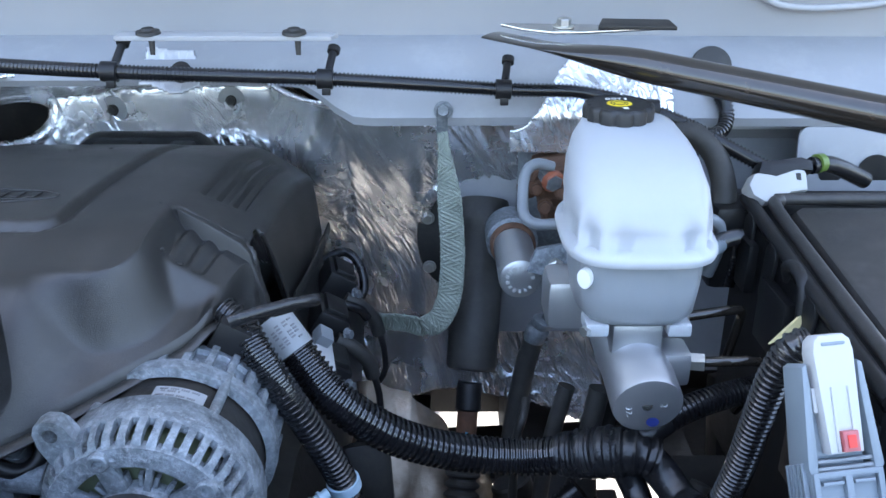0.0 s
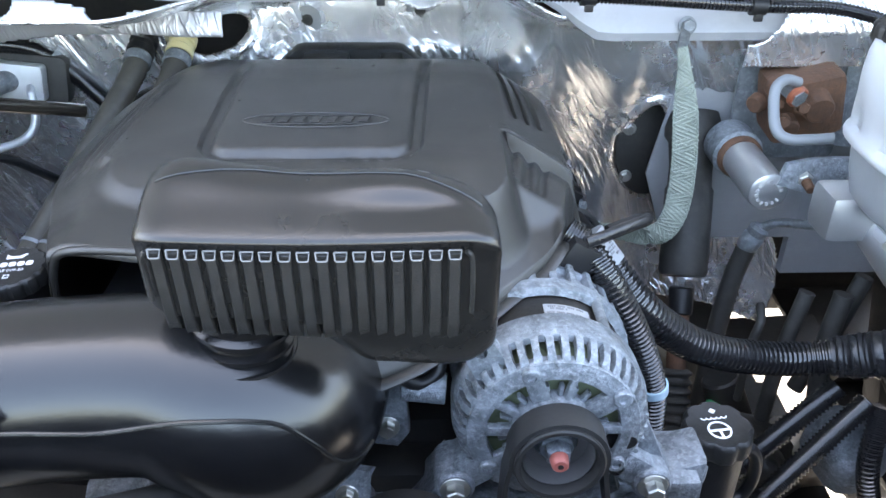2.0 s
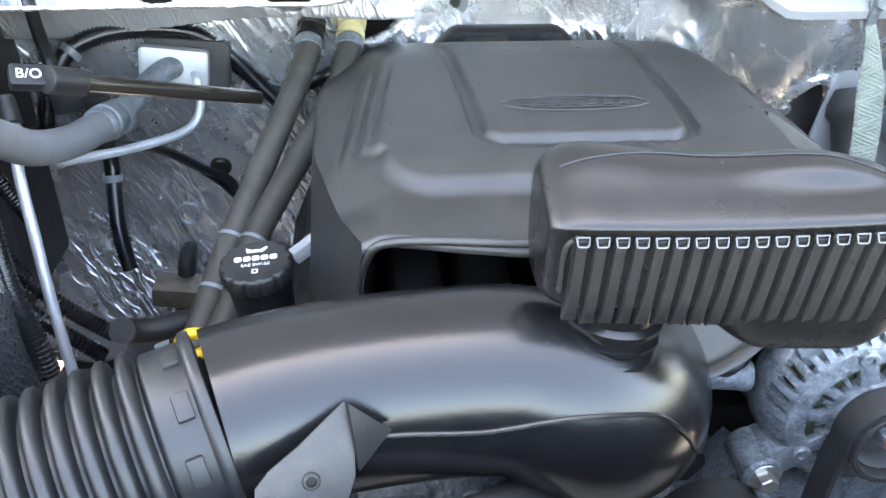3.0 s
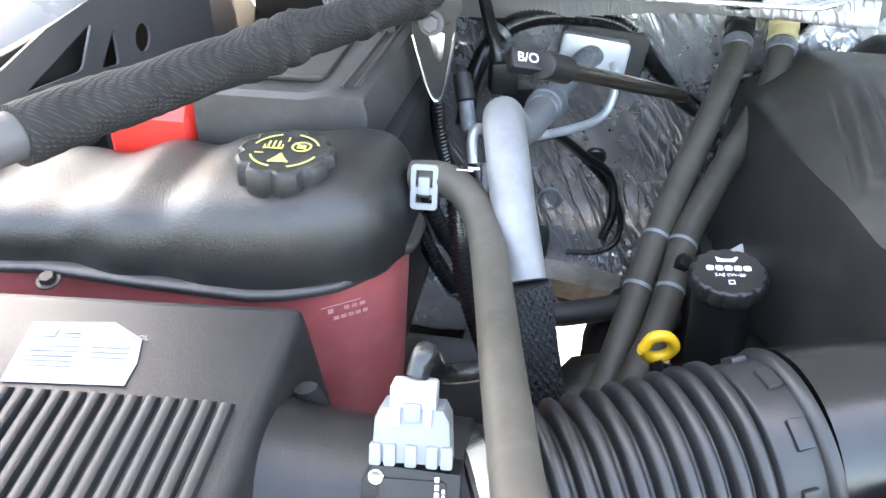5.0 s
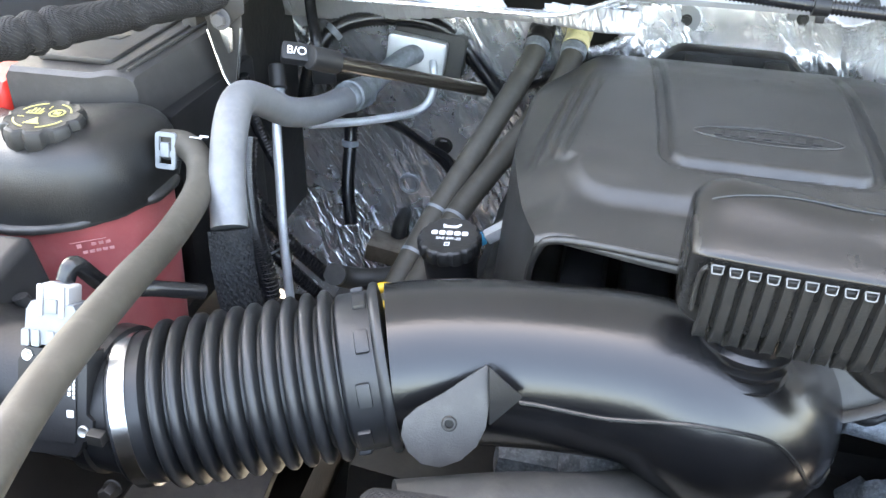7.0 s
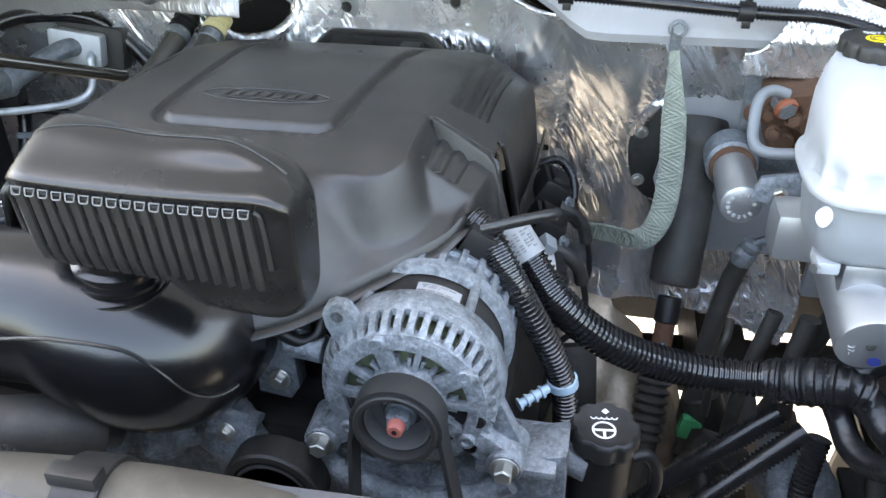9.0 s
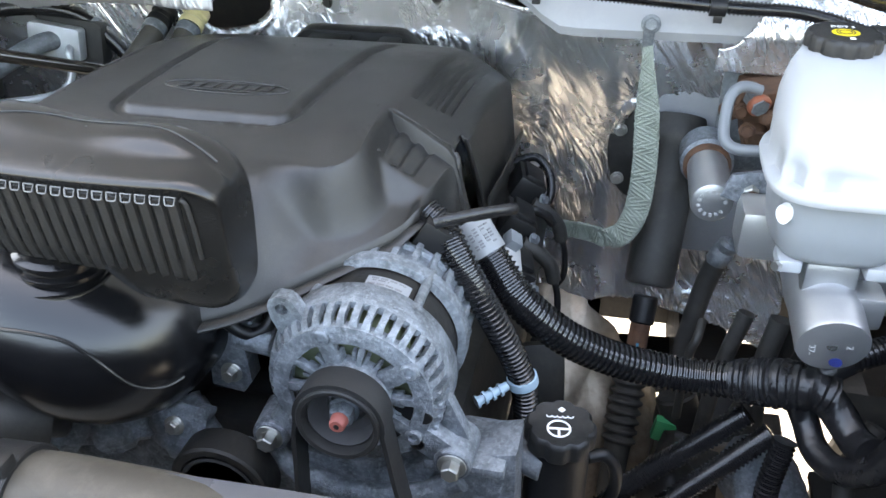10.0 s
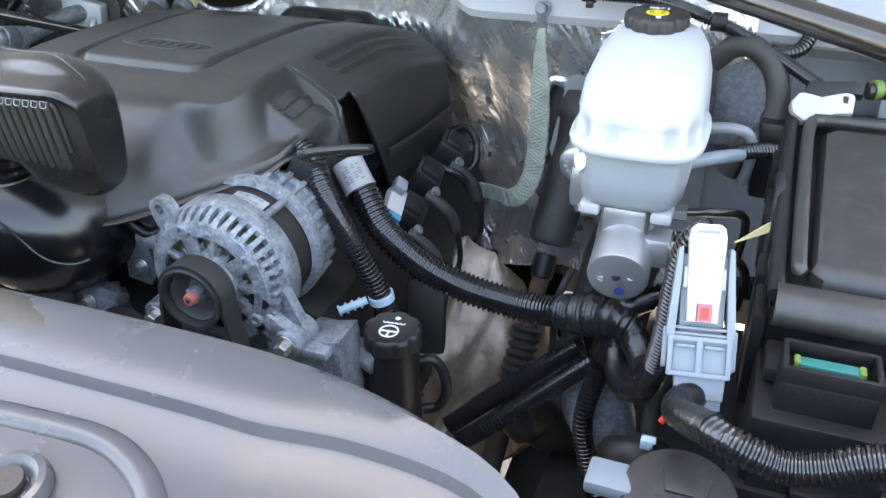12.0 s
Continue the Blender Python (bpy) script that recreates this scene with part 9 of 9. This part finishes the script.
# ---- ignition coils and wires beside the cover ----
for i, (x, y, z) in enumerate(((-0.118, 0.73, 1.058), (-0.128, 0.815, 1.070), (-0.128, 0.905, 1.075))):
    c_ = thing("ignition_coil", (x, y, z - 0.03), "black ignition coil on the valve cover", "ignition coil", "ignition coils")
    Mi = rot(0, 32, 12)
    bm = B()
    box(bm, (x, y, z), (0.038, 0.052, 0.032), 0.005, Mi)
    box(bm, Vector((x, y, z)) + Mi @ Vector((0.0, 0.0, 0.017)), (0.026, 0.042, 0.008), 0.003, Mi)
    part("body", bm, M_PLASTIC, c_)
    bm = B()
    v = Mi @ Vector((0, 0, 1))
    hexbolt(bm, Vector((x, y, z)) + Mi @ Vector((0.018, -0.030, 0.004)), Mi @ Vector((0.5, -0.6, 0.6)), 0.0055, 0.006, 0.0075)
    part("bolt", bm, M_ALU, c_, "pale bolt head")
    w_ = thing("spark_plug_wire", (x + 0.05, y, z - 0.08), "grey-black spark plug wire with rubber boot", "spark plug wire", "spark plug wires")
    bm = B()
    p0 = Vector((x + 0.012, y - 0.030, z - 0.010))
    tube(bm, [p0, p0 + Vector((0.016, 0.002, -0.010)), p0 + Vector((0.032, 0.008, -0.030)), p0 + Vector((0.038, 0.010, -0.052))], 0.0085, 16)
    part("boot", bm, M_RUBBER, w_, "rubber boot")
    bm = B()
    p1 = p0 + Vector((0.038, 0.010, -0.048))
    tube(bm, [p1, p1 + Vector((0.006, 0.0, -0.03)), p1 + Vector((0.004, -0.004, -0.06)), p1 + Vector((-0.02, -0.008, -0.09))], 0.0040, 12)
    part("lead", bm, M_PLASTIC, w_)
for pts in ([(-0.155, 0.965, 1.075), (-0.125, 0.968, 1.085), (-0.105, 0.955, 1.07), (-0.100, 0.935, 1.045), (-0.115, 0.92, 1.03)], [(-0.15, 0.87, 1.06), (-0.125, 0.86, 1.066), (-0.10, 0.868, 1.055), (-0.09, 0.875, 1.04)]):
    bm = B()
    tube(bm, pts, 0.0058, 12)
    solo("coil_cable", bm, M_TAPE, "black taped cable between the ignition coils", "cable")
wcn = thing("injector_connector", (-0.115, 0.70, 1.07), "white wiring connector with pale blue end", "connector")
Mj = rot(20, 38, 25)
bm = B()
box(bm, (-0.118, 0.690, 1.092), (0.022, 0.042, 0.016), 0.002, Mj)
part("body", bm, M_WPLAST, wcn)
bm = B()
box(bm, Vector((-0.118, 0.690, 1.092)) + Mj @ Vector((0.002, -0.022, -0.002)), (0.020, 0.010, 0.015), 0.002, Mj)
part("end_cap", bm, M_BLUE, wcn, "blue end cap")
bm = B()
box(bm, Vector((-0.118, 0.690, 1.092)) + Mj @ Vector((-0.004, 0.018, 0.012)), (0.016, 0.018, 0.014), 0.002, Mj)
part("latch", bm, M_LGREYP, wcn, "pale latch")
for k, mm in enumerate((M_RED, M_PLASTIC, M_GREEN)):
    bm = B()
    tube(bm, [(-0.112 + 0.003 * k, 0.667, 1.080), (-0.104 + 0.003 * k, 0.660, 1.070), (-0.100 + 0.002 * k, 0.664, 1.058), (-0.108, 0.672, 1.052)], 0.0014, 8)
    part("wire", bm, mm, wcn, ("red wire", "black wire", "green wire")[k])
for x, y, z in ((-0.640, 0.74, 1.085),):
    wcl = thing("injector_connector", (x, y, z - 0.02), "white wiring connector with green latch and blue end", "connector")
    bm = B()
    box(bm, (x, y, z), (0.030, 0.014, 0.014), 0.002, rot(0, -30, 20))
    part("body", bm, M_WPLAST, wcl)
    bm = B()
    box(bm, (x + 0.016, y + 0.01, z + 0.014), (0.012, 0.010, 0.012), 0.002, rot(0, -30, 20))
    part("latch", bm, M_GREEN, wcl, "green latch")
    bm = B()
    box(bm, (x - 0.017, y - 0.004, z - 0.010), (0.008, 0.012, 0.012), 0.002, rot(0, -30, 20))
    part("end_cap", bm, M_BLUE, wcl, "blue end cap")

# ---- below: light-blocking panels, heat shield, rails, suspension ----
# added dark panels: they block light from the ground, leaving a few bright slits
for cx_, cy_, cz_, wx, wy in ((0.14, 0.80, 0.66, 0.24, 0.40), (0.56, 0.95, 0.68, 0.42, 0.8), (0.15, 1.11, 0.67, 0.50, 0.13), (-0.93, 0.90, 0.70, 0.25, 0.75), (-0.60, 0.95, 0.68, 0.26, 0.7), (-0.16, 1.05, 0.66, 0.28, 0.5), (0.36, 0.50, 0.88, 0.30, 0.34)):
    bm = B()
    box(bm, (cx_, cy_, cz_), (wx, wy, 0.012), 0.004, rot(4, -3, 0))
    solo("light_block_panel", bm, M_DARK, "dirty black panel added under the engine bay to block ground light", "splash shield", "splash shields", "structure")
bm = B()
rings = []
for i in range(25):
    f = i / 24
    x = -0.105
    rings.append([(x + (0.17 - 0.10 * ss(4, 9, k)) * f + 0.006 * math.sin(k * 1.7 + i), 0.86 - 0.26 * (k / 14) + 0.012 * noise.noise(Vector((f * 6, k * 0.5, 2))), 0.96 - 0.32 * (k / 14) + 0.025 * noise.noise(Vector((f * 4, k * 0.4, 5))) - 0.14 * f * f) for k in range(15)])
loft(bm, rings, False, False)
hsd = solo("heat_shield", bm, M_BRONZE, "stained and crumpled metal exhaust heat shield", "heat shield", smooth=70)
mo = hsd.modifiers.new("t", "SOLIDIFY")
mo.thickness = 0.002
bm = B()
box(bm, (-0.075, 0.68, 0.945), (0.05, 0.02, 0.10), 0.02, rot(-20, 0, 15))
solo("shield_cover", bm, M_DARK, "dark brown oval cover on the heat shield", "cover")
for x, w in ((-0.88, 0.10), (0.135, 0.07)):
    bm = B()
    rings = []
    for y in (-0.4, 0.2, 0.6, 1.0, 1.4):
        z = 0.62 + 0.03 * math.sin(y * 2)
        rings.append([(x - w / 2, y, z), (x + w / 2, y, z), (x + w / 2, y, z + 0.14), (x - w / 2, y, z + 0.14)])
    loft(bm, rings, True)
    solo("frame_rail", bm, M_DARK, "black dirt-stained chassis frame rail", "frame rail", "frame rails", "structure", 30)
bm = B()
box(bm, (-0.36, 0.5, 0.52), (0.9, 0.16, 0.10), 0.02)
solo("crossmember", bm, M_DARK, "dark steel crossmember below the engine", "crossmember", kind="structure")
for x, s in ((-1.13, -1), (0.66, 1)):
    bm = B()
    pts = []
    rings = []
    for k in range(25):
        a = math.pi * k / 24
        y, z = 0.62 + 0.46 * math.cos(a), 0.42 + 0.47 * math.sin(a)
        rings.append([(x - 0.30, y, z), (x + 0.30, y, z), (x + 0.30, y * 1.0 + 0.012 * math.cos(a), z + 0.012), (x - 0.30, y + 0.012 * math.cos(a), z + 0.012)])
    loft(bm, rings, True)
    solo("wheel_liner", bm, M_DARK, "black wheel-arch liner under the bay", "wheel liner", "wheel liners", "structure")
bm = B()
cyl(bm, (0.08, 0.80, 0.86), (0.20, 0.72, 0.55), 0.025, 0.03, 24, 0.003)
solo("lower_strut", bm, M_DARK, "dark suspension strut below the looms", "strut")
rg = random.Random(23)
low = [(0.155, 0.63, 0.90, 0.040, M_CAST), (0.150, 0.70, 0.83, 0.040, M_BRONZE), (0.07, 0.64, 0.86, 0.030, M_DARK), (0.10, 0.70, 0.82, 0.045, M_DARK), (0.215, 0.55, 0.90, 0.035, M_DARK), (-0.76, 0.70, 0.90, 0.05, M_DARK), (-0.72, 0.80, 0.93, 0.045, M_DARK), (-0.84, 0.62, 0.88, 0.05, M_DARK), (-0.70, 0.66, 0.94, 0.04, M_DARK)]
for i, (x, y, z, r, m_) in enumerate(low):
    bm = B()
    s = bmesh.ops.create_icosphere(bm, subdivisions=3, radius=r)["verts"]
    for v in s:
        q = v.co.copy()
        v.co *= 1 + 0.35 * noise.noise(q * 22 + Vector((i * 3.1, 0, 0))) + 0.12 * noise.noise(q * 70)
        v.co = Vector((v.co.x * 1.1, v.co.y, v.co.z * 1.2)) + Vector((x, y, z))
    solo("casting", bm, m_, "grimy cast part low in the engine bay", "casting", smooth=50)
bm = B()
box(bm, (0.075, 0.775, 0.822), (0.036, 0.014, 0.032), 0.004, rot(0, 10, 0))
solo("green_clip", bm, M_GREEN, "small green plastic clip low beside the steering shaft", "clip")
for pts, r in (([(0.13, 0.74, 1.03), (0.115, 0.73, 0.97), (0.105, 0.72, 0.90), (0.10, 0.71, 0.80)], 0.009), ([(0.16, 0.72, 1.04), (0.15, 0.71, 0.97), (0.155, 0.70, 0.88)], 0.011), ([(0.09, 0.76, 1.0), (0.085, 0.74, 0.99), (0.078, 0.735, 0.96), (0.077, 0.735, 0.88)], 0.005), ([(0.19, 0.74, 1.05), (0.17, 0.735, 0.98), (0.14, 0.73, 0.90)], 0.010), ([(0.24, 0.62, 1.0), (0.22, 0.60, 0.95), (0.23, 0.56, 0.88)], 0.010)):
    bm = B()
    tube(bm, pts, r, 14)
    solo("fluid_line", bm, M_RUBBER, "black rubber fluid line running down", "hose")
bm = B()
rings = []
for k in range(30):
    a = 2 * math.pi * k / 29
    rings.append(None)
tube(bm, [(-0.72, 0.72, 0.99) if k == 0 else (-0.76 + 0.08 * math.cos(k * 0.42), 0.74 + 0.03 * math.sin(k * 0.42), 0.985 + 0.012 * math.sin(k * 0.9)) for k in range(9)], 0.014, 16)
solo("lower_hose", bm, M_RUBBER, "black rubber hose low behind the heater hoses", "hose")

# looms dropping from the battery beside the coolant tank
for pts, lb_ in (([(-0.985, 0.640, 1.215), (-0.976, 0.705, 1.175), (-0.965, 0.722, 1.130), (-0.947, 0.722, 1.080), (-0.922, 0.722, 1.034), (-0.892, 0.722, 1.002), (-0.862, 0.730, 0.965)], "black corrugated wiring loom hanging beside the battery"), ([(-0.962, 0.712, 1.165), (-0.946, 0.724, 1.131), (-0.934, 0.726, 1.100), (-0.915, 0.726, 1.067), (-0.886, 0.728, 1.030), (-0.850, 0.740, 0.985)], "black corrugated wiring loom tied to its neighbour")):
    bm = B()
    corrugated(bm, pts, 0.0088, 0.0050, 0.0016, 16)
    solo("wiring_loom", bm, M_LOOM, lb_, "wiring loom")
bm = B()
sweep(bm, [Vector((-0.905, 0.722, 1.030)) + Vector((0.021 * math.cos(a) * 0.8, 0.013 * math.sin(a), 0.021 * math.cos(a) * 0.6)) for a in [k * math.pi / 12 for k in range(25)]], 0.0014, 8)
solo("cable_tie", bm, M_LGREYP, "pale cable tie round two black looms", "cable tie")
# one more added panel, closing a bright gap beside the connector
bm = B()
box(bm, (0.306, 0.735, 0.865), (0.070, 0.150, 0.006), 0.002, rot(20, 0, 0))
solo("light_block_panel", bm, M_DARK, "dirty black panel added under the engine bay to block ground light", "splash shield", "splash shields", "structure")
